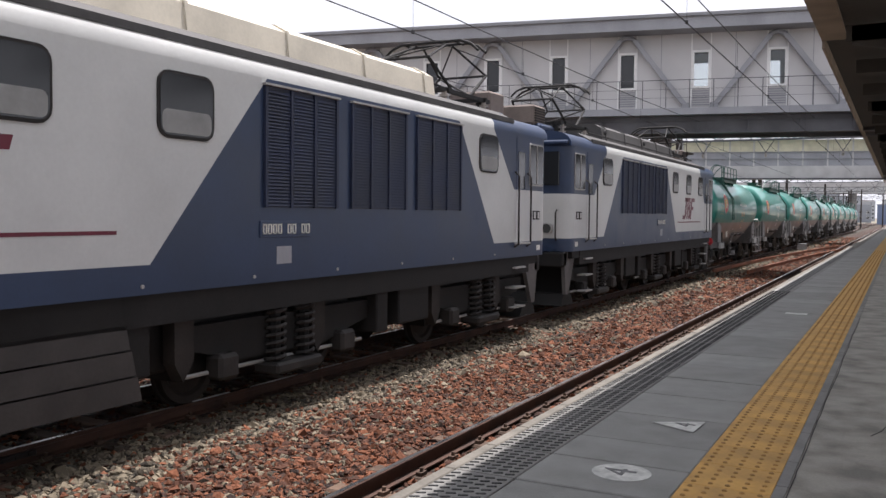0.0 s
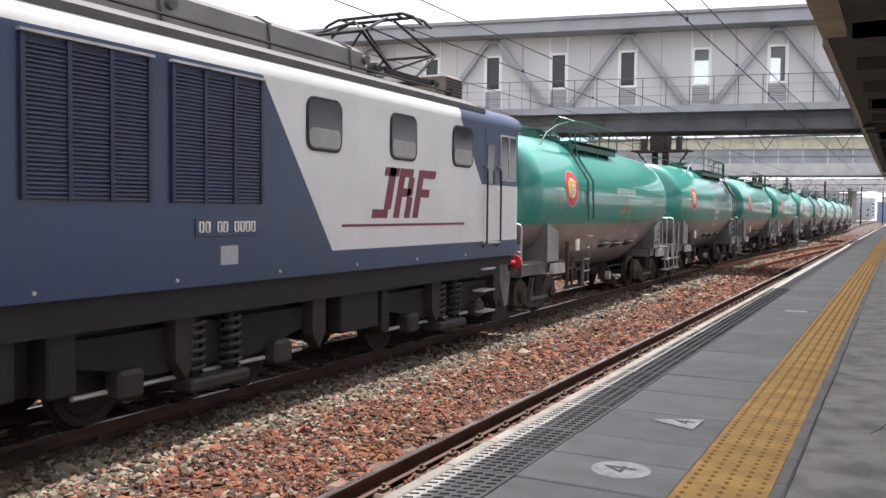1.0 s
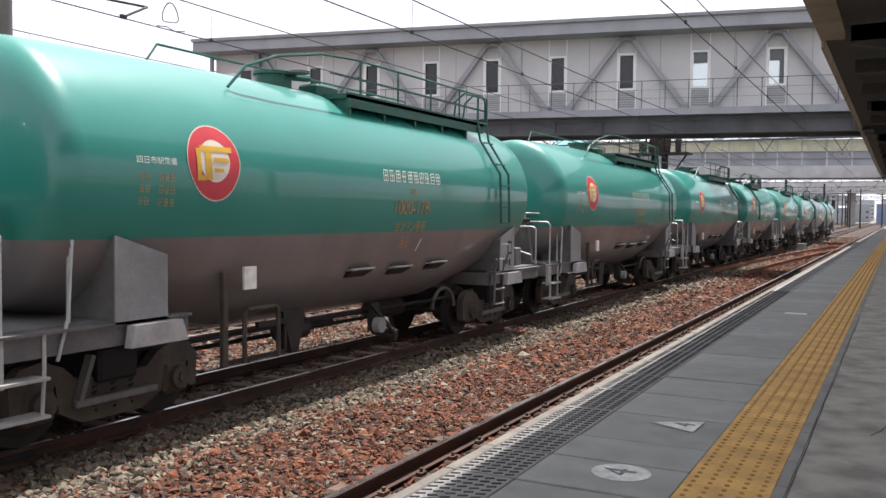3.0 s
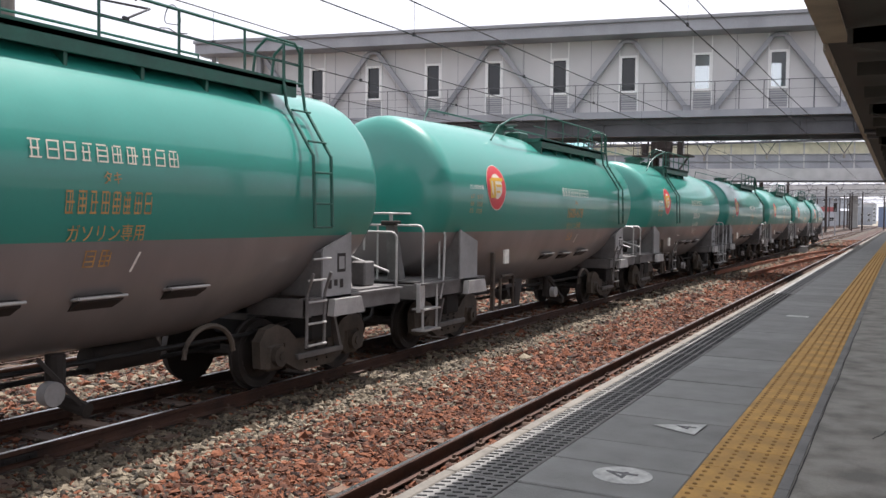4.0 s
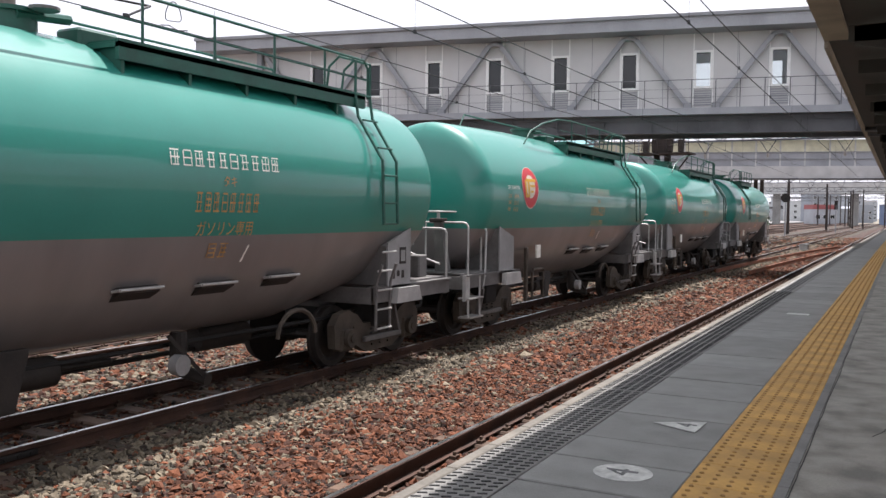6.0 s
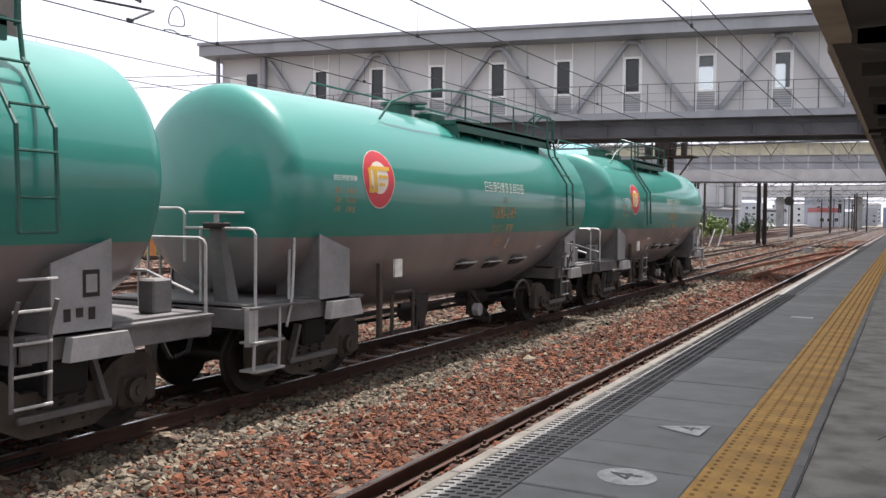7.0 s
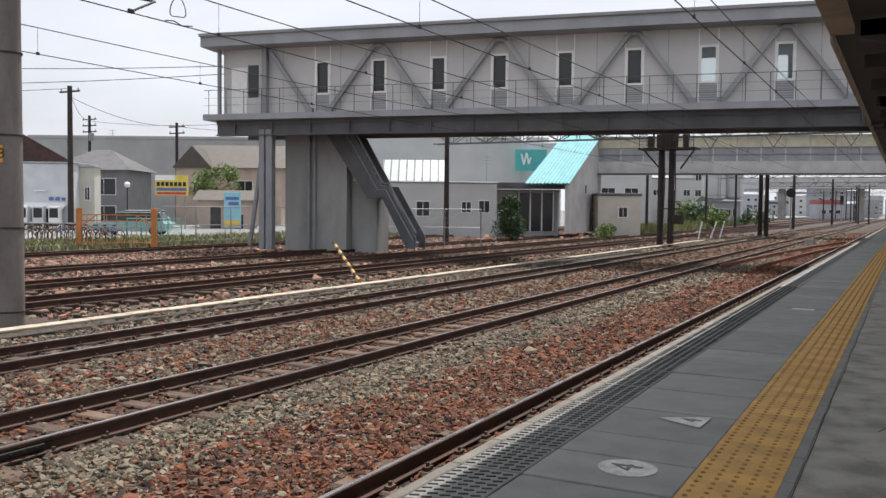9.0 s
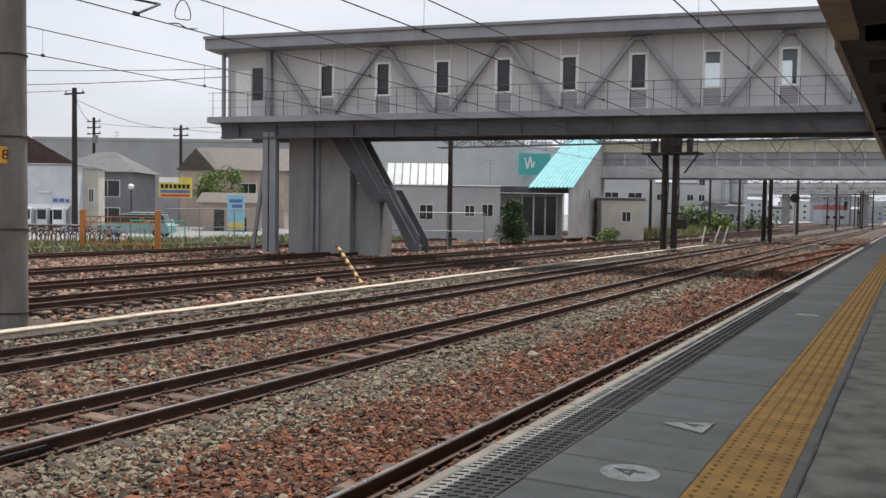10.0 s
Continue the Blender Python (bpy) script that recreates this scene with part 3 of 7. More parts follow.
# supports
part("steel_column", Shape().box(24.02, 24.37, -0.35, 0.05, 0.1, GB + 0.25, 0.02).box(24.44, 24.73, -0.35, 0.05, 0.1, GB + 0.25, 0.02), TRIM, fb, "pair of grey steel columns")
part("strut", Shape().bar((25.9, -1.2, 0.2), (25.05, -1.2, GB + 0.2), 0.16), TRIM, fb)
lift = Shape().box(20.98, 24.33, -4.4, -2.0, -0.3, GB + 0.25)
part("stair_pier", lift, CONC, fb, "grey concrete stair pier")
part("pier_wing", Shape().box(19.6, 20.94, -4.3, -2.6, -0.3, 3.5), CONC, fb)
for k in (22.68, 22.98):
    part("drain_pipe", Shape().rod((k, -1.9, 0.1), (k, -1.9, GB + 0.2), 0.09, 8), TRIM, fb, smooth=True)
# enclosed stair running down from the bridge
for yy in (-1.75, -3.3):
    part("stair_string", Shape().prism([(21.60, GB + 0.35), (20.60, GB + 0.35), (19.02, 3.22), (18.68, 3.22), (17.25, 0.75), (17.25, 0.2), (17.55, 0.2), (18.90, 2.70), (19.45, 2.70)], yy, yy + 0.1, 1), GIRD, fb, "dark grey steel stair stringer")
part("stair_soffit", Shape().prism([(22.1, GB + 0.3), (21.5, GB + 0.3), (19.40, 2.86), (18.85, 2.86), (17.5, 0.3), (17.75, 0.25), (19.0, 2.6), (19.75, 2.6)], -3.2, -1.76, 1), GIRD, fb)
part("stair_rail", Shape().wire([(20.45, -1.62, GB + 0.30), (18.92, -1.62, 3.36), (18.62, -1.62, 3.36), (17.2, -1.62, 0.95)], 0.05, 6), TRIM, fb)
part("stair_rail", Shape().wire([(20.95, -1.62, GB + 0.28), (19.2, -1.62, 3.05), (18.78, -1.62, 3.05), (17.35, -1.62, 0.6)], 0.035, 6), TRIM, fb)
for k in range(16):
    x_, z_ = 17.5 + 0.205 * k, 0.45 + 0.31 * k
    part("stair_tread", Shape().box(x_, x_ + 0.3, -3.4, -2.02, z_, z_ + 0.05), CONC, fb)

# ---- second footbridge with turquoise roof, farther along ----
TEAL = mat("turquoise ribbed roofing", (0.12, 0.34, 0.36), 0.5, 0, 0.15, 1.5, 20, 0.05)
YLW = mat("cream translucent panel", (0.62, 0.58, 0.42), 0.5, 0, 0.12, 1.5, 20, 0.03)
PALE = mat("pale weathered steel panel", (0.52, 0.51, 0.50), 0.65, 0, 0.15, 0.8, 20, 0.06)
A2 = math.degrees(math.atan2(82.74 - 77.29, -2.25 + 25.13))
b2 = thing("station_footbridge", -25.13, 77.29, 0, "pale station footbridge with cream windows and a turquoise roof", "footbridge", rz=A2, kind="structure")
part("girder", Shape().box(0, 34, 0, 0.3, 5.5, 6.55), PALE, b2)
part("girder_flange", Shape().box(-0.2, 34, -0.25, 0.5, 5.42, 5.5), GIRD, b2)
part("lower_wall", Shape().box(0, 34, 0.35, 0.45, 6.55, 7.75), TRIM2, b2, "grey panelled lower wall")
part("floor_slab", Shape().box(0, 34, 0.3, 4.2, 6.3, 6.55), CONC, b2)
part("rear_wall", Shape().box(0, 34, 4.0, 4.1, 5.5, 8.9), PALE, b2)
for i in range(17):
    part("window_panel", Shape().box(2 * i + 0.06, 2 * i + 1.94, 0.38, 0.44, 7.78, 8.82), YLW, b2)
    part("post", Shape().box(2 * i - 0.06, 2 * i + 0.06, 0.30, 0.46, 6.55, 8.9), PALE, b2)
part("wall_rail", Shape().box(0, 34, 0.26, 0.36, 7.15, 7.22).box(0, 34, 0.26, 0.36, 7.74, 7.8), TRIM, b2)
def ribbed(x0, x1, step, p, q):
    """Corrugated sheet between two eave lines p(x), q(x)."""
    s = Shape()
    k = int((x1 - x0) / step)
    top, bot = [], []
    for i in range(k + 1):
        x = x0 + step * i
        d = 0.06 if i % 2 else 0.0
        a, b = Vector(p(x)), Vector(q(x))
        top.append((a[0], a[1], a[2] + d))
        bot.append((b[0], b[1], b[2] + d))
    s.rings([top, bot], closed=False, caps=False)
    s.rings([[(a, b, c - 0.08) for a, b, c in top], [(a, b, c - 0.08) for a, b, c in bot]], closed=False, caps=False)
    return s
part("roof", ribbed(-0.3, 34, 0.25, lambda x: (x, -0.35, 9.0), lambda x: (x, 2.2, 10.2)), TEAL, b2, "turquoise corrugated roof")
# stair house coming down to the station square
sh = Shape().prism([(0.0, 8.9), (0.0, 0.3), (-0.6, 0.3), (-0.6, 8.9)], 0.0, 3.9, 1)
part("stair_end_wall", sh, PALE, b2)
stw = Shape()
# wall of the stair, sloping towards the camera
stw.add([(0, 0, 0.3), (0, 0, 8.7), (-1.4, -12.0, 4.2), (-1.4, -12.0, 0.3), (-0.15, 0.05, 0.3), (-0.15, 0.05, 8.7), (-1.55, -12.0, 4.2), (-1.55, -12.0, 0.3)],
        [(0, 1, 2, 3), (4, 5, 6, 7), (0, 4, 7, 3), (1, 5, 6, 2), (2, 6, 7, 3), (0, 1, 5, 4)])
part("stair_side_wall", stw, PALE, b2, "pale side wall of the covered stair")
ss = Shape()
rows = []
for i in range(25):
    d_ = 0.07 if i % 2 else 0.0
    x_ = 0.25 - 3.6 * i / 24
    rows.append([(x_, 0.3 + 0.4 * i / 24, 8.95 + d_), (x_ - 1.45, -12.2 + 0.4 * i / 24, 4.2 + d_)])
ss.rings(rows, closed=False, caps=False).rings([[(a_, b_, c_ - 0.1) for a_, b_, c_ in r_] for r_ in rows], closed=False, caps=False)
part("stair_roof", ss, TEAL, b2, "turquoise ribbed stair roof")
for a, b in ((0.35, 5.2), (0.75, 4.5)):
    part("stair_window", Shape().box(-0.42 - a, -0.20 - a, -6.0 * a - 3.1, -6.0 * a - 2.3, b - 1.6, b - 0.9), PANE, b2)
part("stair_door", Shape().box(-0.35, -0.1, -2.9, -1.9, 0.3, 2.2), PANE, b2)

# ---- overhead line masts, beams and wires ----
def lattice(s, x0, x1, y, z0, z1, step, r=0.035):
    s.bar((x0, y, z0), (x1, y, z0), 2 * r).bar((x0, y, z1), (x1, y, z1), 2 * r)
    n = int((x1 - x0) / step)
    for i in range(n):
        a, b = x0 + step * i, x0 + step * (i + 1)
        if i % 2:
            s.bar((a, y, z0), (b, y, z1), r * 1.5)
        else:
            s.bar((a, y, z1), (b, y, z0), r * 1.5)
        s.bar((b, y, z0), (b, y, z1), r * 1.3)
    return s


def gantry(y, x0, x1, masts, zb, label):
    t = thing("catenary_gantry", x0, y, 0, label, "catenary gantry", group="catenary gantries")
    part("beam", lattice(lattice(Shape(), 0, x1 - x0, -0.3, zb, zb + 0.75, 1.4), 0, x1 - x0, 0.3, zb, zb + 0.75, 1.4), GIRD, t, "steel lattice beam")
    for x in masts:
        part("mast", Shape().rod((x - x0, 0, -0.2), (x - x0, 0, zb + 1.4), 0.21, 12, 0.17), DARKP, t, "dark weathered mast", True)
    for c in (NEAR, MAIN, SECOND):
        if x0 < c < x1:
            u = c - x0
            part("hanger", Shape().bar((u - 0.5, 0, zb), (u, 0, zb - 0.8), 0.05).bar((u + 0.5, 0, zb), (u, 0, zb - 0.8), 0.05), GIRD, t)
            part("insulator", Shape().rod((u, 0, zb - 0.8), (u, 0, zb - 1.1), 0.06, 8).rod((u, 0, zb - 0.88), (u, 0, zb - 0.92), 0.1, 10).rod((u, 0, zb - 0.98), (u, 0, zb - 1.02), 0.1, 10), PORC, t)
    return t


ga = gantry(58.0, -31.5, 4.0, (-14.55, -13.86), 6.95, "dark lattice catenary gantry on twin masts")
part("work_platform", Shape().box(15.6, 19.3, -0.9, 0.9, 6.15, 6.25), DARKP, ga, "dark steel service platform")
for i in range(8):
    part("platform_rail", Shape().rod((15.7 + 0.5 * i, -0.85, 6.25), (15.7 + 0.5 * i, -0.85, 7.15), 0.025, 6), DARKP, ga)
part("platform_handrail", Shape().rod((15.7, -0.85, 7.15), (19.2, -0.85, 7.15), 0.025, 6).rod((15.7, -0.85, 6.7), (19.2, -0.85, 6.7), 0.02, 6), DARKP, ga)
part("bracket", Shape().bar((15.8, 0, 6.15), (16.9, 0, 4.9), 0.1), DARKP, ga)
part("bracket", Shape().bar((19.1, 0, 6.15), (18.2, 0, 4.9), 0.1), DARKP, ga)
part("transformer", Shape().rod((17.35, -0.3, 6.3), (17.35, -0.3, 7.6), 0.42, 14), DARKP, ga, "dark cylindrical transformer", True)
part("switch_box", Shape().box(17.85, 18.55, -0.5, -0.2, 1.3, 1.9, 0.03), DARKP, ga)
part("cross_tie", Shape().bar((16.95, -0.22, 2.3), (18.3, -0.22, 2.3), 0.08).bar((17.6, -0.22, 2.75), (18.3, -0.22, 2.75), 0.06), DARKP, ga)
for x_ in (16.3, 16.9, 17.9, 18.6):
    part("cable_box", Shape().box(x_ - 0.16, x_ + 0.16, -0.5, -0.15, 6.3, 7.0 + 0.15 * (x_ % 1), 0.03), DARKP, ga)
    part("stanchion", Shape().bar((x_, 0.3, 6.25), (x_ + 0.1, 0.3, 8.2), 0.09), DARKP, ga)
part("cable", Shape().wire([(17.2, -0.26, 6.2), (17.28, -0.3, 4.0), (17.15, -0.26, 0.2)], 0.05, 6), WIRE, ga)
part("cable", Shape().wire([(17.9, -0.26, 6.2), (17.98, -0.3, 3.5), (17.9, -0.26, 1.6)], 0.05, 6), WIRE, ga)
for y, x0, x1, ms in ((87.0, -26, 4, (-12.42, -11.86)), (130.0, -24, 5, (-14.2, 4.0)), (176.0, -24, 6, (-12.6, 5)), (225.0, -30, 8, (-16, -11, 6)), (275.0, -34, 10, (-22, -14, 8))):
    gantry(y, x0, x1, ms, 6.9, "distant lattice catenary gantry over the tracks")

for c, nm, zc in ((NEAR, "platform track", 5.32), (MAIN, "main line", 5.28), (SECOND, "second track", 5.32), (-17.0, "siding", 5.45)):
    w = thing("overhead_wire", c, 0, 0, "dark contact wire and messenger wire over the " + nm, "overhead wire", group="overhead wires")
    part("contact_wire", Shape().rod((0, -20, zc), (0, 300, zc), 0.011, 6), WIRE, w)
    knots = [(y, 5.84 + (zc - 5.28) + 0.9 * ((y - 17) / 40) ** 2) for y in range(-20, 59, 6)] + [(72, 6.2), (87, 6.7), (108, 6.1), (130, 6.7), (153, 6.1), (176, 6.7), (225, 6.7)]
    rows = []
    for y, z in knots:
        rows.append([(0.011 * math.cos(a), y, z + 0.011 * math.sin(a)) for a in (math.pi * i / 3 for i in range(6))])
    part("messenger_wire", Shape().rings(rows), WIRE, w)
    for y in range(-8, 56, 5):
        z = float(np.interp(y, [p[0] for p in knots], [p[1] for p in knots]))
        part("dropper", Shape().rod((0, y + (c % 3), zc), (0, y + (c % 3), z), 0.004, 4), WIRE, w)
        part("wire_clip", Shape().box(-0.02, 0.02, y + (c % 3) - 0.035, y + (c % 3) + 0.035, zc - 0.02, zc + 0.045, 0.005), WIRE, w)
ra_ = thing("registration_arm", -11.42, 10.5, 5.34, "dark registration arm with a hanging wire loop", "registration arm")
part("arm", Shape().tube([(0, 0, 0.0), (-0.12, 0.35, 0.16), (-0.5, 1.0, 0.42), (-3.0, 0.5, 1.0)], 0.022, 8), WIRE, ra_, smooth=True)
part("loop", Shape().tube([(0.07 * math.sin(a), 1.05 + 0.12 * math.sin(a), 0.24 - 0.17 * math.cos(a) + 0.05 * math.cos(2 * a)) for a in (2 * math.pi * i / 18 for i in range(19))], 0.009, 6), WIRE, ra_, smooth=True)
part("jumper", Shape().tube([(0, 0.75, 0.0), (0, 0.95, 0.03), (0, 1.15, -0.02), (0, 1.4, 0.02)], 0.01, 6), WIRE, ra_)
part("clamp", Shape().box(-0.03, 0.03, -0.06, 0.06, -0.03, 0.04, 0.008), WIRE, ra_)

# concrete pole beside the sidings
po = thing("catenary_pole", -14.72, 10.61, -0.2, "grey concrete catenary pole with an orange number plate", "catenary pole")
part("shaft", Shape().rod((0, 0, 0), (0, 0, 9.5), 0.255, 20, 0.235), POLE, po, smooth=True)
for z in (0.35, 1.9, 3.6, 5.1):
    part("band", Shape().rod((0, 0, z), (0, 0, z + 0.03), 0.268, 20), DARKP, po, smooth=True)
pl = part("number_plate", Shape().box(-0.165, 0.165, -0.012, 0.012, -0.155, 0.155, 0.005), mat("orange enamel", (0.72, 0.33, 0.03), 0.45, 0, 0.1, 5, 30, 0.02), po, "orange number plate", at=(0.104, -0.225, 3.27))
pl.rotation_euler = (0, 0, radians(54))


def words(name, body, size, parent, m, material, extrude=0.002):
    c = bpy.data.curves.new(name, "FONT")
    c.body, c.size, c.extrude, c.align_x, c.align_y = body, size, extrude, "CENTER", "CENTER"
    tmp = bpy.data.objects.new(name, c)
    scene.collection.objects.link(tmp)
    me = bpy.data.meshes.new_from_object(tmp.evaluated_get(bpy.context.evaluated_depsgraph_get()))
    bpy.data.objects.remove(tmp)
    me.materials.append(material)
    o = new(name, me)
    o.parent, o.matrix_basis = parent, m
    return o


words("numeral", "8", 0.26, pl, pose(0, -0.016, 0, 90, 0, 0), CLIP)
part("cable", Shape().tube([(-0.3, -0.1, 9), (-0.28, -0.12, 5), (-0.34, -0.15, 4.3), (-0.27, -0.2, 0.5)], 0.03, 6), WIRE, po)
part("junction_box", Shape().box(-0.34, -0.10, -0.36, -0.22, 0.9, 1.2, 0.02), FRAMEG, po, "small pale junction box")
# cantilever arm and wire loop at the pole head
part("arm", Shape().tube([(0.2, 0.1, 7.4), (3.0, 0.4, 6.0)], 0.03, 6), WIRE, po)

# ---- the train ----
COVER = mat("dusty dark grey cover", (0.055, 0.05, 0.046), 0.7, 0, 0.25, 2, 30, 0.1)
GEAR = mat("greasy running gear", (0.032, 0.028, 0.025), 0.7, 0.1, 0.4, 3, 35, 0.2)
SPEED = 18.07
WHEEL_R = 0.43
CAR, LOCO = 12.56, 17.43
spin = []          # wheelsets to turn
rolling = []       # vehicles with the place of their leading coupler at 0 s


def wheelset(parent, y, r=WHEEL_R):
    w = Shape()
    for s in (-1, 1):
        rows = []
        for x, k in ((0.50, 0.30), (0.50, r + 0.02), (0.535, r + 0.02), (0.545, r), (0.62, r - 0.01), (0.62, 0.34), (0.585, 0.30), (0.60, 0.10), (0.66, 0.09), (0.66, 0.02)):
            rows.append([(s * x, k * math.cos(2 * math.pi * i / 24), k * math.sin(2 * math.pi * i / 24)) for i in range(24)])
        w.rings(rows)
    w.rod((-0.6, 0, 0), (0.6, 0, 0), 0.075, 10)
    for a in range(3):
        w.rod((0.60, 0.2 * math.cos(2.1 * a), 0.2 * math.sin(2.1 * a)), (0.612, 0.2 * math.cos(2.1 * a), 0.2 * math.sin(2.1 * a)), 0.04, 8)
    o = new("wheelset", WSET) if WSET else new("wheelset", w.mesh("wheelset", WHEEL, True))
    o.parent, o.location = parent, (0, y, r + 0.003)
    spin.append((o, (0, y, r + 0.003), r))
    return o.data


WSET = None


def tank_rows():
    """Tank shell: dished heads, and a belly that hangs lower amidships."""
    rows = []
    head = [(0.93, 0.25), (0.985, 0.60), (1.08, 0.93), (1.15, 1.10), (1.20, 1.185), (1.265, 1.25), (1.34, 1.283), (1.42, 1.293)]
    sec = head + [(3.9, 1.345), (4.1, 1.35), (6.5, 1.35), (8.9, 1.35), (9.1, 1.345)] + [(13.0 - y, r) for y, r in reversed(head)]
    for y, r in sec:
        mid = min(1.0, max(0.0, min(y - 1.4, 11.6 - y) / 2.3))
        sag = 1 + 0.31 * mid
        rows.append([(r * math.cos(a), y, 2.50 + r * math.sin(a) * (1.0 if math.sin(a) > 0 else sag)) for a in (2 * math.pi * (i + 0.5) / 56 for i in range(56))])
    return rows


TANK_SHELL = Shape().rings(tank_rows()).mesh("tank_shell", TANK, True)


def on_tank(y, v, out=0.006):
    """A point of the shell's flank, v metres of arc above its middle."""
    r = 1.352 + out
    if y < 3.9:
        r = 1.293 + 0.052 * max(0, (y - 1.42)) / 2.48 + 0.002 + out
    elif y > 9.1:
        r = 1.293 + 0.052 * max(0, (11.58 - y)) / 2.48 + 0.002 + out
    a = v / 1.35
    sag = 1 + 0.31 * min(1.0, max(0.0, min(y - 1.4, 11.6 - y) / 2.3)) if a < 0 else 1.0
    return (r * math.cos(a), y, 2.50 + r * math.sin(a) * sag)


def decal_box(s, y0, y1, v0, v1, out=0.006, n=3):
    pts = [[on_tank(y, v0 + (v1 - v0) * i / n, out) for i in range(n + 1)] for y in (y0, y1)]
    s.rings(pts, closed=False, caps=False)


def decal_disc(s, cy, cv, r0, r1, out):
    n = 36
    k = 4
    rows = [[on_tank(cy + (r0 + (r1 - r0) * j / k) * math.cos(2 * math.pi * i / n), cv + (r0 + (r1 - r0) * j / k) * math.sin(2 * math.pi * i / n), out) for i in range(n)] for j in range(k + 1)]
    s.rings(rows, closed=True, caps=False)


def glyph_row(s, y0, v, n, w, h, gap, rng, out=0.006):
    """A row of characters as crossed strokes of their size."""
    for i in range(n):
        a = y0 + i * (w + gap)
        t = h * 0.09
        rows_ = rng.choice((3, 3, 4))
        for j in range(rows_):
            z = v - h / 2 + (h - t) * j / (rows_ - 1)
            decal_box(s, a + rng.uniform(0, w * 0.25), a + w * rng.uniform(0.78, 1), z, z + t, out, 1)
        for c in rng.choice(((0.05, 0.85), (0.05, 0.45, 0.7), (0.2, 0.65), (0.08, 0.5, 0.88))):
            decal_box(s, a + w * c, a + w * (c + 0.10), v - h / 2, v + h * rng.uniform(0.3, 0.5), out, 2)


def lettering(name, body, y, v, width, height, material, parent, label=""):
    """Painted words that follow the curve of the shell, centred at y and arc height v."""
    c = bpy.data.curves.new(name, "FONT")
    c.body, c.size = body, 1.0
    tmp = bpy.data.objects.new(name, c)
    scene.collection.objects.link(tmp)
    me = bpy.data.meshes.new_from_object(tmp.evaluated_get(bpy.context.evaluated_depsgraph_get()))
    bpy.data.objects.remove(tmp)
    xs, zs = [p.co.x for p in me.vertices], [p.co.y for p in me.vertices]
    for p in me.vertices:
        p.co = on_tank(y + ((p.co.x - min(xs)) / (max(xs) - min(xs)) - 0.5) * width, v + ((p.co.y - min(zs)) / (max(zs) - min(zs)) - 0.5) * height, 0.009)
    me.materials.append(material)
    o = new(name, me)
    o.parent = parent
    return tagged(o, label) if label else o


def handrail(pts, parent, material=HANDR, r=0.018, name="handrail"):
    return part(name, Shape().wire(pts, r, 6), material, parent, smooth=True)


def bogie(parent, y, facing):
    b = new("bogie")
    b.parent, b.location = parent, (0, y, 0)
    for s in (-1, 1):
        f = Shape()
        x0, x1 = (0.74, 0.86) if s > 0 else (-0.86, -0.74)
        f.prism([(-1.12, 0.30), (-1.14, 0.62), (-1.02, 0.76), (-0.80, 0.80), (-0.58, 0.72), (-0.42, 0.58), (0.42, 0.58), (0.58, 0.72), (0.80, 0.80), (1.02, 0.76), (1.14, 0.62), (1.12, 0.30), (1.02, 0.28),
                 (1.0, 0.56), (0.66, 0.56), (0.62, 0.30), (0.36, 0.17), (-0.36, 0.17), (-0.62, 0.30), (-0.66, 0.56), (-1.0, 0.56), (-1.02, 0.28)], x0, x1, 0)
        part("side_frame", f, CAST, b, "dusty cast side frame")
        for q in (-1, 1):
            ab = Shape().box(s * 0.78 - 0.1, s * 0.78 + 0.1, q * 0.83 - 0.17, q * 0.83 + 0.17, 0.24, 0.58, 0.04)
            ab.rod((s * 0.86, q * 0.83, 0.42), (s * 0.95, q * 0.83, 0.42), 0.125, 14).rod((s * 0.95, q * 0.83, 0.42), (s * 0.97, q * 0.83, 0.42), 0.055, 8)
            part("axle_box", ab, CAST, b, smooth=True)
        for q in (-0.22, 0.0, 0.22):
            part("spring", Shape().wire([(s * 0.80 + 0.07 * math.cos(a), q + 0.07 * math.sin(a), 0.26 + 0.009 * a) for a in (math.pi * i / 3 for i in range(28))], 0.016, 5), BLACK, b)
        part("brake_beam", Shape().box(s * 0.92 - 0.03, s * 0.92 + 0.03, -0.5, 0.5, 0.33, 0.40, 0.01), FRAMEG, b)
        part("brake_hanger", Shape().bar((s * 0.9, 0.45 * facing, 0.38), (s * 0.9, 0.3 * facing, 0.80), 0.09, 0.05), FRAMEG, b)
    part("bolster", Shape().box(-0.95, 0.95, -0.24, 0.24, 0.52, 0.86, 0.03), BLACK, b)
    global WSET
    for q in (-0.83, 0.83):
        WSET = wheelset(b, q)
    return b


NUMBERS = "1000-186 1000-816 1000-178 - 1000-678 1000-624 - 1000-221 1000-245 1000-264".split()


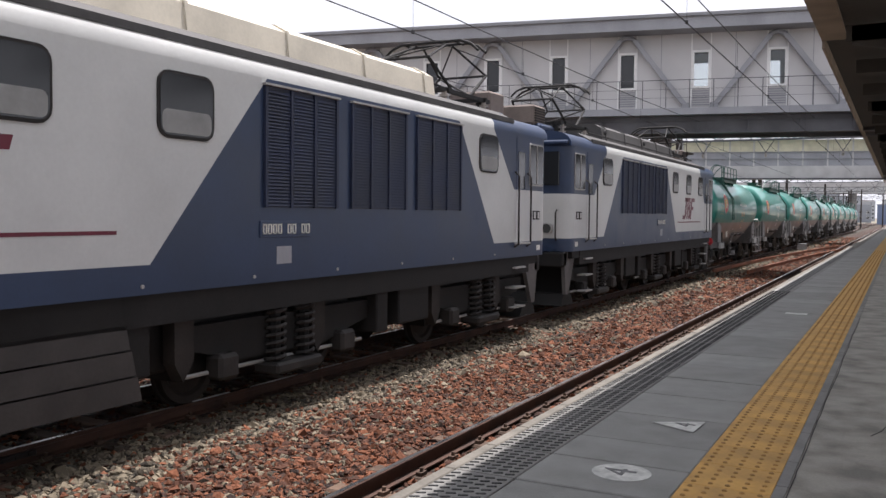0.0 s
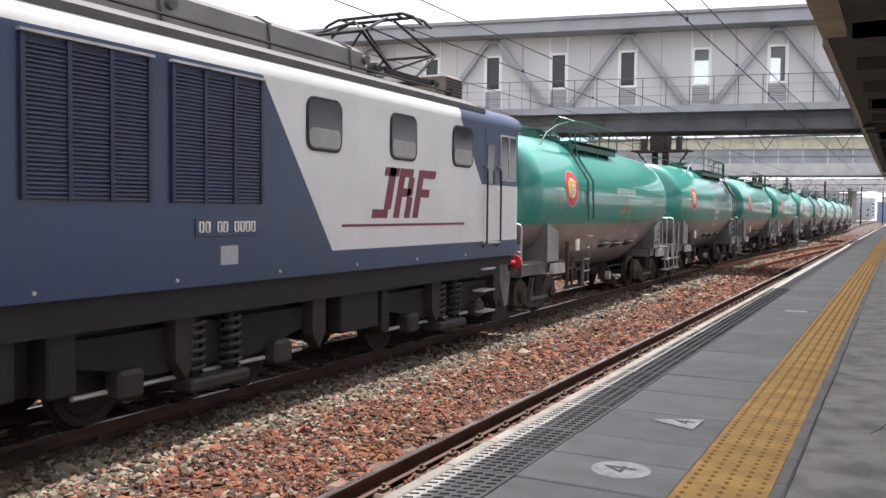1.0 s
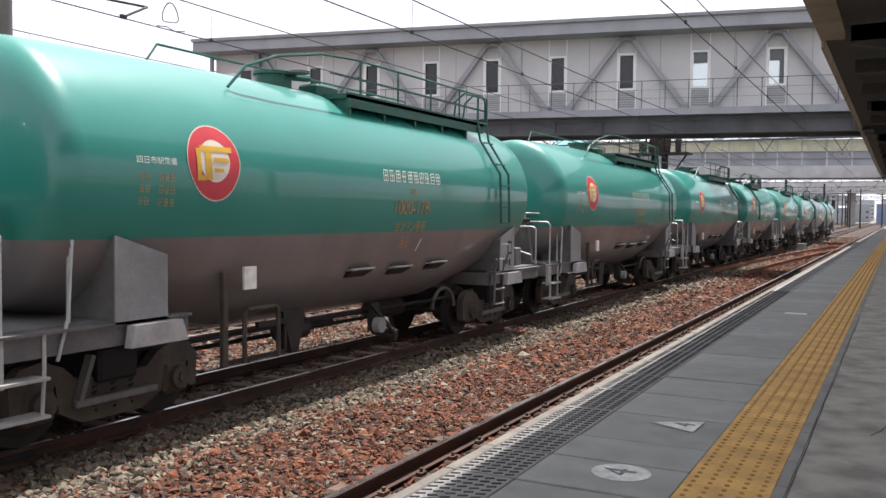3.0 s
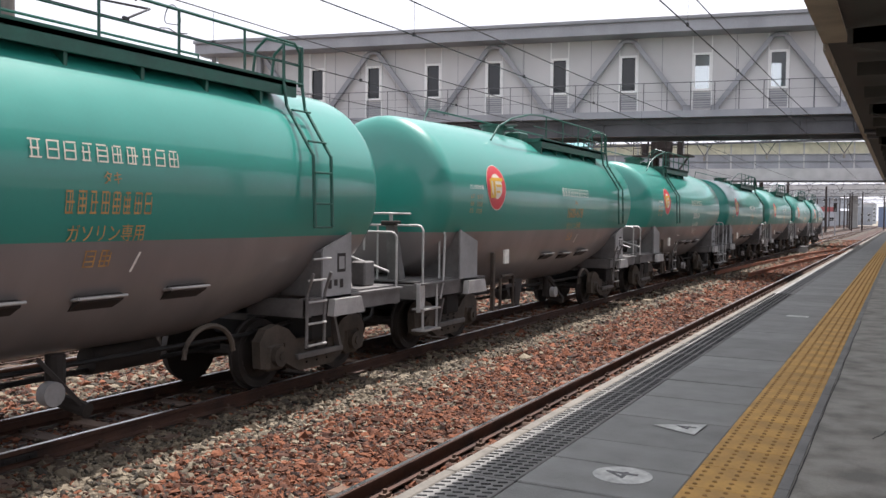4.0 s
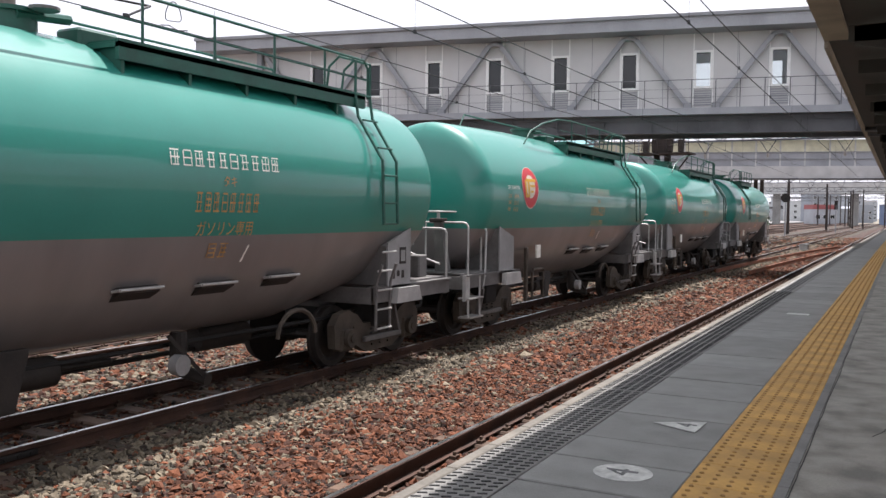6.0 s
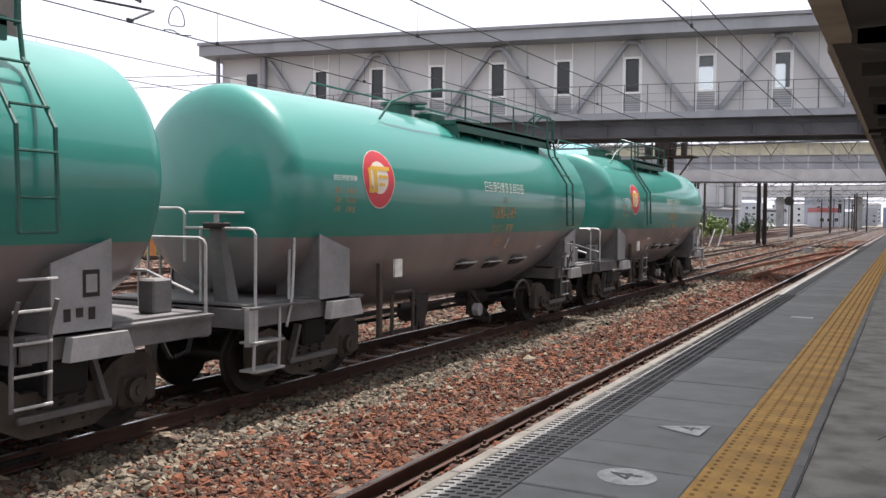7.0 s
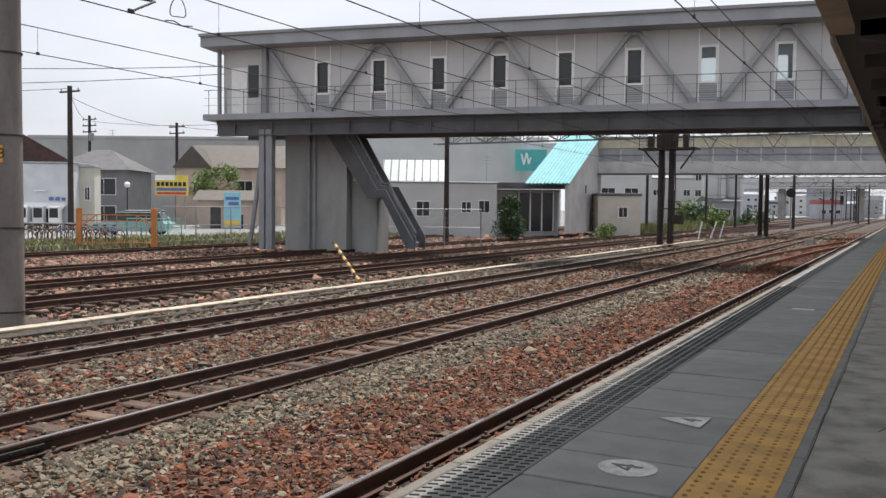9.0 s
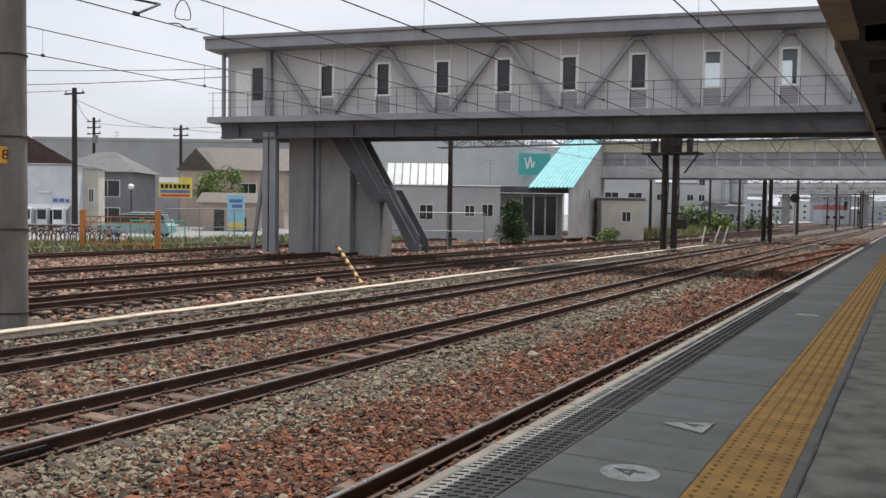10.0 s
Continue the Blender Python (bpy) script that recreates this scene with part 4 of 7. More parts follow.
def tank_wagon(kind, k):
    """One petrol tank wagon, 12.6 m over couplers, y from 0.2 to 12.8. kind 'far' or 'near': which end carries the side ladder."""
    rng = random.Random(k)
    lab = {"far": "green and grey petrol tank wagon with its ladder near the lettering", "near": "green and grey petrol tank wagon with its ladder beside the emblem"}[kind]
    t = thing("tank_wagon", MAIN, 0, 0, lab, "tank wagon", group="tank wagons of the train")
    sh = new("tank_shell", TANK_SHELL)
    sh.parent = t
    tagged(sh, "glossy green tank with a dusty grey belly")
    # underframe ends, saddles and decks
    for e, y0, y1 in ((0, 0.52, 2.75), (1, 10.25, 12.48)):
        fr = Shape()
        for s in (-1, 1):
            fr.box(s * 1.16 - 0.03, s * 1.16 + 0.03, y0, y1, 0.90, 1.10).box(s * 1.16 - 0.08, s * 1.16 + 0.08, y0, y1, 1.10, 1.125)
        fr.box(-1.16, 1.16, y0, y0 + 0.12, 0.88, 1.10).box(-1.16, 1.16, y1 - 0.12, y1, 0.88, 1.10)
        fr.box(-0.25, 0.25, y0, y1, 0.80, 1.08)
        part("end_frame", fr, FRAMEG, t)
        part("deck", Shape().box(-1.12, 1.12, 0.57 if not e else 11.2, 1.8 if not e else 12.43, 1.126, 1.15), FRAMEG, t)
        sa, sb = (1.79, 2.40) if not e else (10.52, 11.12)
        for s in (-1, 1):
            xa, xb = (0.55, 1.20) if s > 0 else (-1.20, -0.55)
            xs = 1.22 if s > 0 else -1.24
            part("saddle", Shape().prism([(sa, 1.126), (sb, 1.126), (sb, 1.90 if e else 1.68), (sa, 1.68 if e else 1.90)], xa, xb, 0), FRAMEG, t)
            part("saddle_plate", Shape().prism([(sa - 0.02, 1.10), (sb + 0.02, 1.10), (sb + 0.02, 1.93 if e else 1.73), (sa - 0.02, 1.73 if e else 1.93)], xs, xs + 0.02, 0), SADDLE, t, "pale dusty saddle plate")
            part("saddle_foot", Shape().prism([(sa + 0.08, 0.88), (sb + 0.2, 0.88), (sb + 0.12, 1.09), (sa + 0.12, 1.09)], xs + 0.021, xs + 0.12, 0), HANDR if s > 0 else FRAMEG, t)
        if e:
            part("data_plate", Shape().box(1.242, 1.246, 10.82, 11.0, 1.42, 1.66), BOGIE, t)
            part("data_card", Shape().box(1.247, 1.250, 10.85, 10.97, 1.46, 1.62), SADDLE, t)
            for i in range(3):
                part("stencil", Shape().box(1.242, 1.246, 10.62 + 0.13 * i, 10.69 + 0.13 * i, 1.22 + 0.03 * (i % 2), 1.33), BOGIE, t)
    # one end carries the hand brake and steps, the other a plain rail; turned wagons have them the other way round
    def at(v):
        return v if kind == "far" else 13.0 - v
    x = 1.16
    handrail([(x, at(0.66), 1.1), (x, at(0.66), 1.93), (x - 0.03, at(0.66), 1.98), (x - 0.08, at(0.66), 2.0), (0.1, at(0.66), 2.0)], t)
    handrail([(0.1, at(0.66), 1.6), (0.1, at(0.66), 2.16), (0.07, at(0.66), 2.21), (0.02, at(0.66), 2.23), (-x + 0.08, at(0.66), 2.23), (-x, at(0.66), 2.16), (-x, at(0.66), 1.1)], t)
    handrail([(0.35, at(0.66), 1.12), (0.35, at(0.66), 2.0)], t, HANDR, 0.016, "rail_post")
    handrail([(x + 0.03, at(1.18), 0.85), (x + 0.05, at(1.24), 1.1), (x + 0.02, at(1.30), 1.2), (x + 0.02, at(1.34), 1.82), (x, at(1.37), 1.88), (x - 0.08, at(1.40), 1.88), (x - 0.12, at(1.42), 1.80), (x - 0.12, at(1.42), 1.12)], t)
    handrail([(-x, at(1.30), 1.1), (-x, at(1.30), 1.88), (-x + 0.1, at(1.40), 1.88), (-x + 0.1, at(1.42), 1.12)], t)
    part("brake_stand", Shape().add([(0.5, at(0.72), 1.13), (0.72, at(0.72), 1.13), (0.66, at(0.62), 2.02), (0.52, at(0.62), 2.02), (0.5, at(0.90), 1.13), (0.72, at(0.90), 1.13), (0.66, at(0.72), 2.02), (0.52, at(0.72), 2.02)],
                                   [(0, 1, 2, 3), (4, 5, 6, 7), (0, 1, 5, 4), (1, 2, 6, 5), (2, 3, 7, 6), (3, 0, 4, 7)]), FRAMEG, t)
    part("brake_gearbox", Shape().box(0.46, 0.72, at(0.66) - 0.1, at(0.66) + 0.1, 2.0, 2.07, 0.015), BOGIE, t)
    yw = at(0.66)
    part("hand_wheel", Shape().wire([(0.59 + 0.3 * math.cos(a), yw + 0.3 * math.sin(a), 2.18) for a in (2 * math.pi * i / 20 for i in range(21))], 0.016, 6).bar((0.29, yw, 2.18), (0.89, yw, 2.18), 0.03, 0.015).bar((0.59, yw - 0.3, 2.18), (0.59, yw + 0.3, 2.18), 0.03, 0.015).rod((0.59, yw, 2.05), (0.59, yw, 2.2), 0.03, 8), HANDR, t, "pale brake hand wheel", True)
    for z in (0.40, 0.72):
        part("step", Shape().box(1.05, 1.28, at(0.78) - 0.26, at(0.78) + 0.26, z, z + 0.025), HANDR, t, "pale worn step plate")
    for v in (0.56, 1.0):
        part("step_stile", Shape().wire([(1.22, at(v), 0.40), (1.2, at(v + 0.04), 0.8), (1.2, at(v + 0.04), 1.12)], 0.018, 6), HANDR, t)
    part("step_panel", Shape().box(1.14, 1.2, at(0.58) - 0.08, at(0.58) + 0.08, 0.69, 1.12), HANDR, t)
    handrail([(x, at(12.43), 1.1), (x, at(12.43), 1.84), (x - 0.03, at(12.43), 1.89), (x - 0.09, at(12.43), 1.91), (-x + 0.09, at(12.43), 1.91), (-x, at(12.43), 1.84), (-x, at(12.43), 1.1)], t)
    handrail([(0.2, at(12.43), 1.1), (0.2, at(12.43), 1.91)], t, HANDR, 0.016, "rail_post")
    handrail([(x - 0.05, at(12.3), 1.35), (0.4, at(12.35), 1.55), (-0.6, at(12.4), 1.58)], t)
    part("valve_cabinet", Shape().box(0.72, 0.95, at(12.05) - 0.13, at(12.05) + 0.13, 1.15, 1.50, 0.02), FRAMEG, t)
    for y, d in ((0.22, 1), (12.78, -1)):
        part("coupler", Shape().box(-0.10, 0.10, min(y + d * 0.02, y + d * 0.5), max(y + d * 0.02, y + d * 0.5), 0.76, 0.98, 0.03).box(-0.14, 0.14, min(y, y + d * 0.16), max(y, y + d * 0.16), 0.72, 1.0, 0.03), BLACK, t)
        part("brake_hose", Shape().wire([(0.4, y + d * 0.3, 0.9), (0.42, y + d * 0.15, 0.6), (0.35, y + d * 0.03, 0.55)], 0.03, 6), BLACK, t)
    # walkway, hatch and railing on top
    if kind == "far":
        wy0, wy1, hy, ly = 6.0, 10.3, 5.5, 10.05
    else:
        wy0, wy1, hy, ly = 4.0, 7.3, 3.5, 3.75
    part("walkway", Shape().box(-0.45, 0.98, wy0, wy1, 3.70, 3.75).box(0.93, 0.98, wy0, wy1, 3.58, 3.78), GREEN, t, "dark green open top walkway")
    for i in range(int((wy1 - wy0) / 0.9) + 1):
        part("walkway_bracket", Shape().prism([(0.45, 3.55), (0.95, 3.42), (0.95, 3.70), (0.2, 3.70)], wy0 + 0.05 + 0.9 * i, wy0 + 0.09 + 0.9 * i, 1), GREEN, t)
    gr = Shape()
    for i in range(int((wy1 - wy0) / 0.12)):
        gr.box(0.55, 0.93, wy0 + 0.12 * i, wy0 + 0.12 * i + 0.04, 3.752, 3.77)
    tagged(part("grating", gr, GREEN, t), kind="stuff")
    part("manhole", Shape().rod((0.1, hy, 3.70), (0.1, hy, 3.98), 0.24, 18).rod((0.1, hy, 3.98), (0.1, hy, 4.02), 0.28, 18), GREEN, t, "round manhole dome", True)
    part("valve_box", Shape().box(0.15, 0.5, hy + 0.45, hy + 0.95, 3.7, 3.92, 0.03).rod((0.3, hy - 0.1, 3.95), (0.3, hy + 0.5, 4.0), 0.05, 8), GREEN, t)
    part("valve_wheel", Shape().rod((0.45, hy + 0.1, 4.0), (0.45, hy + 0.1, 4.03), 0.14, 12), FRAMEG, t)
    ra, rb = (3.7, 10.4) if kind == "far" else (2.2, 7.5)
    zt = 4.24
    handrail([(0.88, ra, 3.55), (0.92, ra + 0.25, 3.82), (0.95, ra + 0.8, 4.02), (0.95, ra + 1.7, zt - 0.05), (0.95, ra + 2.5, zt), (0.95, rb - 0.1, zt), (0.95, rb, zt - 0.1), (0.95, rb, 3.72)], t, GREEN)
    handrail([(0.95, ra + 1.9, 3.98), (0.95, rb, 3.98)], t, GREEN, 0.013)
    handrail([(-0.7, ra, 3.6), (-0.7, ra + 0.5, zt), (-0.7, rb, zt), (-0.7, rb, 3.7)], t, GREEN)
    n = 5
    for i in range(1, n):
        y = ra + 1.6 + (rb - ra - 1.6) * i / n
        handrail([(0.95, y, 3.6), (0.95, y, zt)], t, GREEN, 0.016, "rail_post")
    # side ladder following the shell down to the frame
    def flank(z):
        a = math.asin(max(-1, min(1, (z - 2.5) / 1.35)))
        return 1.35 * math.cos(a) + 0.10
    lad = new("ladder")
    lad.parent = t
    tagged(lad, "dark green steel side ladder")
    for dy in (0.0, 0.36):
        part("stile", Shape().wire([(0.72, ly + dy, 4.28), (0.98, ly + dy, 4.20), (0.98, ly + dy, 3.75), (flank(3.5) + 0.02, ly + dy, 3.45), (1.42, ly + dy, 2.85), (1.45, ly + dy, 2.0)], 0.022, 6), GREEN, lad)
        part("stile", Shape().wire([(1.43, ly + dy, 1.45), (1.34, ly + dy, 1.2), (1.33, ly + dy, 0.55)], 0.02, 6), FRAMEG, lad)
        part("hoop", Shape().wire([(0.72, ly + dy, 4.28), (0.55, ly + dy, 4.15), (0.5, ly + dy, 3.8)], 0.018, 6), GREEN, lad)
    for z in (3.75, 3.40, 3.02, 2.65, 2.28, 2.0):
        xx = 1.0 if z > 3.7 else (flank(z) if z > 2.9 else 1.44)
        part("rung", Shape().rod((xx, ly, z), (xx, ly + 0.36, z), 0.014, 6), GREEN, lad)
    for z in (1.62, 1.36, 1.1, 0.84, 0.58):
        part("rung", Shape().rod((1.36 if z < 1.4 else 1.43, ly, z), (1.36 if z < 1.4 else 1.43, ly + 0.36, z), 0.014, 6), HANDR, lad)
    # emblem: red ring, cream disc, yellow winged bars
    em = new("emblem")
    em.parent = t
    tagged(em, "red and cream round emblem with yellow bars")
    s = Shape()
    decal_disc(s, 3.0, 0.18, 0.0, 0.385, 0.004)
    part("rim", s, CREAM, em, smooth=True)
    s = Shape()
    decal_disc(s, 3.0, 0.18, 0.20, 0.372, 0.006)
    part("ring", s, RED, em, smooth=True)
    s = Shape()
    decal_disc(s, 3.0, 0.18, 0.0, 0.22, 0.008)
    part("disc", s, CREAM, em, smooth=True)
    s = Shape()
    decal_box(s, 2.80, 3.26, 0.27, 0.33, 0.012)
    decal_box(s, 2.98, 3.20, 0.165, 0.21, 0.012)
    decal_box(s, 2.98, 3.12, 0.06, 0.10, 0.012)
    decal_box(s, 2.86, 2.95, -0.02, 0.27, 0.012, 4)
    decal_box(s, 2.74, 2.80, -0.02, 0.30, 0.012, 4)
    decal_box(s, 2.74, 2.86, -0.03, 0.02, 0.012, 1)
    part("wing_mark", s, GOLD, em)
    # lettering
    lw = Shape()
    glyph_row(lw, 6.28, 0.17, 10, 0.135, 0.16, 0.035, rng)
    part("company_lettering", lw, LETW if k % 2 else CREAM, t, "row of white characters")
    ink = LETW if k in (2, 6) else LETO
    lettering("class_lettering", "タキ", 7.13, -0.03, 0.20, 0.085, ink, t)
    if NUMBERS[k - 1] == "-":
        lo = Shape()
        glyph_row(lo, 6.64, -0.20, 8, 0.095, 0.155, 0.03, rng)
        part("running_number", lo, ink, t, "worn row of numerals as bars")
    else:
        lettering("running_number", NUMBERS[k - 1], 7.12, -0.20, 0.98, 0.155, ink, t, "painted running number, worn")
    lettering("cargo_lettering", "ガソリン専用", 7.12, -0.41, 0.86, 0.125, ink, t, "painted cargo lettering, worn")
    l3 = Shape()
    glyph_row(l3, 6.92, -0.60, 2, 0.13, 0.13, 0.04, rng)
    part("load_lettering", l3, ink, t)
    part("load_stroke", Shape().add([on_tank(7.48, -0.72, 0.008), on_tank(7.51, -0.72, 0.008), on_tank(7.57, -0.56, 0.008), on_tank(7.54, -0.56, 0.008)], [(0, 1, 2, 3)]), LETW, t)
    lettering("home_lettering", "四日市駅常備", 2.22, 0.14, 0.50, 0.075, LETW, t, "small white station lettering")
    for v in (-0.02, -0.13, -0.24):
        lb = Shape()
        glyph_row(lb, 2.0, v, 2, 0.055, 0.065, 0.015, rng)
        glyph_row(lb, 2.24, v, 3, 0.055, 0.065, 0.02, rng)
        part("weight_lettering", lb, LETO, t)
    # grab irons and card holders on the belly
    for a, z in ((5.85, -0.93), (6.95, -0.95), (8.05, -0.93)):
        x1, _, zz = on_tank(a, z, 0.0)
        ins = Shape().rod((x1 + 0.10, a, zz + 0.02), (x1 + 0.10, a + 0.55, zz + 0.02), 0.016, 6).rod((x1 - 0.03, a, zz), (x1 + 0.1, a, zz + 0.02), 0.016, 6).rod((x1 - 0.03, a + 0.55, zz), (x1 + 0.1, a + 0.55, zz + 0.02), 0.016, 6)
        part("grab_iron", ins, HANDR, t)
        part("belly_bracket", Shape().prism([(x1 - 0.06, zz + 0.06), (x1 + 0.085, zz + 0.03), (x1 + 0.07, zz - 0.02), (x1 - 0.16, zz - 0.15)], a + 0.02, a + 0.53, 1), BOGIE, t)
    part("card_holder", Shape().box(1.22, 1.25, 3.55, 3.75, 1.30, 1.55), LETW, t, "white card holder plate")
    part("valve_rod", Shape().box(1.05, 1.12, 3.36, 3.44, 0.45, 1.5, 0.01), CAST, t)
    part("release_frame", Shape().wire([(1.08, 3.75, 0.45), (1.08, 3.75, 1.0), (1.08, 3.8, 1.05), (1.08, 4.3, 1.05), (1.08, 4.35, 1.0), (1.08, 4.35, 0.45)], 0.028, 6), CAST, t)
    part("pipe_flange", Shape().rod((0.95, 6.75, 0.55), (1.06, 6.75, 0.55), 0.11, 14), SADDLE, t, smooth=True)
    part("hose_arch", Shape().wire([(1.0, 8.75 + 0.38 * math.cos(a), 0.62 + 0.32 * math.sin(a)) for a in (math.pi * i / 10 for i in range(11))], 0.03, 6), CAST, t, smooth=True)
    # brake gear below the belly
    part("brake_cylinder", Shape().rod((0.5, 5.1, 0.62), (0.5, 5.6, 0.62), 0.15, 14).rod((0.5, 5.7, 0.62), (0.5, 6.3, 0.62), 0.03, 8), BOGIE, t, smooth=True)
    part("air_tank", Shape().rod((0.1, 7.9, 0.6), (0.1, 8.8, 0.6), 0.15, 14), BOGIE, t, smooth=True)
    part("valve_stand", Shape().prism([(4.55, 0.95), (5.0, 0.95), (4.85, 0.42), (4.72, 0.42)], 0.9, 1.0, 0), BOGIE, t)
    part("discharge_valve", Shape().rod((0.75, 7.0, 0.42), (0.75, 7.0, 0.85), 0.09, 10).rod((0.75, 7.0, 0.44), (1.12, 7.05, 0.36), 0.07, 10).bar((0.9, 6.7, 0.85), (1.1, 7.0, 0.42), 0.09, 0.04), BOGIE, t)
    part("brake_frame", Shape().bar((1.05, 3.4, 0.48), (1.05, 4.5, 0.48), 0.05).bar((1.05, 4.5, 0.48), (1.05, 4.5, 0.9), 0.05).bar((1.05, 4.0, 0.85), (1.05, 4.5, 0.85), 0.06), BOGIE, t)
    part("brake_pipe", Shape().wire([(0.6, 0.4, 0.86), (0.6, 2.6, 0.70), (0.62, 9.8, 0.70), (0.6, 12.1, 0.86)], 0.028, 6), BLACK, t)
    part("pull_rod", Shape().rod((0.1, 2.6, 0.5), (0.1, 9.9, 0.5), 0.03, 6), BLACK, t)
    bogie(t, 2.08, -1)
    bogie(t, 10.90, 1)
    return t


def rrect(y0, y1, z0, z1, r, n=4):
    """A rectangle with rounded corners."""
    out = []
    for cy, cz, a0 in ((y1 - r, z1 - r, 0), (y0 + r, z1 - r, 90), (y0 + r, z0 + r, 180), (y1 - r, z0 + r, 270)):
        out += [(cy + r * math.cos(radians(a0 + 90 * i / n)), cz + r * math.sin(radians(a0 + 90 * i / n))) for i in range(n + 1)]
    return out


def side_panels(t, y_pairs, material, name, z0=0, label=""):
    for s in (-1, 1):
        x0, x1 = (1.30, 1.345) if s > 0 else (-1.345, -1.30)
        part(name, Shape().prism(y_pairs, x0, x1, 0), material, t, label)


def locomotive(roof_material, label, numeral_seed, off=0.0):
    """An electric locomotive, 17.4 m over couplers; the end with a single side window lies at y = 0."""
    rng = random.Random(numeral_seed)
    t = thing("electric_locomotive", MAIN, 0, 0, label, "locomotive", group="locomotives of the train")
    Z0, Z1, ZT = 1.36, 1.64, 3.62
    E0, E1 = 0.66, 16.77
    # slanted colour edges, windows and louvres differ between the two flanks
    DB0, DT, D2, D3 = (3.22, 4.60, 9.38, 11.1) if off else (3.12, 4.68, 9.30, 10.65)
    WINDOWS = ((3.13, 3.84), (10.27, 10.98), (12.2, 12.92), (13.9, 14.6)) if off else ((3.0, 3.72), (10.12, 10.80), (12.04, 12.72), (13.93, 14.60))
    LOUVRES = ((4.58, 5.99), (6.33, 7.70), (8.05, 9.42)) if off else ((4.62, 6.0), (6.30, 7.64), (7.94, 9.26))
    core = Shape().box(-1.29, 1.29, E0 + 0.35, E1 - 0.35, 1.2, 3.60)
    part("body_core", core, BLACK, t)
    # roof with rounded shoulders
    prof = [(-1.345, 3.62), (-1.34, 3.72), (-1.28, 3.82), (-1.15, 3.90), (-0.9, 3.96), (0, 4.0), (0.9, 3.96), (1.15, 3.90), (1.28, 3.82), (1.34, 3.72), (1.345, 3.62)]
    part("roof", Shape().prism(prof, 3.27, 14.2, 1), WHITE, t, "pale roof shoulder", True)
    for a, b in ((E0 + 0.05, 3.268), (14.202, E1 - 0.05)):
        part("cab_roof", Shape().prism(prof, a, b, 1), BLUE, t, smooth=True)
    part("roof_deck", Shape().prism([(-1.275, 3.80), (1.275, 3.80), (1.27, 3.86), (0.95, 4.03), (-0.95, 4.03), (-1.27, 3.86)], 2.2, 15.3, 1), ROOFD, t, "dark dusty roof walkway")
    # painted flank: navy waist band, light panels with slanted ends, navy middle
    side_panels(t, [(E0 + 0.3, Z0), (E1 - 0.3, Z0), (E1 - 0.3, Z1), (E0 + 0.3, Z1)], BLUE, "waist_band")
    side_panels(t, [(E0 + 0.3, Z1), (DB0, Z1), (DT, ZT), (3.27, ZT), (2.35, 2.60), (E0 + 0.3, 2.60)], WHITE, "white_panel", 0, "light grey flank panel with slanted edge")
    side_panels(t, [(E0 + 0.3, 2.60), (2.35, 2.60), (3.27, ZT), (E0 + 0.3, ZT)], BLUE, "cab_panel")
    side_panels(t, [(DB0, Z1), (D3, Z1), (D2, ZT), (DT, ZT)], BLUE, "middle_panel", 0, "dusty navy flank panel")
    side_panels(t, [(D3, Z1), (E1 - 0.3, Z1), (E1 - 0.3, 2.60), (15.01, 2.60), (14.2, ZT), (D2, ZT)], WHITE, "white_panel")
    side_panels(t, [(15.01, 2.60), (E1 - 0.3, 2.60), (E1 - 0.3, ZT), (14.2, ZT)], BLUE, "cab_panel")
    # cab ends
    for e, d in ((E0, 1), (E1, -1)):
        def ends(z0, z1, material, nm, lab=""):
            p = [(-1.345, e + d * 0.30), (-1.33, e + d * 0.19), (-1.28, e + d * 0.11), (-1.18, e + d * 0.06), (-0.9, e + d * 0.03), (0, e), (0.9, e + d * 0.03), (1.18, e + d * 0.06), (1.28, e + d * 0.11), (1.33, e + d * 0.19), (1.345, e + d * 0.30), (1.28, e + d * 0.36), (-1.28, e + d * 0.36)]
            part(nm, Shape().prism(p, z0, z1, 2), material, t, lab, True)
        ends(Z0, Z1, BLUE, "end_band")
        ends(Z1, 2.60, WHITE, "cab_end", "light grey cab end")
        ends(2.60, ZT, BLUE, "cab_end")
        for xx in (-0.62, 0.62):
            part("windscreen", Shape().box(xx - 0.48, xx + 0.48, e - 0.012 if d > 0 else e - 0.03, e + 0.03 if d > 0 else e + 0.012, 2.78, 3.50, 0.01), PANE, t)
        part("number_board", Shape().box(-0.55, 0.55, e - 0.015, e + 0.015, 2.36, 2.56), BLUE, t)
        nb = Shape()
        for i in range(6):
            nb.box(-0.5 + 0.17 * i, -0.38 + 0.17 * i, e - d * 0.02 - 0.004, e - d * 0.02 + 0.004, 2.39, 2.53)
        part("number_bars", nb, LETW, t)
        for xx in (-0.85, 0.85):
            part("headlamp", Shape().rod((xx, e + d * 0.1, 1.85), (xx, e - d * 0.05, 1.85), 0.13, 14), HANDR, t, "round pale rimmed lamp", True)
            part("lens", Shape().rod((xx, e - d * 0.05, 1.85), (xx, e - d * 0.06, 1.85), 0.10, 14), PANE, t)
            handrail([(xx * 1.25, e - d * 0.02, 1.6), (xx * 1.25, e - d * 0.08, 1.65), (xx * 1.25, e - d * 0.08, 2.2), (xx * 1.25, e, 2.25)], t, CLIP)
        part("end_skirt", Shape().prism([(e + d * 0.1, 1.34), (e + d * 0.85, 1.34), (e + d * 0.42, 0.42), (e + d * 0.26, 0.42)], 1.12, 1.2, 0), FRAMEG, t, "grey end skirt plate")
        part("end_skirt", Shape().prism([(e + d * 0.1, 1.34), (e + d * 0.85, 1.34), (e + d * 0.42, 0.42), (e + d * 0.26, 0.42)], -1.2, -1.12, 0), FRAMEG, t)
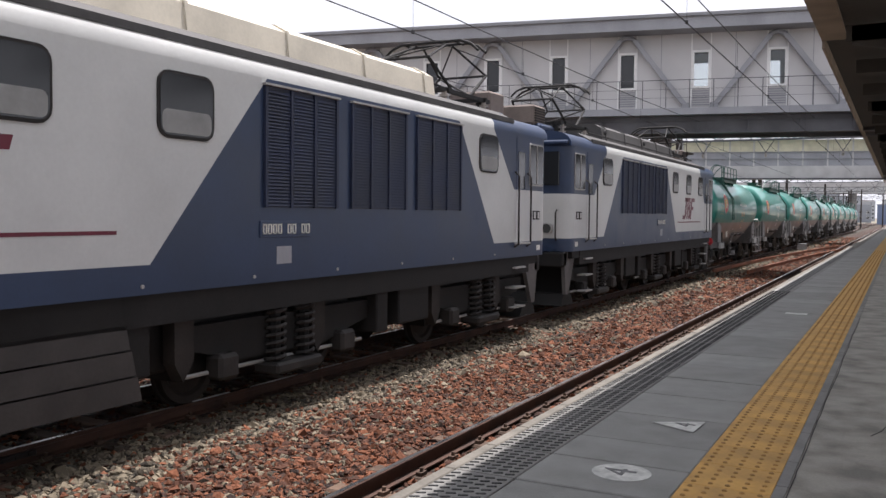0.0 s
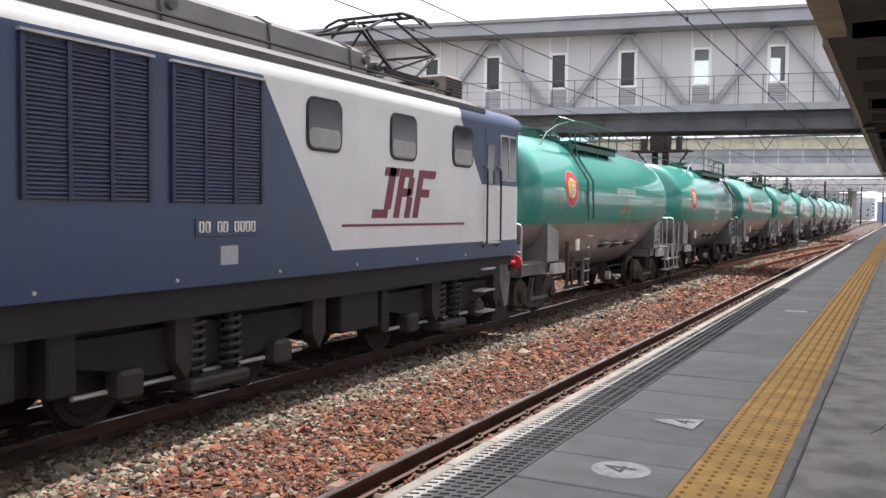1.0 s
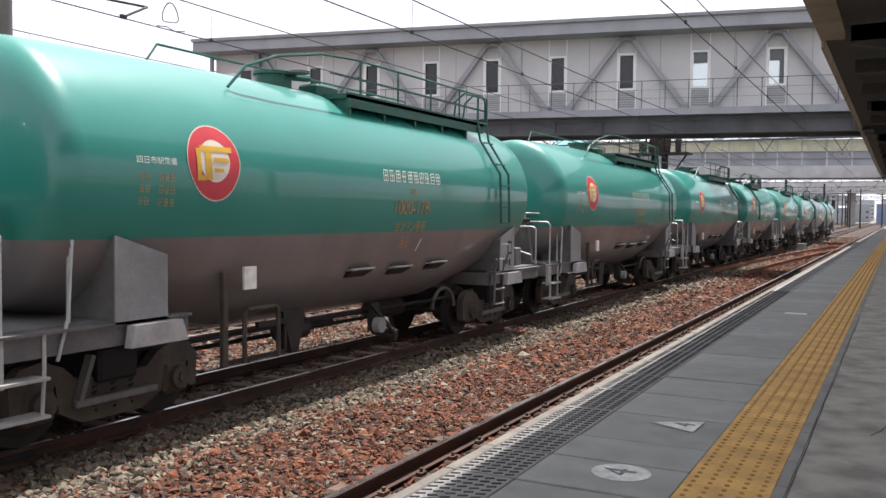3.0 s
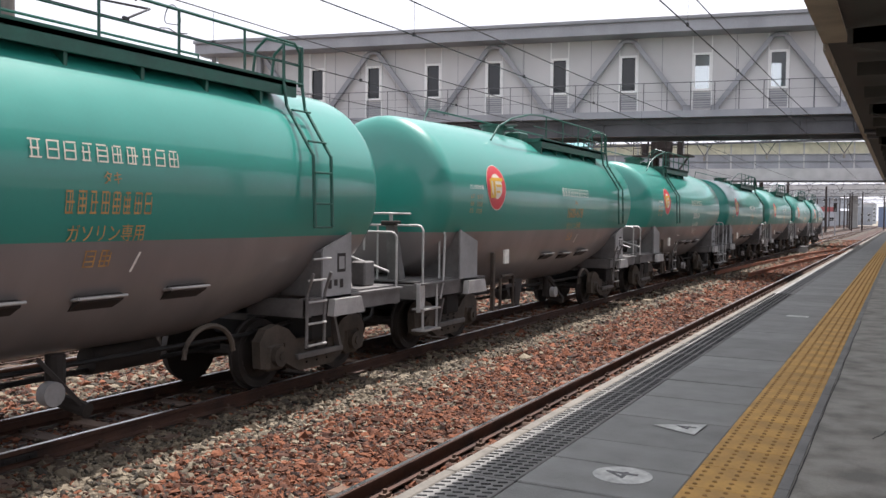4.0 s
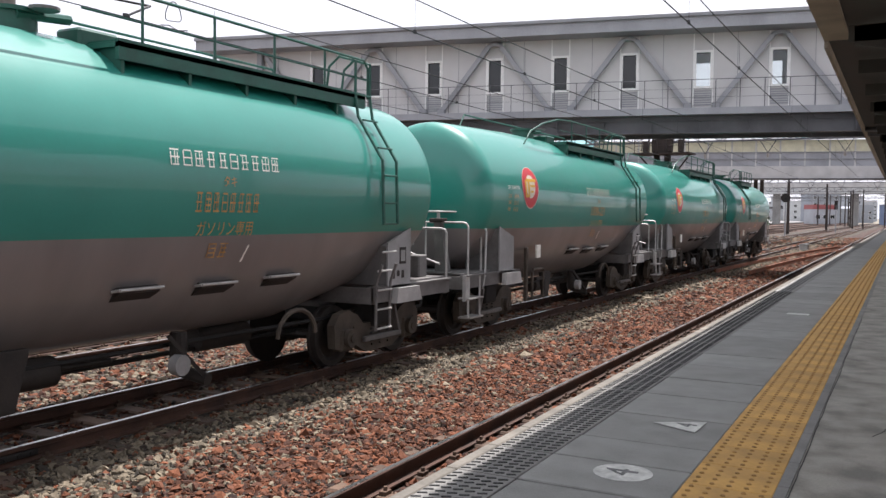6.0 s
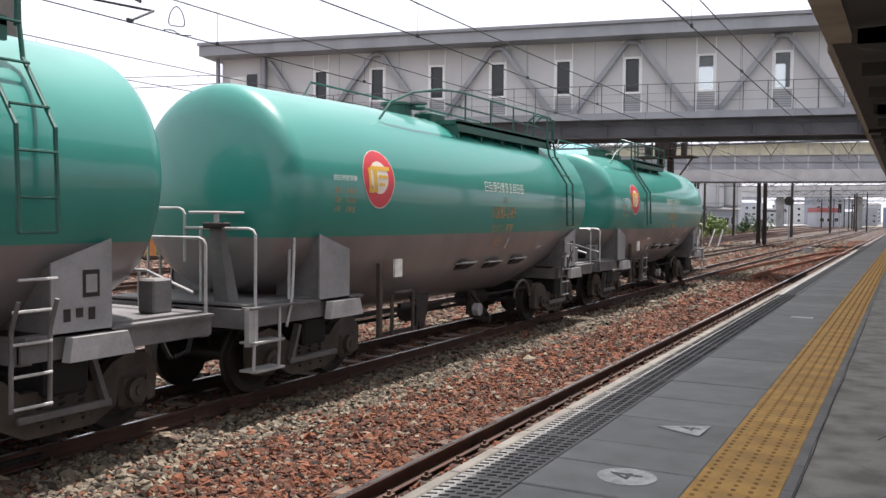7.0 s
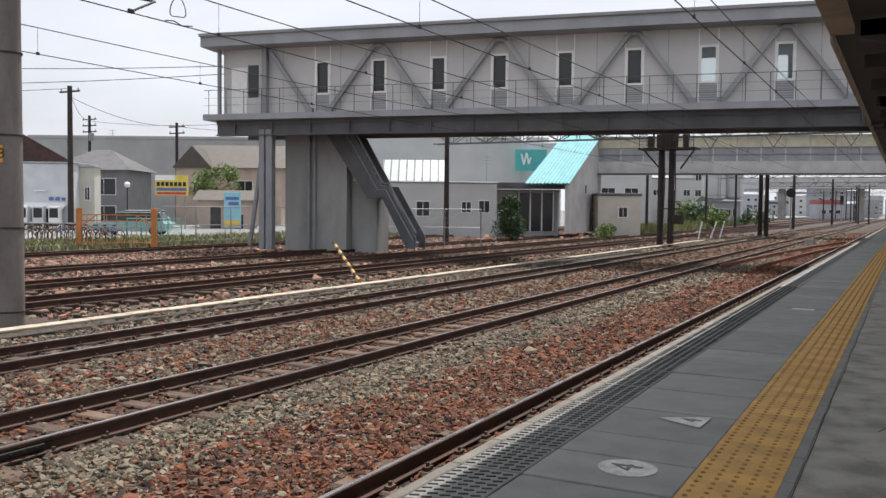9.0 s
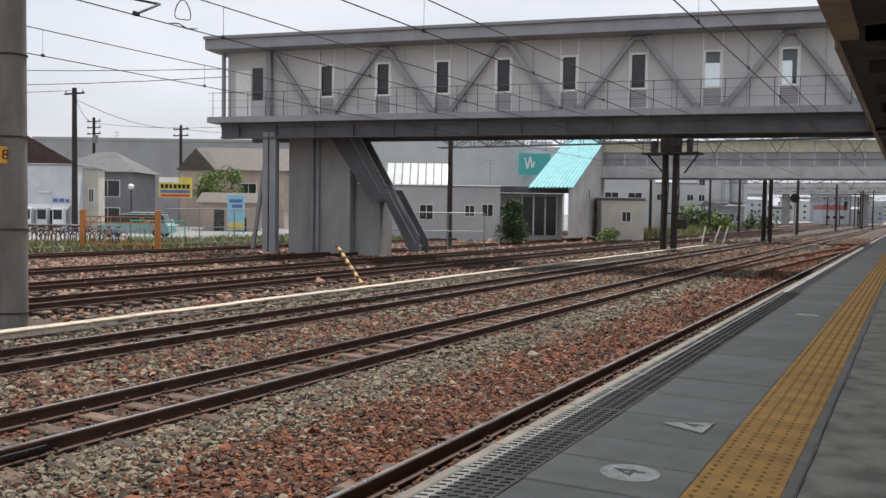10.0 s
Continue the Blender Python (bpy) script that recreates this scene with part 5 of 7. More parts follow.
        part("buffer_beam", Shape().box(-1.2, 1.2, min(e, e + d * 0.3) , max(e, e + d * 0.3), 1.02, 1.34, 0.03), BLACK, t)
        part("snow_plough", Shape().prism([(e + d * 0.25, 0.42), (e + d * 0.7, 0.42), (e + d * 0.9, 0.18), (e + d * 0.1, 0.18)], -1.15, 1.15, 0), BLACK, t)
        part("coupler", Shape().box(-0.13, 0.13, min(e - d * 0.22, e + d * 0.4), max(e - d * 0.22, e + d * 0.4), 0.72, 1.0, 0.03), BLACK, t)
        part("hood_lip", Shape().box(-1.30, 1.30, min(e - d * 0.06, e + d * 0.2), max(e - d * 0.06, e + d * 0.2), 3.64, 3.74, 0.03), BLUE, t)
    # windows, louvres, doors on both flanks
    PO = 0.62 if off else 0.30
    for s in (-1, 1):
        def at_x(a, b):
            return (s * a, s * b) if s > 0 else (s * b, s * a)
        def pane_window(y0, y1, z0, z1, nm="side_window", slats=0, frame_mat=CLIP):
            xa, xb = at_x(1.346, 1.362)
            rr = 0.02 if slats else 0.11
            fr = Shape().prism(rrect(y0 - 0.03, y1 + 0.03, z0 - 0.03, z1 + 0.03, rr + 0.03), xa, xb, 0)
            w = part(nm, fr, frame_mat, t)
            xa, xb = at_x(1.3625, 1.367)
            part("pane", Shape().prism(rrect(y0, y1, z0, z1, rr), xa, xb, 0), PANE, w)
            if slats:
                part("sash_bar", Shape().box(*at_x(1.3675, 1.375), (y0 + y1) / 2 - 0.015, (y0 + y1) / 2 + 0.015, z0, z1), HANDR, w)
            else:
                part("lower_pane", Shape().prism(rrect(y0 + 0.02, y1 - 0.02, z0 + 0.02, z0 + (z1 - z0) * 0.42, 0.07), *at_x(1.3675, 1.370), 0), mat_lower, w)
            return w
        for a, b in WINDOWS:
            pane_window(a, b, 2.88, 3.47)
        pane_window(0.98, 1.62, 2.72, 3.46, "cab_window", 1, HANDR)
        pane_window(15.78, 16.42, 2.72, 3.46, "cab_window", 1, HANDR)
        for y0, y1 in LOUVRES:
            lv = new("louvre")
            lv.parent = t
            tagged(lv, "grimy navy ventilation louvre")
            part("louvre_frame", Shape().box(*at_x(1.346, 1.352), y0 - 0.03, y1 + 0.03, 2.20, 3.54), LOUV, lv)
            sl = Shape()
            for i in range(34):
                z = 2.23 + 0.0378 * i
                xa, xb = 1.352, 1.372
                v = [(s * xa, y0, z), (s * xa, y1, z), (s * xb, y1, z - 0.012), (s * xb, y0, z - 0.012), (s * xa, y0, z + 0.022), (s * xa, y1, z + 0.022)]
                sl.add(v, [(0, 1, 2, 3), (3, 2, 5, 4)])
            tagged(part("slat_bank", sl, LOUV, lv), kind="stuff")
            for k in range(4):
                yy = y0 + (y1 - y0) * k / 3
                part("mullion", Shape().box(*at_x(1.353, 1.380), yy - 0.022, yy + 0.022, 2.20, 3.54), LOUV, lv)
            part("drip_rail", Shape().box(*at_x(1.346, 1.40), y0 - 0.04, y1 + 0.04, 3.545, 3.57), HANDR, lv)
        for y0, y1 in ((1.8, 2.26), (15.12, 15.56)):
            dr = part("cab_door", Shape().box(*at_x(1.3455, 1.356), y0, y1, 1.70, 2.595), WHITE, t, "light grey cab door")
            part("door_head", Shape().box(*at_x(1.3455, 1.352), y0, y1, 2.605, 3.55), BLUE, dr)
            part("door_pane", Shape().box(*at_x(1.357, 1.361), y0 + 0.08, y1 - 0.08, 2.62, 3.30), PANE, dr)
            for yy in (y0 - 0.06, y1 + 0.06):
                handrail([(s * 1.35, yy, 1.55), (s * 1.43, yy, 1.60), (s * 1.43, yy, 2.85), (s * 1.35, yy, 2.92)], t, CLIP, 0.018)
            part("door_sill", Shape().box(*at_x(1.346, 1.44), y0 - 0.05, y1 + 0.05, 1.60, 1.63), HANDR, t)
            for z in (1.15, 0.78, 0.42):
                part("cab_step", Shape().box(*at_x(1.15, 1.36), y0 - 0.02, y1 + 0.02, z, z + 0.03), HANDR, t, "pale worn step")
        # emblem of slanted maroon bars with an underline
        em = new("emblem")
        em.parent = t
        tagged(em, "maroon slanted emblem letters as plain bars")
        xa, xb = at_x(1.3465, 1.351)
        for strokes in (((11.62, 12.02, 2.04, 2.16), (11.90, 12.08, 2.16, 2.74), (11.78, 12.16, 2.62, 2.74)),
                        ((12.18, 12.34, 2.04, 2.74), (12.34, 12.56, 2.62, 2.74), (12.46, 12.62, 2.36, 2.62), (12.34, 12.56, 2.34, 2.46), (12.48, 12.64, 2.04, 2.34)),
                        ((12.72, 12.88, 2.04, 2.74), (12.88, 13.24, 2.62, 2.74), (12.88, 13.12, 2.34, 2.46))):
            sh = Shape()
            for y0, y1, z0, z1 in strokes:
                k = 0.30
                if off:
                    y0, y1, k = 25.9 - y1, 25.9 - y0, -0.30
                sh.prism([(y0 + k * (z0 - 2.3), z0), (y1 + k * (z0 - 2.3), z0), (y1 + k * (z1 - 2.3), z1), (y0 + k * (z1 - 2.3), z1)], xa, xb, 0)
            part("letter_shape", sh, MAROON, em)
        part("underline", Shape().box(xa, xb, 11.5 if off else 10.85, 14.6 if off else 14.35, 1.93, 1.965), MAROON, t)
        part("number_plate", Shape().box(*at_x(1.346, 1.36), 7.95 + PO, 8.89 + PO, 1.86, 2.05, 0.005), BLUE, t)
        nb = Shape()
        for i, w in enumerate((0.1, 0.1, 0, 0.1, 0.1, 0, 0.05, 0.1, 0.1, 0.1)):
            if w:
                yy = 7.99 + PO + 0.088 * i
                nb.box(*at_x(1.361, 1.368), yy, yy + 0.07, 1.90, 1.915).box(*at_x(1.361, 1.368), yy, yy + 0.07, 2.0, 2.015).box(*at_x(1.361, 1.368), yy, yy + 0.018, 1.90, 2.01).box(*at_x(1.361, 1.368), yy + 0.052, yy + 0.07, 1.90, 2.01)
        part("number_bars", nb, LETW, t, "raised pale numerals as bars")
        part("data_panel", Shape().box(*at_x(1.346, 1.350), 8.32 + PO, 8.59 + PO, 1.56, 1.76), TRIM2, t)
        for yc in (1.1, 1.29):
            cf = part("card_frame", Shape().box(*at_x(1.346, 1.36), yc, yc + 0.15, 2.05, 2.22, 0.004), BOGIE, t)
            part("card", Shape().box(*at_x(1.3605, 1.363), yc + 0.03, yc + 0.12, 2.075, 2.195), WHITE, cf)
        part("route_tag", Shape().box(*at_x(1.346, 1.352), 1.05, 1.22, 1.46, 1.56), LETW, t)
        for k in range(8):
            part("panel_bolt", Shape().rod((s * 1.345, 3.2 + 1.6 * k, 1.44), (s * 1.36, 3.2 + 1.6 * k, 1.44), 0.02, 6), HANDR, t)
        part("sill_beam", Shape().box(*at_x(1.18, 1.30), 1.5, 15.9, 1.05, 1.355), BLACK, t)
        # dark gear below the sill
        for y0, y1, z0, z1 in ((5.4, 6.3, 0.55, 1.1), (6.6, 6.9, 0.5, 1.1), (11.0, 11.9, 0.55, 1.1), (12.0, 12.2, 0.45, 1.05)):
            part("equipment_box", Shape().box(*at_x(0.95, 1.25), y0, y1, z0, z1, 0.02), BLACK, t)
    # bogies
    for cy in (3.3, 8.7, 14.1):
        b = new("bogie")
        b.parent, b.location = t, (0, cy, 0)
        for s in (-1, 1):
            x0, x1 = (0.95, 1.10) if s > 0 else (-1.10, -0.95)
            part("side_frame", Shape().prism([(-1.9, 0.95), (1.9, 0.95), (1.9, 0.72), (1.5, 0.66), (0.8, 0.50), (-0.8, 0.50), (-1.5, 0.66), (-1.9, 0.72)], x0, x1, 0), BLACK, b)
            for q in (-1.15, 1.15):
                part("axle_box", Shape().box(s * 1.12 - 0.12, s * 1.12 + 0.12, q - 0.16, q + 0.16, 0.34, 0.62, 0.04), GEAR, b)
                part("sand_box", Shape().prism([(q + 0.55, 1.05), (q + 0.82, 1.05), (q + 0.82, 0.62), (q + 0.70, 0.42), (q + 0.55, 0.62)], s * 1.15 - 0.08, s * 1.15 + 0.08, 0), BOGIE, b, "dusty sand box")
            for q in (-0.28, 0.28):
                part("coil_spring", Shape().wire([(s * 1.14 + 0.12 * math.cos(a), q + 0.12 * math.sin(a), 0.42 + 0.0145 * a) for a in (math.pi * i / 4 for i in range(54))], 0.026, 6), GEAR, b, smooth=True)
                part("damper", Shape().rod((s * 1.14, q, 0.4), (s * 1.14, q, 1.02), 0.07, 8), BLACK, b)
            part("spring_seat", Shape().box(s * 1.14 - 0.18, s * 1.14 + 0.18, -0.45, 0.45, 0.28, 0.41, 0.03), GEAR, b)
            part("brake_rod", Shape().rod((s * 1.05, -1.7, 0.42), (s * 1.05, 1.7, 0.42), 0.025, 6), HANDR, b)
        part("motor_block", Shape().box(-0.9, 0.9, -1.6, 1.6, 0.35, 1.0), BLACK, b)
        global WSET
        for q in (-1.15, 1.15):
            WSET = wheelset(b, q)
    part("underfloor_tank", Shape().box(-1.0, 1.0, 4.9, 6.9, 0.5, 1.2, 0.04), BLACK, t)
    part("underfloor_tank", Shape().box(-1.0, 1.0, 10.5, 12.4, 0.5, 1.2, 0.04), BLACK, t)
    # roof monitor and its equipment
    mon = Shape().prism([(-0.85, 4.0), (-0.80, 4.36), (-0.62, 4.46), (0.62, 4.46), (0.80, 4.36), (0.85, 4.0)], 4.5, 12.2, 1)
    part("roof_monitor", mon, roof_material, t, "raised roof housing over the machine room", True)
    for k in range(5):
        part("monitor_seam", Shape().prism([(-0.87, 4.0), (-0.82, 4.38), (-0.63, 4.48), (0.63, 4.48), (0.82, 4.38), (0.87, 4.0)], 4.8 + 1.75 * k, 4.85 + 1.75 * k, 1), roof_material, t)
    for yy in (4.6, 8.4, 12.1):
        part("lifting_eye", Shape().rod((0.86, yy, 4.25), (0.92, yy, 4.25), 0.07, 10), roof_material, t)
    part("roof_gutter", Shape().box(1.255, 1.305, 2.3, 15.2, 3.80, 3.88).box(-1.305, -1.255, 2.3, 15.2, 3.80, 3.88), ROOFD, t)
    for y, w in ((1.4, 0.45), (16.0, 0.45)):
        part("roof_fan", Shape().box(-0.55, 0.55, y - w, y + w, 3.98, 4.16, 0.06), BLUE if y < 5 else ROOFD, t, "low cab roof unit", True)
    for y, x in ((2.0, 0.5), (2.05, -0.5), (15.2, 0.6), (15.6, 0.2), (15.9, -0.4)):
        part("whistle", Shape().rod((x, y, 3.95), (x, y, 4.2), 0.06, 8).rod((x, y, 4.2), (x, y, 4.24), 0.09, 10), BLACK, t)
    for y in (1.15, 15.7):
        vb = part("roof_ventilator", Shape().box(-0.45, 0.45, y - 0.35, y + 0.35, 4.12, 4.55, 0.04), VENT, t, "dusty brown louvred roof ventilator")
        for i in range(6):
            part("slat", Shape().box(0.45, 0.47, y - 0.3, y + 0.3, 4.19 + 0.055 * i, 4.215 + 0.055 * i), CLIP, vb)
    part("roof_cable", Shape().tube([(0.35, 2.6, 4.12), (0.35, 15.0, 4.12)], 0.025, 6).tube([(0.95, 3.0, 4.1), (0.95, 14.6, 4.1)], 0.02, 6), BLACK, t)
    for cy in (2.95, 13.75):
        p = new("pantograph")
        p.parent, p.location = t, (0, cy, 0)
        tagged(p, "dark folding diamond pantograph")
        bs = Shape()
        for x in (-0.62, 0.62):
            bs.bar((x, -1.0, 4.26), (x, 1.0, 4.26), 0.07)
        for y in (-0.75, 0.75):
            bs.bar((-0.7, y, 4.27), (0.7, y, 4.27), 0.07)
        part("base_frame", bs, BLACK, p)
        for x in (-0.62, 0.62):
            for y in (-0.8, 0.8):
                part("insulator", Shape().rod((x, y, 4.0), (x, y, 4.24), 0.045, 8).rod((x, y, 4.05), (x, y, 4.08), 0.085, 10).rod((x, y, 4.15), (x, y, 4.18), 0.085, 10), PORC, p)
        for sg in (-1, 1):
            for x in (-0.55, 0.55):
                part("lower_arm", Shape().rod((x, sg * 0.35, 4.30), (x * 0.9, sg * 1.15, 4.78), 0.028, 6), BLACK, p)
                part("upper_arm", Shape().rod((x * 0.9, sg * 1.15, 4.78), (x * 0.55, sg * 0.12, 5.18), 0.022, 6), BLACK, p)
            part("knee_bar", Shape().rod((-0.5, sg * 1.15, 4.78), (0.5, sg * 1.15, 4.78), 0.025, 6), BLACK, p)
            part("stay", Shape().rod((-0.55, sg * 0.35, 4.30), (0.5, sg * 1.15, 4.78), 0.018, 6), BLACK, p)
            part("stay", Shape().rod((0.5, sg * 1.15, 4.78), (-0.3, sg * 0.12, 5.18), 0.015, 6), BLACK, p)
        for y in (-0.16, 0.16):
            part("collector_bow", Shape().wire([(-0.95, y, 5.02), (-0.8, y, 5.15), (-0.6, y, 5.22), (0.6, y, 5.22), (0.8, y, 5.15), (0.95, y, 5.02)], 0.026, 6), BLACK, p)
        part("bow_link", Shape().rod((-0.5, -0.16, 5.2), (-0.5, 0.16, 5.2), 0.02, 6).rod((0.5, -0.16, 5.2), (0.5, 0.16, 5.2), 0.02, 6), BLACK, p)
    return t


mat_lower = mat("pale half blind", (0.26, 0.26, 0.25), 0.4, 0, 0.15, 3, 20, 0.0)
lead = locomotive(ROOFC, "navy and light grey electric locomotive with a cream roof housing", 1, -0.8)
for i in range(4):
    part("equipment_cover", Shape().prism([(11.42 - 0.07 * i, 1.34 - 0.25 * i), (13.3, 1.34 - 0.25 * i), (13.3, 1.11 - 0.25 * i), (11.37 - 0.07 * i, 1.11 - 0.25 * i)], -1.30, -1.22, 0), COVER, lead, "dark grey ribbed underfloor cover")
second = locomotive(ROOFD, "navy and light grey electric locomotive with a dark roof", 2)
# coupler places at 0 s: the second locomotive's nearer end, then wagon by wagon
Y2 = 16.4
rolling.append((lead, Y2, 180))
rolling.append((second, Y2, 0))
KINDS = "near far far far far near far far far near".split()
W1 = 33.06
for i, kd in enumerate(KINDS):
    rolling.append((tank_wagon(kd, i + 1), W1 + CAR * i, 0))
part("end_disc", Shape().rod((1.2, 16.80, 1.20), (1.2, 16.84, 1.20), 0.14, 16).rod((1.2, 16.5, 1.2), (1.2, 16.8, 1.2), 0.04, 8), RED, second, "red painted end disc")

# ---- the street and houses beyond the sidings ----
TURN = 28.17
WALL_W = mat("white painted wall", (0.62, 0.64, 0.66), 0.7, 0, 0.10, 0.8, 20, 0.05)
WALL_C = mat("cream wall", (0.56, 0.53, 0.46), 0.75, 0, 0.10, 0.8, 20, 0.05)
WALL_G = mat("slate grey siding", (0.22, 0.215, 0.225), 0.75, 0, 0.12, 0.8, 20, 0.05)
WALL_B = mat("tan render wall", (0.50, 0.40, 0.33), 0.8, 0, 0.12, 0.6, 20, 0.05)
WALL_L = mat("pale grey facade panels", (0.50, 0.51, 0.51), 0.7, 0, 0.08, 0.4, 15, 0.04)
TILE_R = mat("dark red clay roof tiles", (0.075, 0.034, 0.028), 0.7, 0, 0.3, 2, 20, 0.3, rnd=0.2)
TILE_G = mat("grey roof tiles", (0.095, 0.093, 0.095), 0.7, 0, 0.2, 2, 20, 0.3)
TILE_B = mat("brown slate roof", (0.095, 0.08, 0.066), 0.7, 0, 0.2, 1.5, 15, 0.2)
ORANGE = mat("orange painted gate steel", (0.50, 0.19, 0.045), 0.6, 0, 0.2, 2, 20, 0.05)
BROWNF = mat("rusty brown fence", (0.19, 0.10, 0.06), 0.75, 0, 0.25, 2, 20, 0.1)
GALV = mat("galvanised fence steel", (0.33, 0.34, 0.34), 0.5, 0.5, 0.15, 3, 20, 0.03)
GRNF = mat("green mesh fence", (0.10, 0.36, 0.29), 0.6, 0, 0.15, 3, 20, 0.03)
WAREH = mat("pale weathered warehouse cladding", (0.36, 0.36, 0.355), 0.75, 0, 0.12, 0.3, 12, 0.04)
LEAF = mat("fresh green leaves", (0.15, 0.21, 0.05), 0.7, 0, 0.35, 3, 20, 0.1, island=0.4)
LEAFD = mat("dark green shrub leaves", (0.055, 0.10, 0.035), 0.7, 0, 0.35, 3, 20, 0.1, island=0.4)
GRASS = mat("dry green grass", (0.21, 0.22, 0.085), 0.85, 0, 0.35, 1, 20, 0.1, island=0.35)
BARK = mat("brown bark", (0.10, 0.075, 0.055), 0.9, 0, 0.3, 4, 30, 0.3)
SIGNY = mat("yellow sign face", (0.72, 0.55, 0.10), 0.5, 0, 0.1, 2, 20, 0.02)
SIGNB = mat("blue sign paint", (0.10, 0.16, 0.36), 0.5, 0, 0.1, 2, 20, 0.02)
SIGNC = mat("light blue banner", (0.28, 0.56, 0.66), 0.6, 0, 0.1, 2, 20, 0.02)
SIGNT = mat("teal sign face", (0.08, 0.42, 0.42), 0.5, 0, 0.1, 2, 20, 0.02)


def house(x, y, w, z0, z1, depth, label, wall_mat, roof_mat, roof="flat", rise=1.5, windows=(), eave=0.4, name="house", doors=()):
    """A building whose front faces the station. windows: (x from middle, sill, width, height)."""
    t = thing(name, x, y, 0, label, "building", rz=TURN)
    part("wall", Shape().box(-w / 2, w / 2, 0, depth, -0.62 if x > -36 or y > 480 else 0.2, z1), wall_mat, t)
    if roof == "flat":
        part("roof", Shape().box(-w / 2 - 0.1, w / 2 + 0.1, -0.1, depth + 0.1, z1, z1 + rise, 0.03), roof_mat, t)
    elif roof == "gable":      # ridge runs away from the viewer
        part("roof", Shape().prism([(-w / 2 - eave, z1 - 0.1), (w / 2 + eave, z1 - 0.1), (0.0, z1 + rise), ], -eave, depth + eave, 1), roof_mat, t)
    elif roof == "side":       # ridge runs across the view
        part("roof", Shape().prism([(-eave, z1 - 0.1), (depth + eave, z1 - 0.1), (depth / 2, z1 + rise)], -w / 2 - eave, w / 2 + eave, 0), roof_mat, t)
    elif roof == "hip":
        e = eave
        part("roof", Shape().add([(-w / 2 - e, -e, z1 - 0.1), (w / 2 + e, -e, z1 - 0.1), (w / 2 + e, depth + e, z1 - 0.1), (-w / 2 - e, depth + e, z1 - 0.1), (-w * 0.12, depth / 2, z1 + rise), (w * 0.12, depth / 2, z1 + rise)],
                                 [(0, 1, 5, 4), (1, 2, 5), (2, 3, 4, 5), (3, 0, 4), (0, 3, 2, 1)]), roof_mat, t)
    for a, s, ww, hh in windows:
        fr = part("window", Shape().box(a - ww / 2 - 0.06, a + ww / 2 + 0.06, -0.05, 0.02, s - 0.06, s + hh + 0.06), FRAMEW if wall_mat is not WALL_W else TRIM, t)
        part("pane", Shape().box(a - ww / 2, a + ww / 2, -0.06, -0.045, s, s + hh), PANE, fr)
        part("sash_bar", Shape().box(a - 0.02, a + 0.02, -0.068, -0.05, s, s + hh), FRAMEW, fr)
    for a, ww, hh in doors:
        part("door", Shape().box(a - ww / 2, a + ww / 2, -0.05, 0.02, 0.25, 0.25 + hh), PANE, t)
    return t


k = house(-60.83, 47.05, 4.37, 0.38, 5.42, 5, "white single storey shop with vending machines in front", WALL_W, TRIM, rise=0.15, name="shop", doors=((0.1, 2.2, 2.0),))
part("sign_lettering", Shape().box(0.3, 0.7, -0.03, -0.005, 2.5, 2.8).box(0.8, 1.2, -0.03, -0.005, 2.5, 2.8).box(1.3, 1.6, -0.03, -0.005, 2.5, 2.75), SIGNB, k, "faded blue bars of lettering")
part("wall_lamp", Shape().box(-0.7, 0.2, -0.35, -0.05, 3.25, 3.35), FRAMEW, k)
part("awning", Shape().prism([(-0.7, 1.95), (0, 2.35), (0, 2.2), (-0.7, 1.85)], -1.6, 1.7, 0), FRAMEW, k)
for i, c in enumerate((FRAMEW, WALL_W, FRAMEW)):
    v = thing("vending_machine", 0, 0, 0, "white vending machine with dark display window", "vending machine", rz=TURN, group="vending machines by the shop")
    v.location = Vector(k.location) + Matrix.Rotation(radians(TURN), 3, "Z") @ Vector((-1.3 + 1.25 * i, -0.95, 0.3))
    part("cabinet", Shape().box(-0.42, 0.42, -0.3, 0.3, 0, 1.75, 0.03), c, v)
    part("display", Shape().box(-0.34, 0.34, -0.31, -0.301, 0.85, 1.6), PANE, v)
    part("slot", Shape().box(-0.34, 0.34, -0.31, -0.301, 0.2, 0.4), CLIP, v)
house(-59.25, 49.44, 1.75, 0.40, 5.20, 1.3, "cream side building next to the white shop", WALL_C, TRIM, rise=0.12, windows=((0.3, 2.6, 0.35, 1.0),), name="shop_annex")
h = house(-70.62, 51.72, 8.48, 0.30, 5.85, 8, "house with a dark red tiled roof", WALL_W, TILE_R, "gable", 2.9, eave=0.9)
h.matrix_basis = pose(h.location.x, h.location.y, 0, 0, 0, TURN + 21)
for i in range(20):
    part("tile_row", Shape().rod((-4.2 + 0.44 * i, -1.0, 5.85), (-4.2 + 0.44 * i, 0.2, 5.85 + 0.3), 0.1, 8), TILE_R, h)
house(-68.85, 58.08, 7.2, 0.30, 5.62, 7, "slate grey two storey house with a tiled hip roof", WALL_G, TILE_G, "hip", 2.0, windows=((-2.0, 3.9, 0.5, 0.6), (1.4, 3.2, 2.2, 1.5), (-2.0, 1.0, 0.5, 0.5), (1.4, 0.7, 2.2, 1.4)), eave=0.6)
house(-63.9, 72.95, 9.71, 3.69, 6.40, 9, "tan two storey house with a brown gable roof", WALL_B, TILE_B, "side", 2.6, windows=((-3.9, 3.9, 0.6, 1.0), (-2.8, 3.9, 0.6, 1.0), (1.0, 3.9, 1.6, 1.0)), eave=0.7)
house(-66.75, 69.55, 3.6, 0.3, 6.30, 6, "tan gabled wing of the two storey house", WALL_B, TILE_B, "gable", 2.2, windows=((0.4, 3.7, 0.6, 1.0),), eave=0.3)
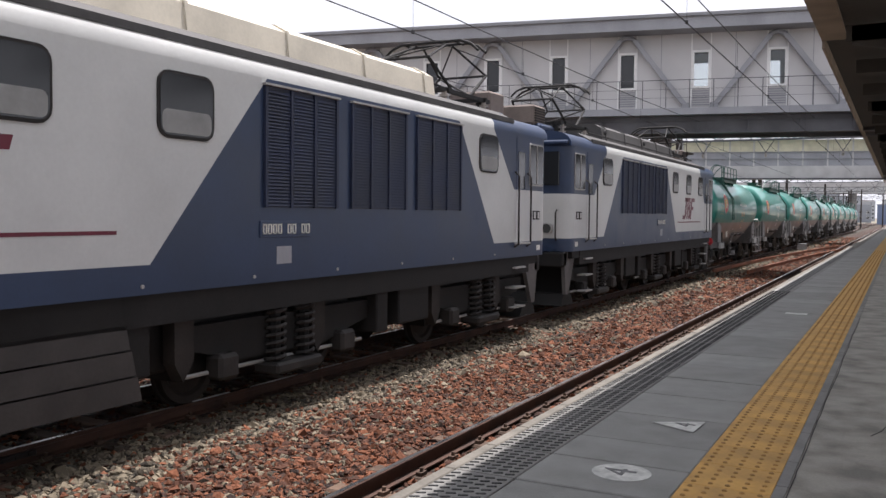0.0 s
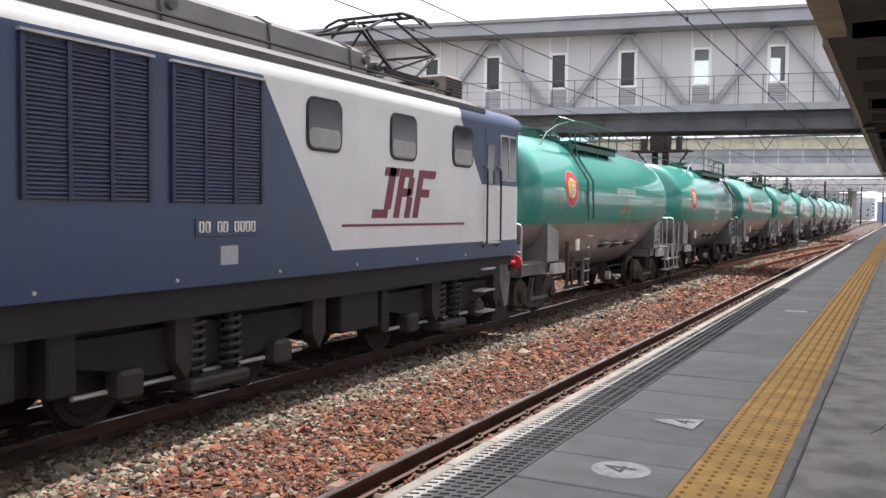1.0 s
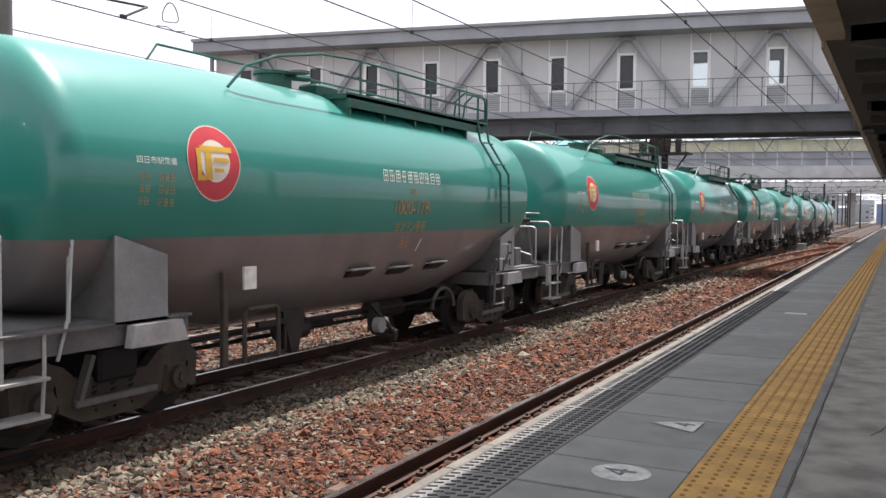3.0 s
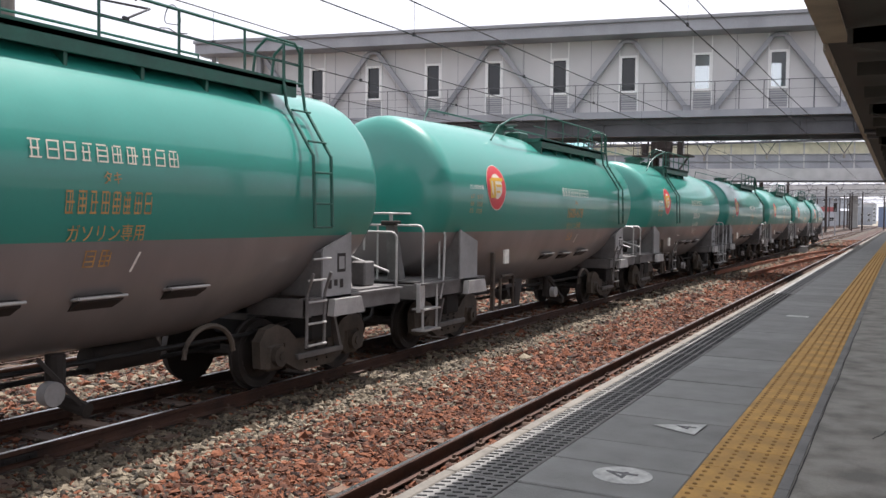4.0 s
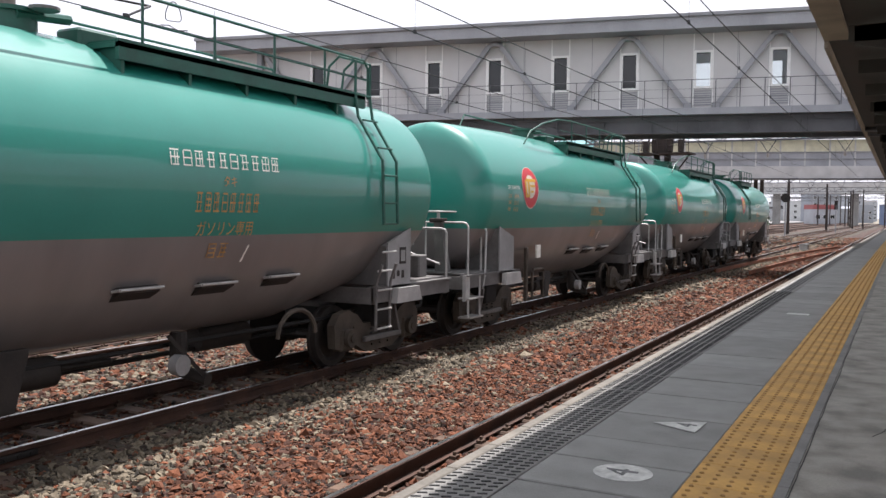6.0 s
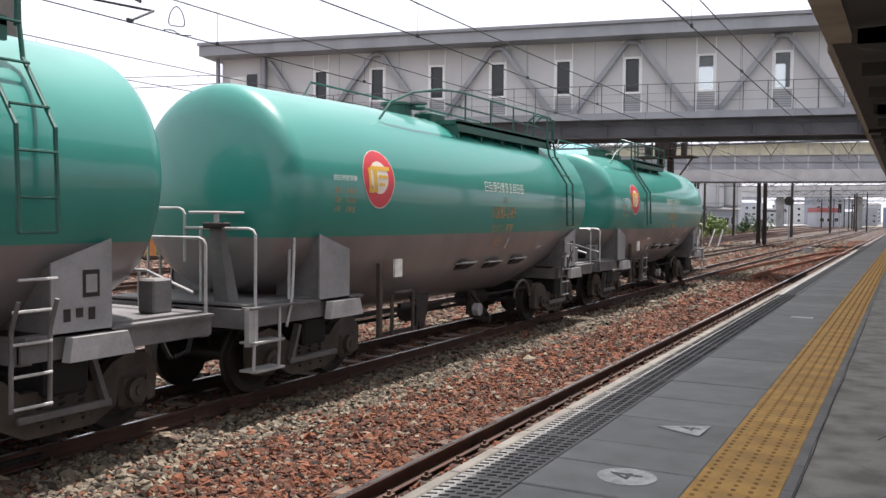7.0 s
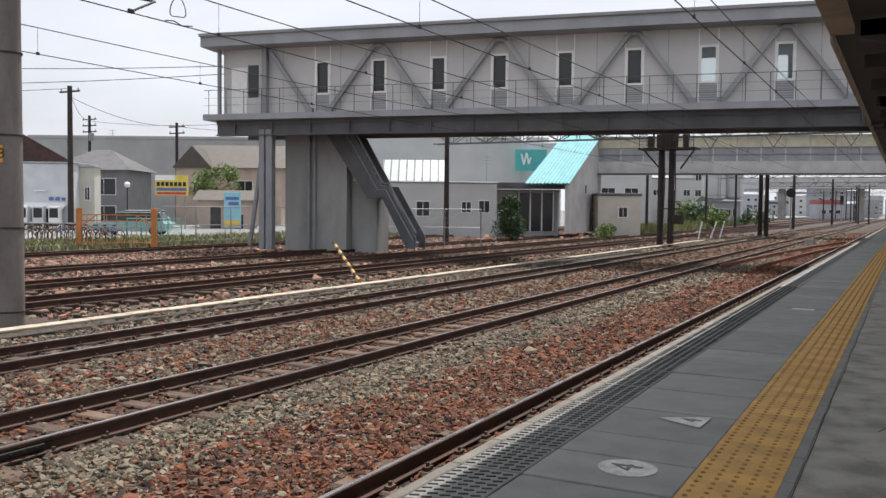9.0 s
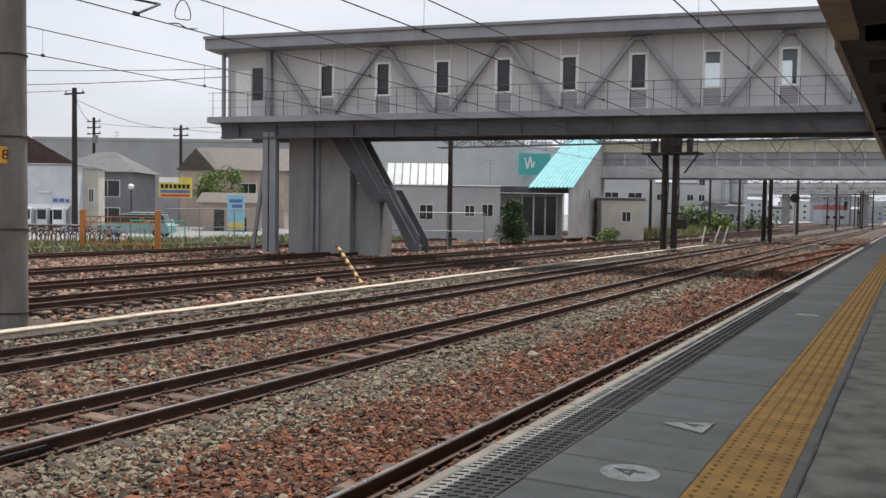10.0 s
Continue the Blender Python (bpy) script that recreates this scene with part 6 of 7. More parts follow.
house(-79.04, 82.45, 40.91, 0.3, 10.45, 30, "long low warehouse with a grey roof", WAREH, WAREH, rise=0.4, name="warehouse")
house(-52.88, 58.97, 4.45, 0.69, 2.81, 3, "small tan shed with a corrugated roof", WALL_B, TILE_B, "side", 0.8, doors=((-0.8, 0.9, 1.9), (1.2, 0.8, 1.2)), name="shed", eave=0.5)
g1 = house(-33.91, 60.11, 11.98, -0.17, 4.16, 12, "grey low hall behind the chain-link fence", WALL_L, TRIM, rise=0.12, windows=((0.2, 1.6, 1.0, 1.1), (3.6, 1.9, 0.7, 0.8), (5.0, 1.9, 0.8, 0.9), (-2.0, 1.9, 0.8, 0.8)), name="hall")
# glazed lean-to roof on the hall
sk = thing("glass_roof", -37.04, 64.56, 0, "slanted glass roof with dark glazing bars", "glass roof", rz=TURN)
part("glazing", Shape().prism([(0, 4.50), (0.1, 4.50), (2.4, 6.36), (2.3, 6.36)], -2.7, 2.7, 0), BLIND, sk, "pale translucent glazing")
part("base", Shape().box(-2.75, 2.75, -0.1, 2.6, 3.0, 4.50 - 0.005), WALL_L, sk)
for i in range(9):
    part("glazing_bar", Shape().bar((-2.7 + 0.675 * i, 0.0, 4.50 + 0.03), (-2.7 + 0.675 * i, 2.3, 6.36 + 0.03), 0.11), GIRD, sk)
house(-48.25, 89.87, 18.85, 4.83, 10.37, 25, "large pale grey store with a flat roof", WALL_L, FRAMEW, rise=0.25, name="store")
house(-38.40, 96.50, 4.97, 5.37, 9.85, 25, "pale grey wing of the large store", WALL_W, FRAMEW, rise=0.2, name="store")
sg = thing("store_sign", -38.29, 93.37, 0, "teal square store sign with a white mark", "sign", rz=TURN)
part("board", Shape().box(-1.8, 1.8, -0.1, 0.1, 6.55, 8.99), SIGNT, sg)
part("mark", Shape().tube([(-1.1, -0.12, 8.99 - 0.5), (-0.8, -0.12, 6.55 + 0.7), (-0.5, -0.12, 8.99 - 0.4), (-0.25, -0.12, 6.55 + 0.8), (0.0, -0.12, 8.99 - 0.9)], 0.09, 6), FRAMEW, sg)
s1 = house(-28.36, 66.49, 6.71, -0.02, 3.67, 8, "station house with a dark flat porch roof", WALL_L, TRIM, rise=0.1, name="station_house", windows=((-2.2, 1.3, 0.8, 1.0),))
part("porch_roof", Shape().box(-3.9, 3.9, -1.6, 0.0, 3.85, 4.35, 0.03), GIRD, s1, "dark porch roof slab")
part("entrance", Shape().box(-0.1, 3.0, -0.06, 0.0, 0.4, 3.5), PANE, s1, "dark glazed entrance")
for i in range(4):
    part("entrance_frame", Shape().box(0.0 + 0.95 * i, 0.12 + 0.95 * i, -0.12, -0.06, 0.4, 3.7), FRAMEW, s1)
house(-21.89, 73.35, 3.62, 0.74, 3.39, 6, "low tan trackside hut", WALL_C, GIRD, rise=0.25, name="hut", windows=((0.3, 1.6, 0.7, 0.8),))
house(-37.87, 129.46, 8.05, 3.91, 8.14, 18, "pale flat-roofed industrial building", WALL_L, TRIM, rise=0.3, windows=((-2.5, 4.5, 2.0, 1.0), (1.0, 4.5, 2.0, 1.0)), name="industrial_building")
house(-34.08, 172.32, 6.48, 0.33, 11.09, 14, "white apartment block in the distance", WALL_L, TRIM, rise=0.3, windows=[(-2.0 + 2 * i, 2 + 3 * j, 1.1, 1.2) for i in range(3) for j in range(3)], name="apartment_block")

for x, y, z, l in ((-44.0, 92.0, 10.6, 2.2), (-41.5, 92.0, 10.6, 1.6), (-39.0, 97.2, 10.0, 2.6)):
    ru = thing("roof_unit", x, y, z, "grey ventilation unit on the store roof", "ventilation unit", rz=TURN, group="store roof units")
    part("casing", Shape().box(-l / 2, l / 2, 0, 1.0, 0, 0.7, 0.04), TRIM2, ru)
    part("base", Shape().box(-l / 2 - 0.1, l / 2 + 0.1, -0.05, 1.05, -0.05, 0.02), CONC, ru)
for x, y, z in ((-46.2, 91.0, 10.6), (-43.2, 91.4, 10.6), (-31.2, 66.5, 4.2), (-69.2, 61.2, 7.2)):
    an = thing("roof_aerial", x, y, z, "thin aerial mast on a roof", "aerial", rz=TURN, group="roof aerials")
    part("mast", Shape().rod((0, 0, -0.2), (0, 0, 2.4), 0.03, 6), GALV, an)
    for q in (1.7, 2.0, 2.3):
        part("element", Shape().rod((-0.35, 0, q), (0.35, 0, q), 0.015, 5), GALV, an)

# billboard, banner, lamp
bb = thing("billboard", -55.96, 55.78, 0, "yellow and blue billboard with rows of lettering", "billboard", rz=TURN)
part("board", Shape().box(-1.4, 1.4, -0.06, 0.06, 3.07, 4.81), SIGNY, bb)
part("header", Shape().box(-1.4, 0.3, -0.075, -0.061, 4.81 - 0.45, 4.81 - 0.02), FRAMEW, bb)
bars = Shape()
for i in range(7):
    bars.box(-1.25 + 0.37 * i, -0.98 + 0.37 * i, -0.078, -0.062, 4.81 - 0.95, 4.81 - 0.6)
part("lettering", bars, CLIP, bb, "dark bars of lettering")
part("stripe", Shape().box(-1.3, 1.3, -0.075, -0.061, 3.07 + 0.38, 3.07 + 0.65), SIGNB, bb)
part("red_lettering", Shape().box(-1.25, 1.25, -0.075, -0.061, 3.07 + 0.08, 3.07 + 0.28), RED, bb)
for x in (-1.1, 1.1):
    part("post", Shape().rod((x, 0.1, 0.2), (x, 0.1, 4.81), 0.06, 8), GALV, bb)
bn = thing("banner_sign", -45.87, 52.00, 0, "light blue upright banner sign by the street", "sign", rz=TURN)
part("face", Shape().box(-0.65, 0.65, -0.05, 0.05, 0.53, 3.26, 0.01), SIGNC, bn)
part("lettering", Shape().box(-0.5, 0.5, -0.06, -0.051, 3.26 - 0.6, 3.26 - 0.35).box(-0.3, 0.5, -0.06, -0.051, 3.26 - 1.0, 3.26 - 0.75), SIGNB, bn)
part("foot_panel", Shape().box(-0.6, 0.6, -0.06, -0.051, 0.53 + 0.1, 0.53 + 0.6), SIGNY, bn)
for x in (-0.55, 0.55):
    part("post", Shape().rod((x, 0.08, 0.2), (x, 0.08, 3.26), 0.04, 6), GALV, bn)
lp = thing("street_lamp", -61.44, 55.92, 0.3, "globe street lamp on a thin dark post", "street lamp")
part("post", Shape().rod((0, 0, 0), (0, 0, 3.5), 0.05, 8), CLIP, lp)
part("globe", Shape().rings([[(0.26 * math.sin(a) * math.cos(b) + 1e-4, 0.26 * math.sin(a) * math.sin(b), 3.72 - 0.26 * math.cos(a)) for b in (2 * math.pi * i / 14 for i in range(14))] for a in (math.pi * j / 8 for j in range(1, 8))]), FRAMEW, lp, "white globe", True)


def utility_pole(x, y, h, r, label, arms=1):
    t = thing("utility_pole", x, y, 0.1, label, "utility pole", group="utility poles")
    part("shaft", Shape().rod((0, 0, -0.75), (0, 0, h), r, 10, r * 0.75), DARKP, t, smooth=True)
    for i in range(arms):
        part("crossarm", Shape().box(-1.1, 1.1, -0.06, 0.06, h - 0.5 - 0.7 * i, h - 0.38 - 0.7 * i), DARKP, t)
        for x_ in (-0.95, 0, 0.95):
            part("insulator", Shape().rod((x_, 0, h - 0.38 - 0.7 * i), (x_, 0, h - 0.18 - 0.7 * i), 0.05, 6), PORC, t)
    return t


utility_pole(-57.91, 47.09, 11.3, 0.24, "thick brown utility pole with a short crossarm")
up = utility_pole(-83.20, 70.29, 12.3, 0.2, "distant utility pole crowded with insulators", 3)
part("transformer", Shape().rod((0.3, 0, 9.4), (0.3, 0, 10.3), 0.3, 10), TRIM, up)
utility_pole(-71.44, 72.01, 11.2, 0.2, "distant utility pole with crossarms", 2)
utility_pole(-27.0, 51.34, 7.4, 0.2, "dark pole beside the grey hall", 0)
for a, b, z0, z1, sag in (((-58.0, 47.1), (-83.2, 70.3), 11.0, 12.0, 0.8), ((-58.0, 47.1), (-71.4, 72.0), 10.6, 11.0, 0.7), ((-83.2, 70.3), (-40.0, 62.0), 11.8, 10.6, 1.0), ((-71.4, 72.0), (-30.0, 58.0), 10.9, 9.5, 1.0),
                          ((-90, 30), (-58.0, 47.1), 11.4, 11.2, 0.6), ((-90, 32), (-30.6, 40.0), 12.6, 9.9, 1.0), ((-90, 28), (-30.6, 40.0), 14.2, 10.2, 1.0)):
    w = thing("power_line", 0, 0, 0, "thin dark power line sagging between poles", "power line", group="power lines")
    part("wire", Shape().wire([(a[0] + (b[0] - a[0]) * i / 12, a[1] + (b[1] - a[1]) * i / 12, z0 + (z1 - z0) * i / 12 - 4 * sag * (i / 12) * (1 - i / 12)) for i in range(13)], 0.022, 5), WIRE, w)


# fences along the yard
def fence_line(name, x, y, rz, length, h, step, label, material, rails, post_r=0.03, mesh_step=0.0):
    t = thing(name, x, y, 0.15, label, "fence", rz=rz)
    n = int(length / step)
    for i in range(n + 1):
        part("post", Shape().rod((i * step, 0, 0), (i * step, 0, h), post_r, 6), material, t)
    for z in rails:
        part("rail", Shape().rod((0, 0, z), (n * step, 0, z), post_r * 0.7, 6), material, t)
    if mesh_step:
        s = Shape()
        m = int(length / mesh_step)
        for i in range(m):
            for d in (0, 1):
                a, b = (i, i + h / mesh_step) if d else (i + h / mesh_step, i)
                s.bar((min(a * mesh_step, length), 0, 0.05), (min(b * mesh_step, length), 0, h), 0.006)
        tagged(part("chain_link", s, material, t), kind="stuff")
    return t


fence_line("chain_link_fence", -36.3, 35.4, 24, 18.5, 2.0, 1.95, "grey chain-link fence along the edge of the yard", GALV, (1.98, 1.0), 0.035, 0.22)
fence_line("mesh_fence", -43.4, 39.5, 28, 3.4, 1.25, 0.85, "green mesh fence panel by the street", GRNF, (1.2, 0.65, 0.15), 0.04, 0.2)
gt = thing("yard_gate", -34.57, 30.79, 0.05, "orange steel yard gate with braced panels", "gate", rz=TURN)
for x in (-1.85, 1.85):
    part("post", Shape().box(x - 0.13, x + 0.13, -0.1, 0.1, 0, 1.98, 0.02), ORANGE, gt)
for z in (0.28, 1.06, 1.34, 1.64):
    part("rail", Shape().bar((-1.75, 0, z), (1.75, 0, z), 0.05), HANDR if z == 1.06 else ORANGE, gt)
for i in range(15):
    part("bar", Shape().bar((-1.7 + 0.243 * i, 0, 0.12), (-1.7 + 0.243 * i, 0, 1.64 if i % 2 else 1.06), 0.03), ORANGE if i % 3 else BROWNF, gt)
part("brace", Shape().bar((-1.75, 0, 1.1), (-1.0, 0, 1.62), 0.045), ORANGE, gt)
part("brace", Shape().bar((1.75, 0, 1.1), (1.0, 0, 1.62), 0.045), ORANGE, gt)
bf = fence_line("steel_fence", -39.13, 28.35, TURN, 3.2, 1.08, 0.2, "rusty brown steel picket fence", BROWNF, (1.06, 0.3), 0.028)
part("top_rail", Shape().bar((0, -0.03, 1.1), (3.2, -0.03, 1.1), 0.05), HANDR, bf, "pale worn top rail")


def car(x, y, z, rz, label, paint, length=4.0):
    t = thing("parked_car", x, y, z, label, "car", rz=rz, group="parked cars")
    L = length
    body = Shape().prism([(0, 0.35), (0.05, 0.75), (0.9, 0.92), (L - 0.15, 0.95), (L, 0.7), (L, 0.35), (L - 0.4, 0.25), (0.4, 0.25)], -0.8, 0.8, 1)
    part("body", body, paint, t)
    part("cabin", Shape().add([(0.8, -0.76, 0.93), (L - 0.2, -0.76, 0.95), (L - 0.45, -0.62, 1.46), (1.5, -0.62, 1.46), (0.8, 0.76, 0.93), (L - 0.2, 0.76, 0.95), (L - 0.45, 0.62, 1.46), (1.5, 0.62, 1.46)],
                              [(0, 1, 2, 3), (4, 5, 6, 7), (0, 4, 7, 3), (1, 5, 6, 2), (3, 2, 6, 7)]), PANE, t, "dark glazed cabin")
    part("roof", Shape().box(1.5, L - 0.45, -0.63, 0.63, 1.46, 1.51, 0.015), paint, t)
    for a in (0.75, L - 0.75):
        for s in (-1, 1):
            w = part("wheel", Shape().rod((a, s * 0.62, 0.3), (a, s * 0.82, 0.3), 0.3, 16), CLIP, t, smooth=True)
            part("hub", Shape().rod((a, s * 0.82, 0.3), (a, s * 0.83, 0.3), 0.17, 12), GALV, w)
    return t


car(-55.8, 49.0, 0.3, 25, "white and red car parked behind the gate", mat("white car paint", (0.6, 0.58, 0.56), 0.3, 0, 0.05, 2, 20, 0))
car(-63.04, 56.91, 0.25, 30, "silver car parked by the houses", mat("silver car paint", (0.45, 0.48, 0.52), 0.3, 0.3, 0.05, 2, 20, 0))
car(-47.18, 40.47, 0.23, 27, "pale teal estate car parked behind the gate", mat("teal car paint", (0.22, 0.36, 0.36), 0.35, 0, 0.05, 2, 20, 0), 4.7)
car(-45.0, 58.5, 0.3, 20, "white van beyond the columns", mat("white van paint", (0.62, 0.62, 0.62), 0.3, 0, 0.05, 2, 20, 0))
for i in range(10):
    b = thing("bicycle", -41.20 + 0.448 * i, 30.64 + 0.240 * i, 0.22, "parked city bicycle in the rack row", "bicycle", rz=TURN + 70, group="parked bicycles")
    for y in (-0.5, 0.5):
        part("wheel", Shape().wire([(0, y + 0.32 * math.cos(a), 0.33 + 0.32 * math.sin(a)) for a in (2 * math.pi * j / 14 for j in range(15))], 0.025, 5), CLIP, b)
    part("bike_frame", Shape().tube([(0, -0.5, 0.33), (0, -0.15, 0.75), (0, 0.35, 0.8), (0, 0.5, 0.33)], 0.022, 5).tube([(0, 0.35, 0.8), (0, 0.0, 0.3), (0, -0.15, 0.75)], 0.022, 5), (GALV, CLIP, BROWNF, GALV, SIGNB)[i % 5], b)
    part("saddle", Shape().box(-0.07, 0.07, -0.3, -0.05, 0.86, 0.92, 0.02), CLIP, b)
    part("handlebar", Shape().tube([(-0.28, 0.25, 0.98), (0, 0.38, 1.0), (0.28, 0.25, 0.98)], 0.018, 5), GALV, b)


# plants
def leaf_cloud(blobs, count, size, seed):
    rng = np.random.default_rng(seed)
    s = Shape()
    for i in range(count):
        c = blobs[rng.integers(len(blobs))]
        d = rng.normal(size=3)
        d /= np.linalg.norm(d)
        p = np.array(c[:3]) + d * c[3] * rng.uniform(0.55, 1.08)
        a, b = rng.normal(size=3), rng.normal(size=3)
        a = a / np.linalg.norm(a) * size * rng.uniform(0.6, 1.4)
        b = b / np.linalg.norm(b) * size * rng.uniform(0.4, 0.9)
        s.add([p - a, p + b, p + a, p - b], [(0, 1, 2, 3)])
    return s


tree = thing("street_tree", -58.35, 63.69, 0.25, "light green street tree with a loose crown", "tree")
tk = Shape().rod((0, 0, 0), (0, 0, 1.6), 0.16, 10, 0.11)
for a in range(6):
    tk.rod((0, 0, 1.3 + 0.1 * a), (1.5 * math.cos(a * 1.1), 1.2 * math.sin(a * 1.1), 3.6 + 0.3 * (a % 3)), 0.06, 6, 0.02)
part("trunk", tk, BARK, tree)
part("crown", leaf_cloud([(random.uniform(-2.6, 2.6), random.uniform(-1.2, 1.2), random.uniform(2.6, 5.2), random.uniform(0.5, 1.0)) for i in range(20)], 4200, 0.12, 3), LEAF, tree)
bu = thing("evergreen_shrub", -24.77, 56.61, 0.2, "dense dark green conical shrub", "shrub")
part("stem", Shape().rod((0, 0, 0), (0, 0, 2.5), 0.09, 8, 0.04), BARK, bu)
part("foliage", leaf_cloud([(random.uniform(-1.0, 1.0) * (1 - z / 4.0), random.uniform(-1.0, 1.0) * (1 - z / 4.0), z, 0.80 - 0.15 * z) for z in [0.45 + 0.085 * i for i in range(26)]], 9000, 0.085, 4), LEAFD, bu)
gs = Shape()
rg = np.random.default_rng(5)
def tuft(x, y, z, h):
    a = rg.uniform(0, 6.28)
    dx, dy = 0.05 * math.cos(a), 0.05 * math.sin(a)
    lx, ly = rg.normal(0, 0.12), rg.normal(0, 0.12)
    gs.add([(x - dx, y - dy, z), (x + dx, y + dy, z), (x + lx * h * 3, y + ly * h * 3, z + h)], [(0, 1, 2)])
for i in range(9000):
    u = rg.uniform(0, 1)
    if u < 0.55:
        x, y = -36.2 - rg.uniform(0, 3.0), rg.uniform(20, 60)
        h = rg.uniform(0.1, 0.42)
    else:
        x, y = rg.uniform(-36.5, -33.4), rg.uniform(18, 75)
        h = rg.uniform(0.08, 0.3)
    tuft(x, y, 0.1 if x > -36 else 0.2, h)
for i in range(5000):
    y = rg.uniform(75, 190)
    tuft(-21 - 0.05 * (y - 75) - abs(rg.normal(0, 3.0)), y, -0.1, rg.uniform(0.3, 1.3))
gm = gs.mesh("grass_verge", GRASS)
tagged(new("grass_verge", gm), "dry green grass along the fence and sidings", "grass", kind="stuff")
for i, (x, y, s) in enumerate(((-20.5, 64.0, 0.9), (-22.5, 72, 0.8), (-23.0, 120, 2.2), (-26.0, 128, 2.6), (-30.0, 140, 3.0), (-22.0, 150, 2.4))):
    b = thing("trackside_bush", x, y, 0.0, "rough green bush by the tracks", "bush", group="trackside bushes")
    part("stems", Shape().rod((0, 0, -0.1), (0.1 * s, 0, 0.7 * s), 0.04 * s, 6).rod((0, 0, -0.1), (-0.2 * s, 0.1, 0.6 * s), 0.03 * s, 6), BARK, b)
    part("foliage", leaf_cloud([(random.uniform(-0.8, 0.8) * s, random.uniform(-0.6, 0.6) * s, random.uniform(0.3, 0.9) * s, random.uniform(0.3, 0.5) * s) for j in range(8)], 900, 0.09 * s, 20 + i), LEAFD if i % 2 else LEAF, b)

# striped marker pole lying beside the sidings and white stakes
mk = thing("striped_barrier_pole", -14.7, 22.3, -0.1, "leaning barrier pole with yellow and black bands", "barrier pole")
for i in range(12):
    a, b = i / 12, (i + 1) / 12
    part("band", Shape().rod((-2.2 * a, 1.8 * a, 0.05 + 1.05 * a), (-2.2 * b, 1.8 * b, 0.05 + 1.05 * b), 0.055, 8), CLIP if i % 2 else YELLOW, mk)
for x, y, l in ((-15.6, 75, 0.3), (-15.0, 77, 0.5), (-14.6, 79, 0.4)):
    k_ = thing("white_stake", x, y, -0.2, "leaning white marker stake", "marker stake", group="marker stakes")
    part("stake", Shape().bar((0, 0, 0), (l, 0, 1.5), 0.1), FRAMEW, k_)

# signals and far town
for x, y, h, r in ((-12.55, 112, 4.15, 0), (-9.4, 150, 4.2, 0), (-0.9, 160, 6.0, 0)):
    s_ = thing("railway_signal", x, y, -0.2, "black railway signal head on a grey post", "railway signal", group="railway signals")
    part("post", Shape().rod((0, 0, 0), (0, 0, h), 0.09, 8), TRIM, s_)
    part("backplate", Shape().prism([(0.55 * math.cos(a), h + 0.5 + 0.55 * math.sin(a)) for a in (2 * math.pi * i / 18 for i in range(18))] if x < -12 else [(-0.25, h - 0.6), (0.25, h - 0.6), (0.25, h + 0.8), (-0.25, h + 0.8)], -0.08, 0.08, 1), CLIP, s_)
    part("lens", Shape().rod((0, -0.08, h + 0.4), (0, -0.2, h + 0.4), 0.11, 10), PANE, s_)
ov = thing("road_overpass", -70, 285, 0, "pale concrete road overpass far down the line", "overpass", kind="structure")
part("deck", Shape().box(0, 160, 0, 9, 9.3, 11.4), WALL_L, ov)
part("parapet", Shape().box(0, 160, -0.3, 0, 11.2, 12.6), PALE, ov)
for i in range(7):
    part("pier", Shape().box(12 + 22 * i, 14 + 22 * i, 3, 6, -0.5, 9.3), CONC, ov)
rs = random.Random(11)
# bluish greys with the haze of distance mixed into the wall colour
HAZE = mat("far facade in pale haze", (0.40, 0.42, 0.45), 0.8, 0, 0.1, 0.3, 5, 0)
HAZE2 = mat("far facade in grey haze", (0.28, 0.30, 0.33), 0.8, 0, 0.1, 0.3, 5, 0)
for i in range(44):
    x, y = rs.uniform(-120, 80), rs.uniform(430, 900)
    if -16 < x < 12 and y < 600:
        x += 40
    w_, hgt = rs.uniform(8, 18), rs.uniform(6, 15)
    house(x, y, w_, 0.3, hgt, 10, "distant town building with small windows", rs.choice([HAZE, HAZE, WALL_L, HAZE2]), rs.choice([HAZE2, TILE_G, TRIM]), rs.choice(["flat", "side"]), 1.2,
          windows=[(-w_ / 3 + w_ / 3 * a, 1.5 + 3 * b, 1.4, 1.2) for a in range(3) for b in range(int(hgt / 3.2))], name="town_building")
house(-33.6, 140.8, 7.2, 0.3, 7.2, 12, "pale rendered works building beyond the sidings", WALL_L, TRIM, rise=0.25, windows=[(-2.4 + 2.4 * i, 4.6, 1.0, 0.9) for i in range(3)], name="works_building")
house(-27.8, 155.2, 5.0, 0.3, 4.0, 8, "low grey shed beyond the sidings", HAZE2, TILE_G, "side", 0.9, windows=[(-1.7 + 1.1 * i, 1.4, 0.7, 1.2) for i in range(4)], name="trackside_shed")
rd = house(-24.0, 330, 8, 0.3, 5.0, 8, "distant pale building with a red roof band", HAZE, mat("faded red roofing", (0.33, 0.10, 0.10), 0.7, 0, 0.15, 1, 10, 0), rise=1.6, name="town_building", windows=[(-2.5 + 2.5 * i, 1.8, 1.4, 1.2) for i in range(3)])
bl = house(-1.5, 330, 5, 0.3, 6.5, 8, "distant blue clad building", mat("blue cladding", (0.16, 0.22, 0.34), 0.6, 0, 0.1, 0.5, 10, 0), TRIM, rise=0.3, name="town_building")
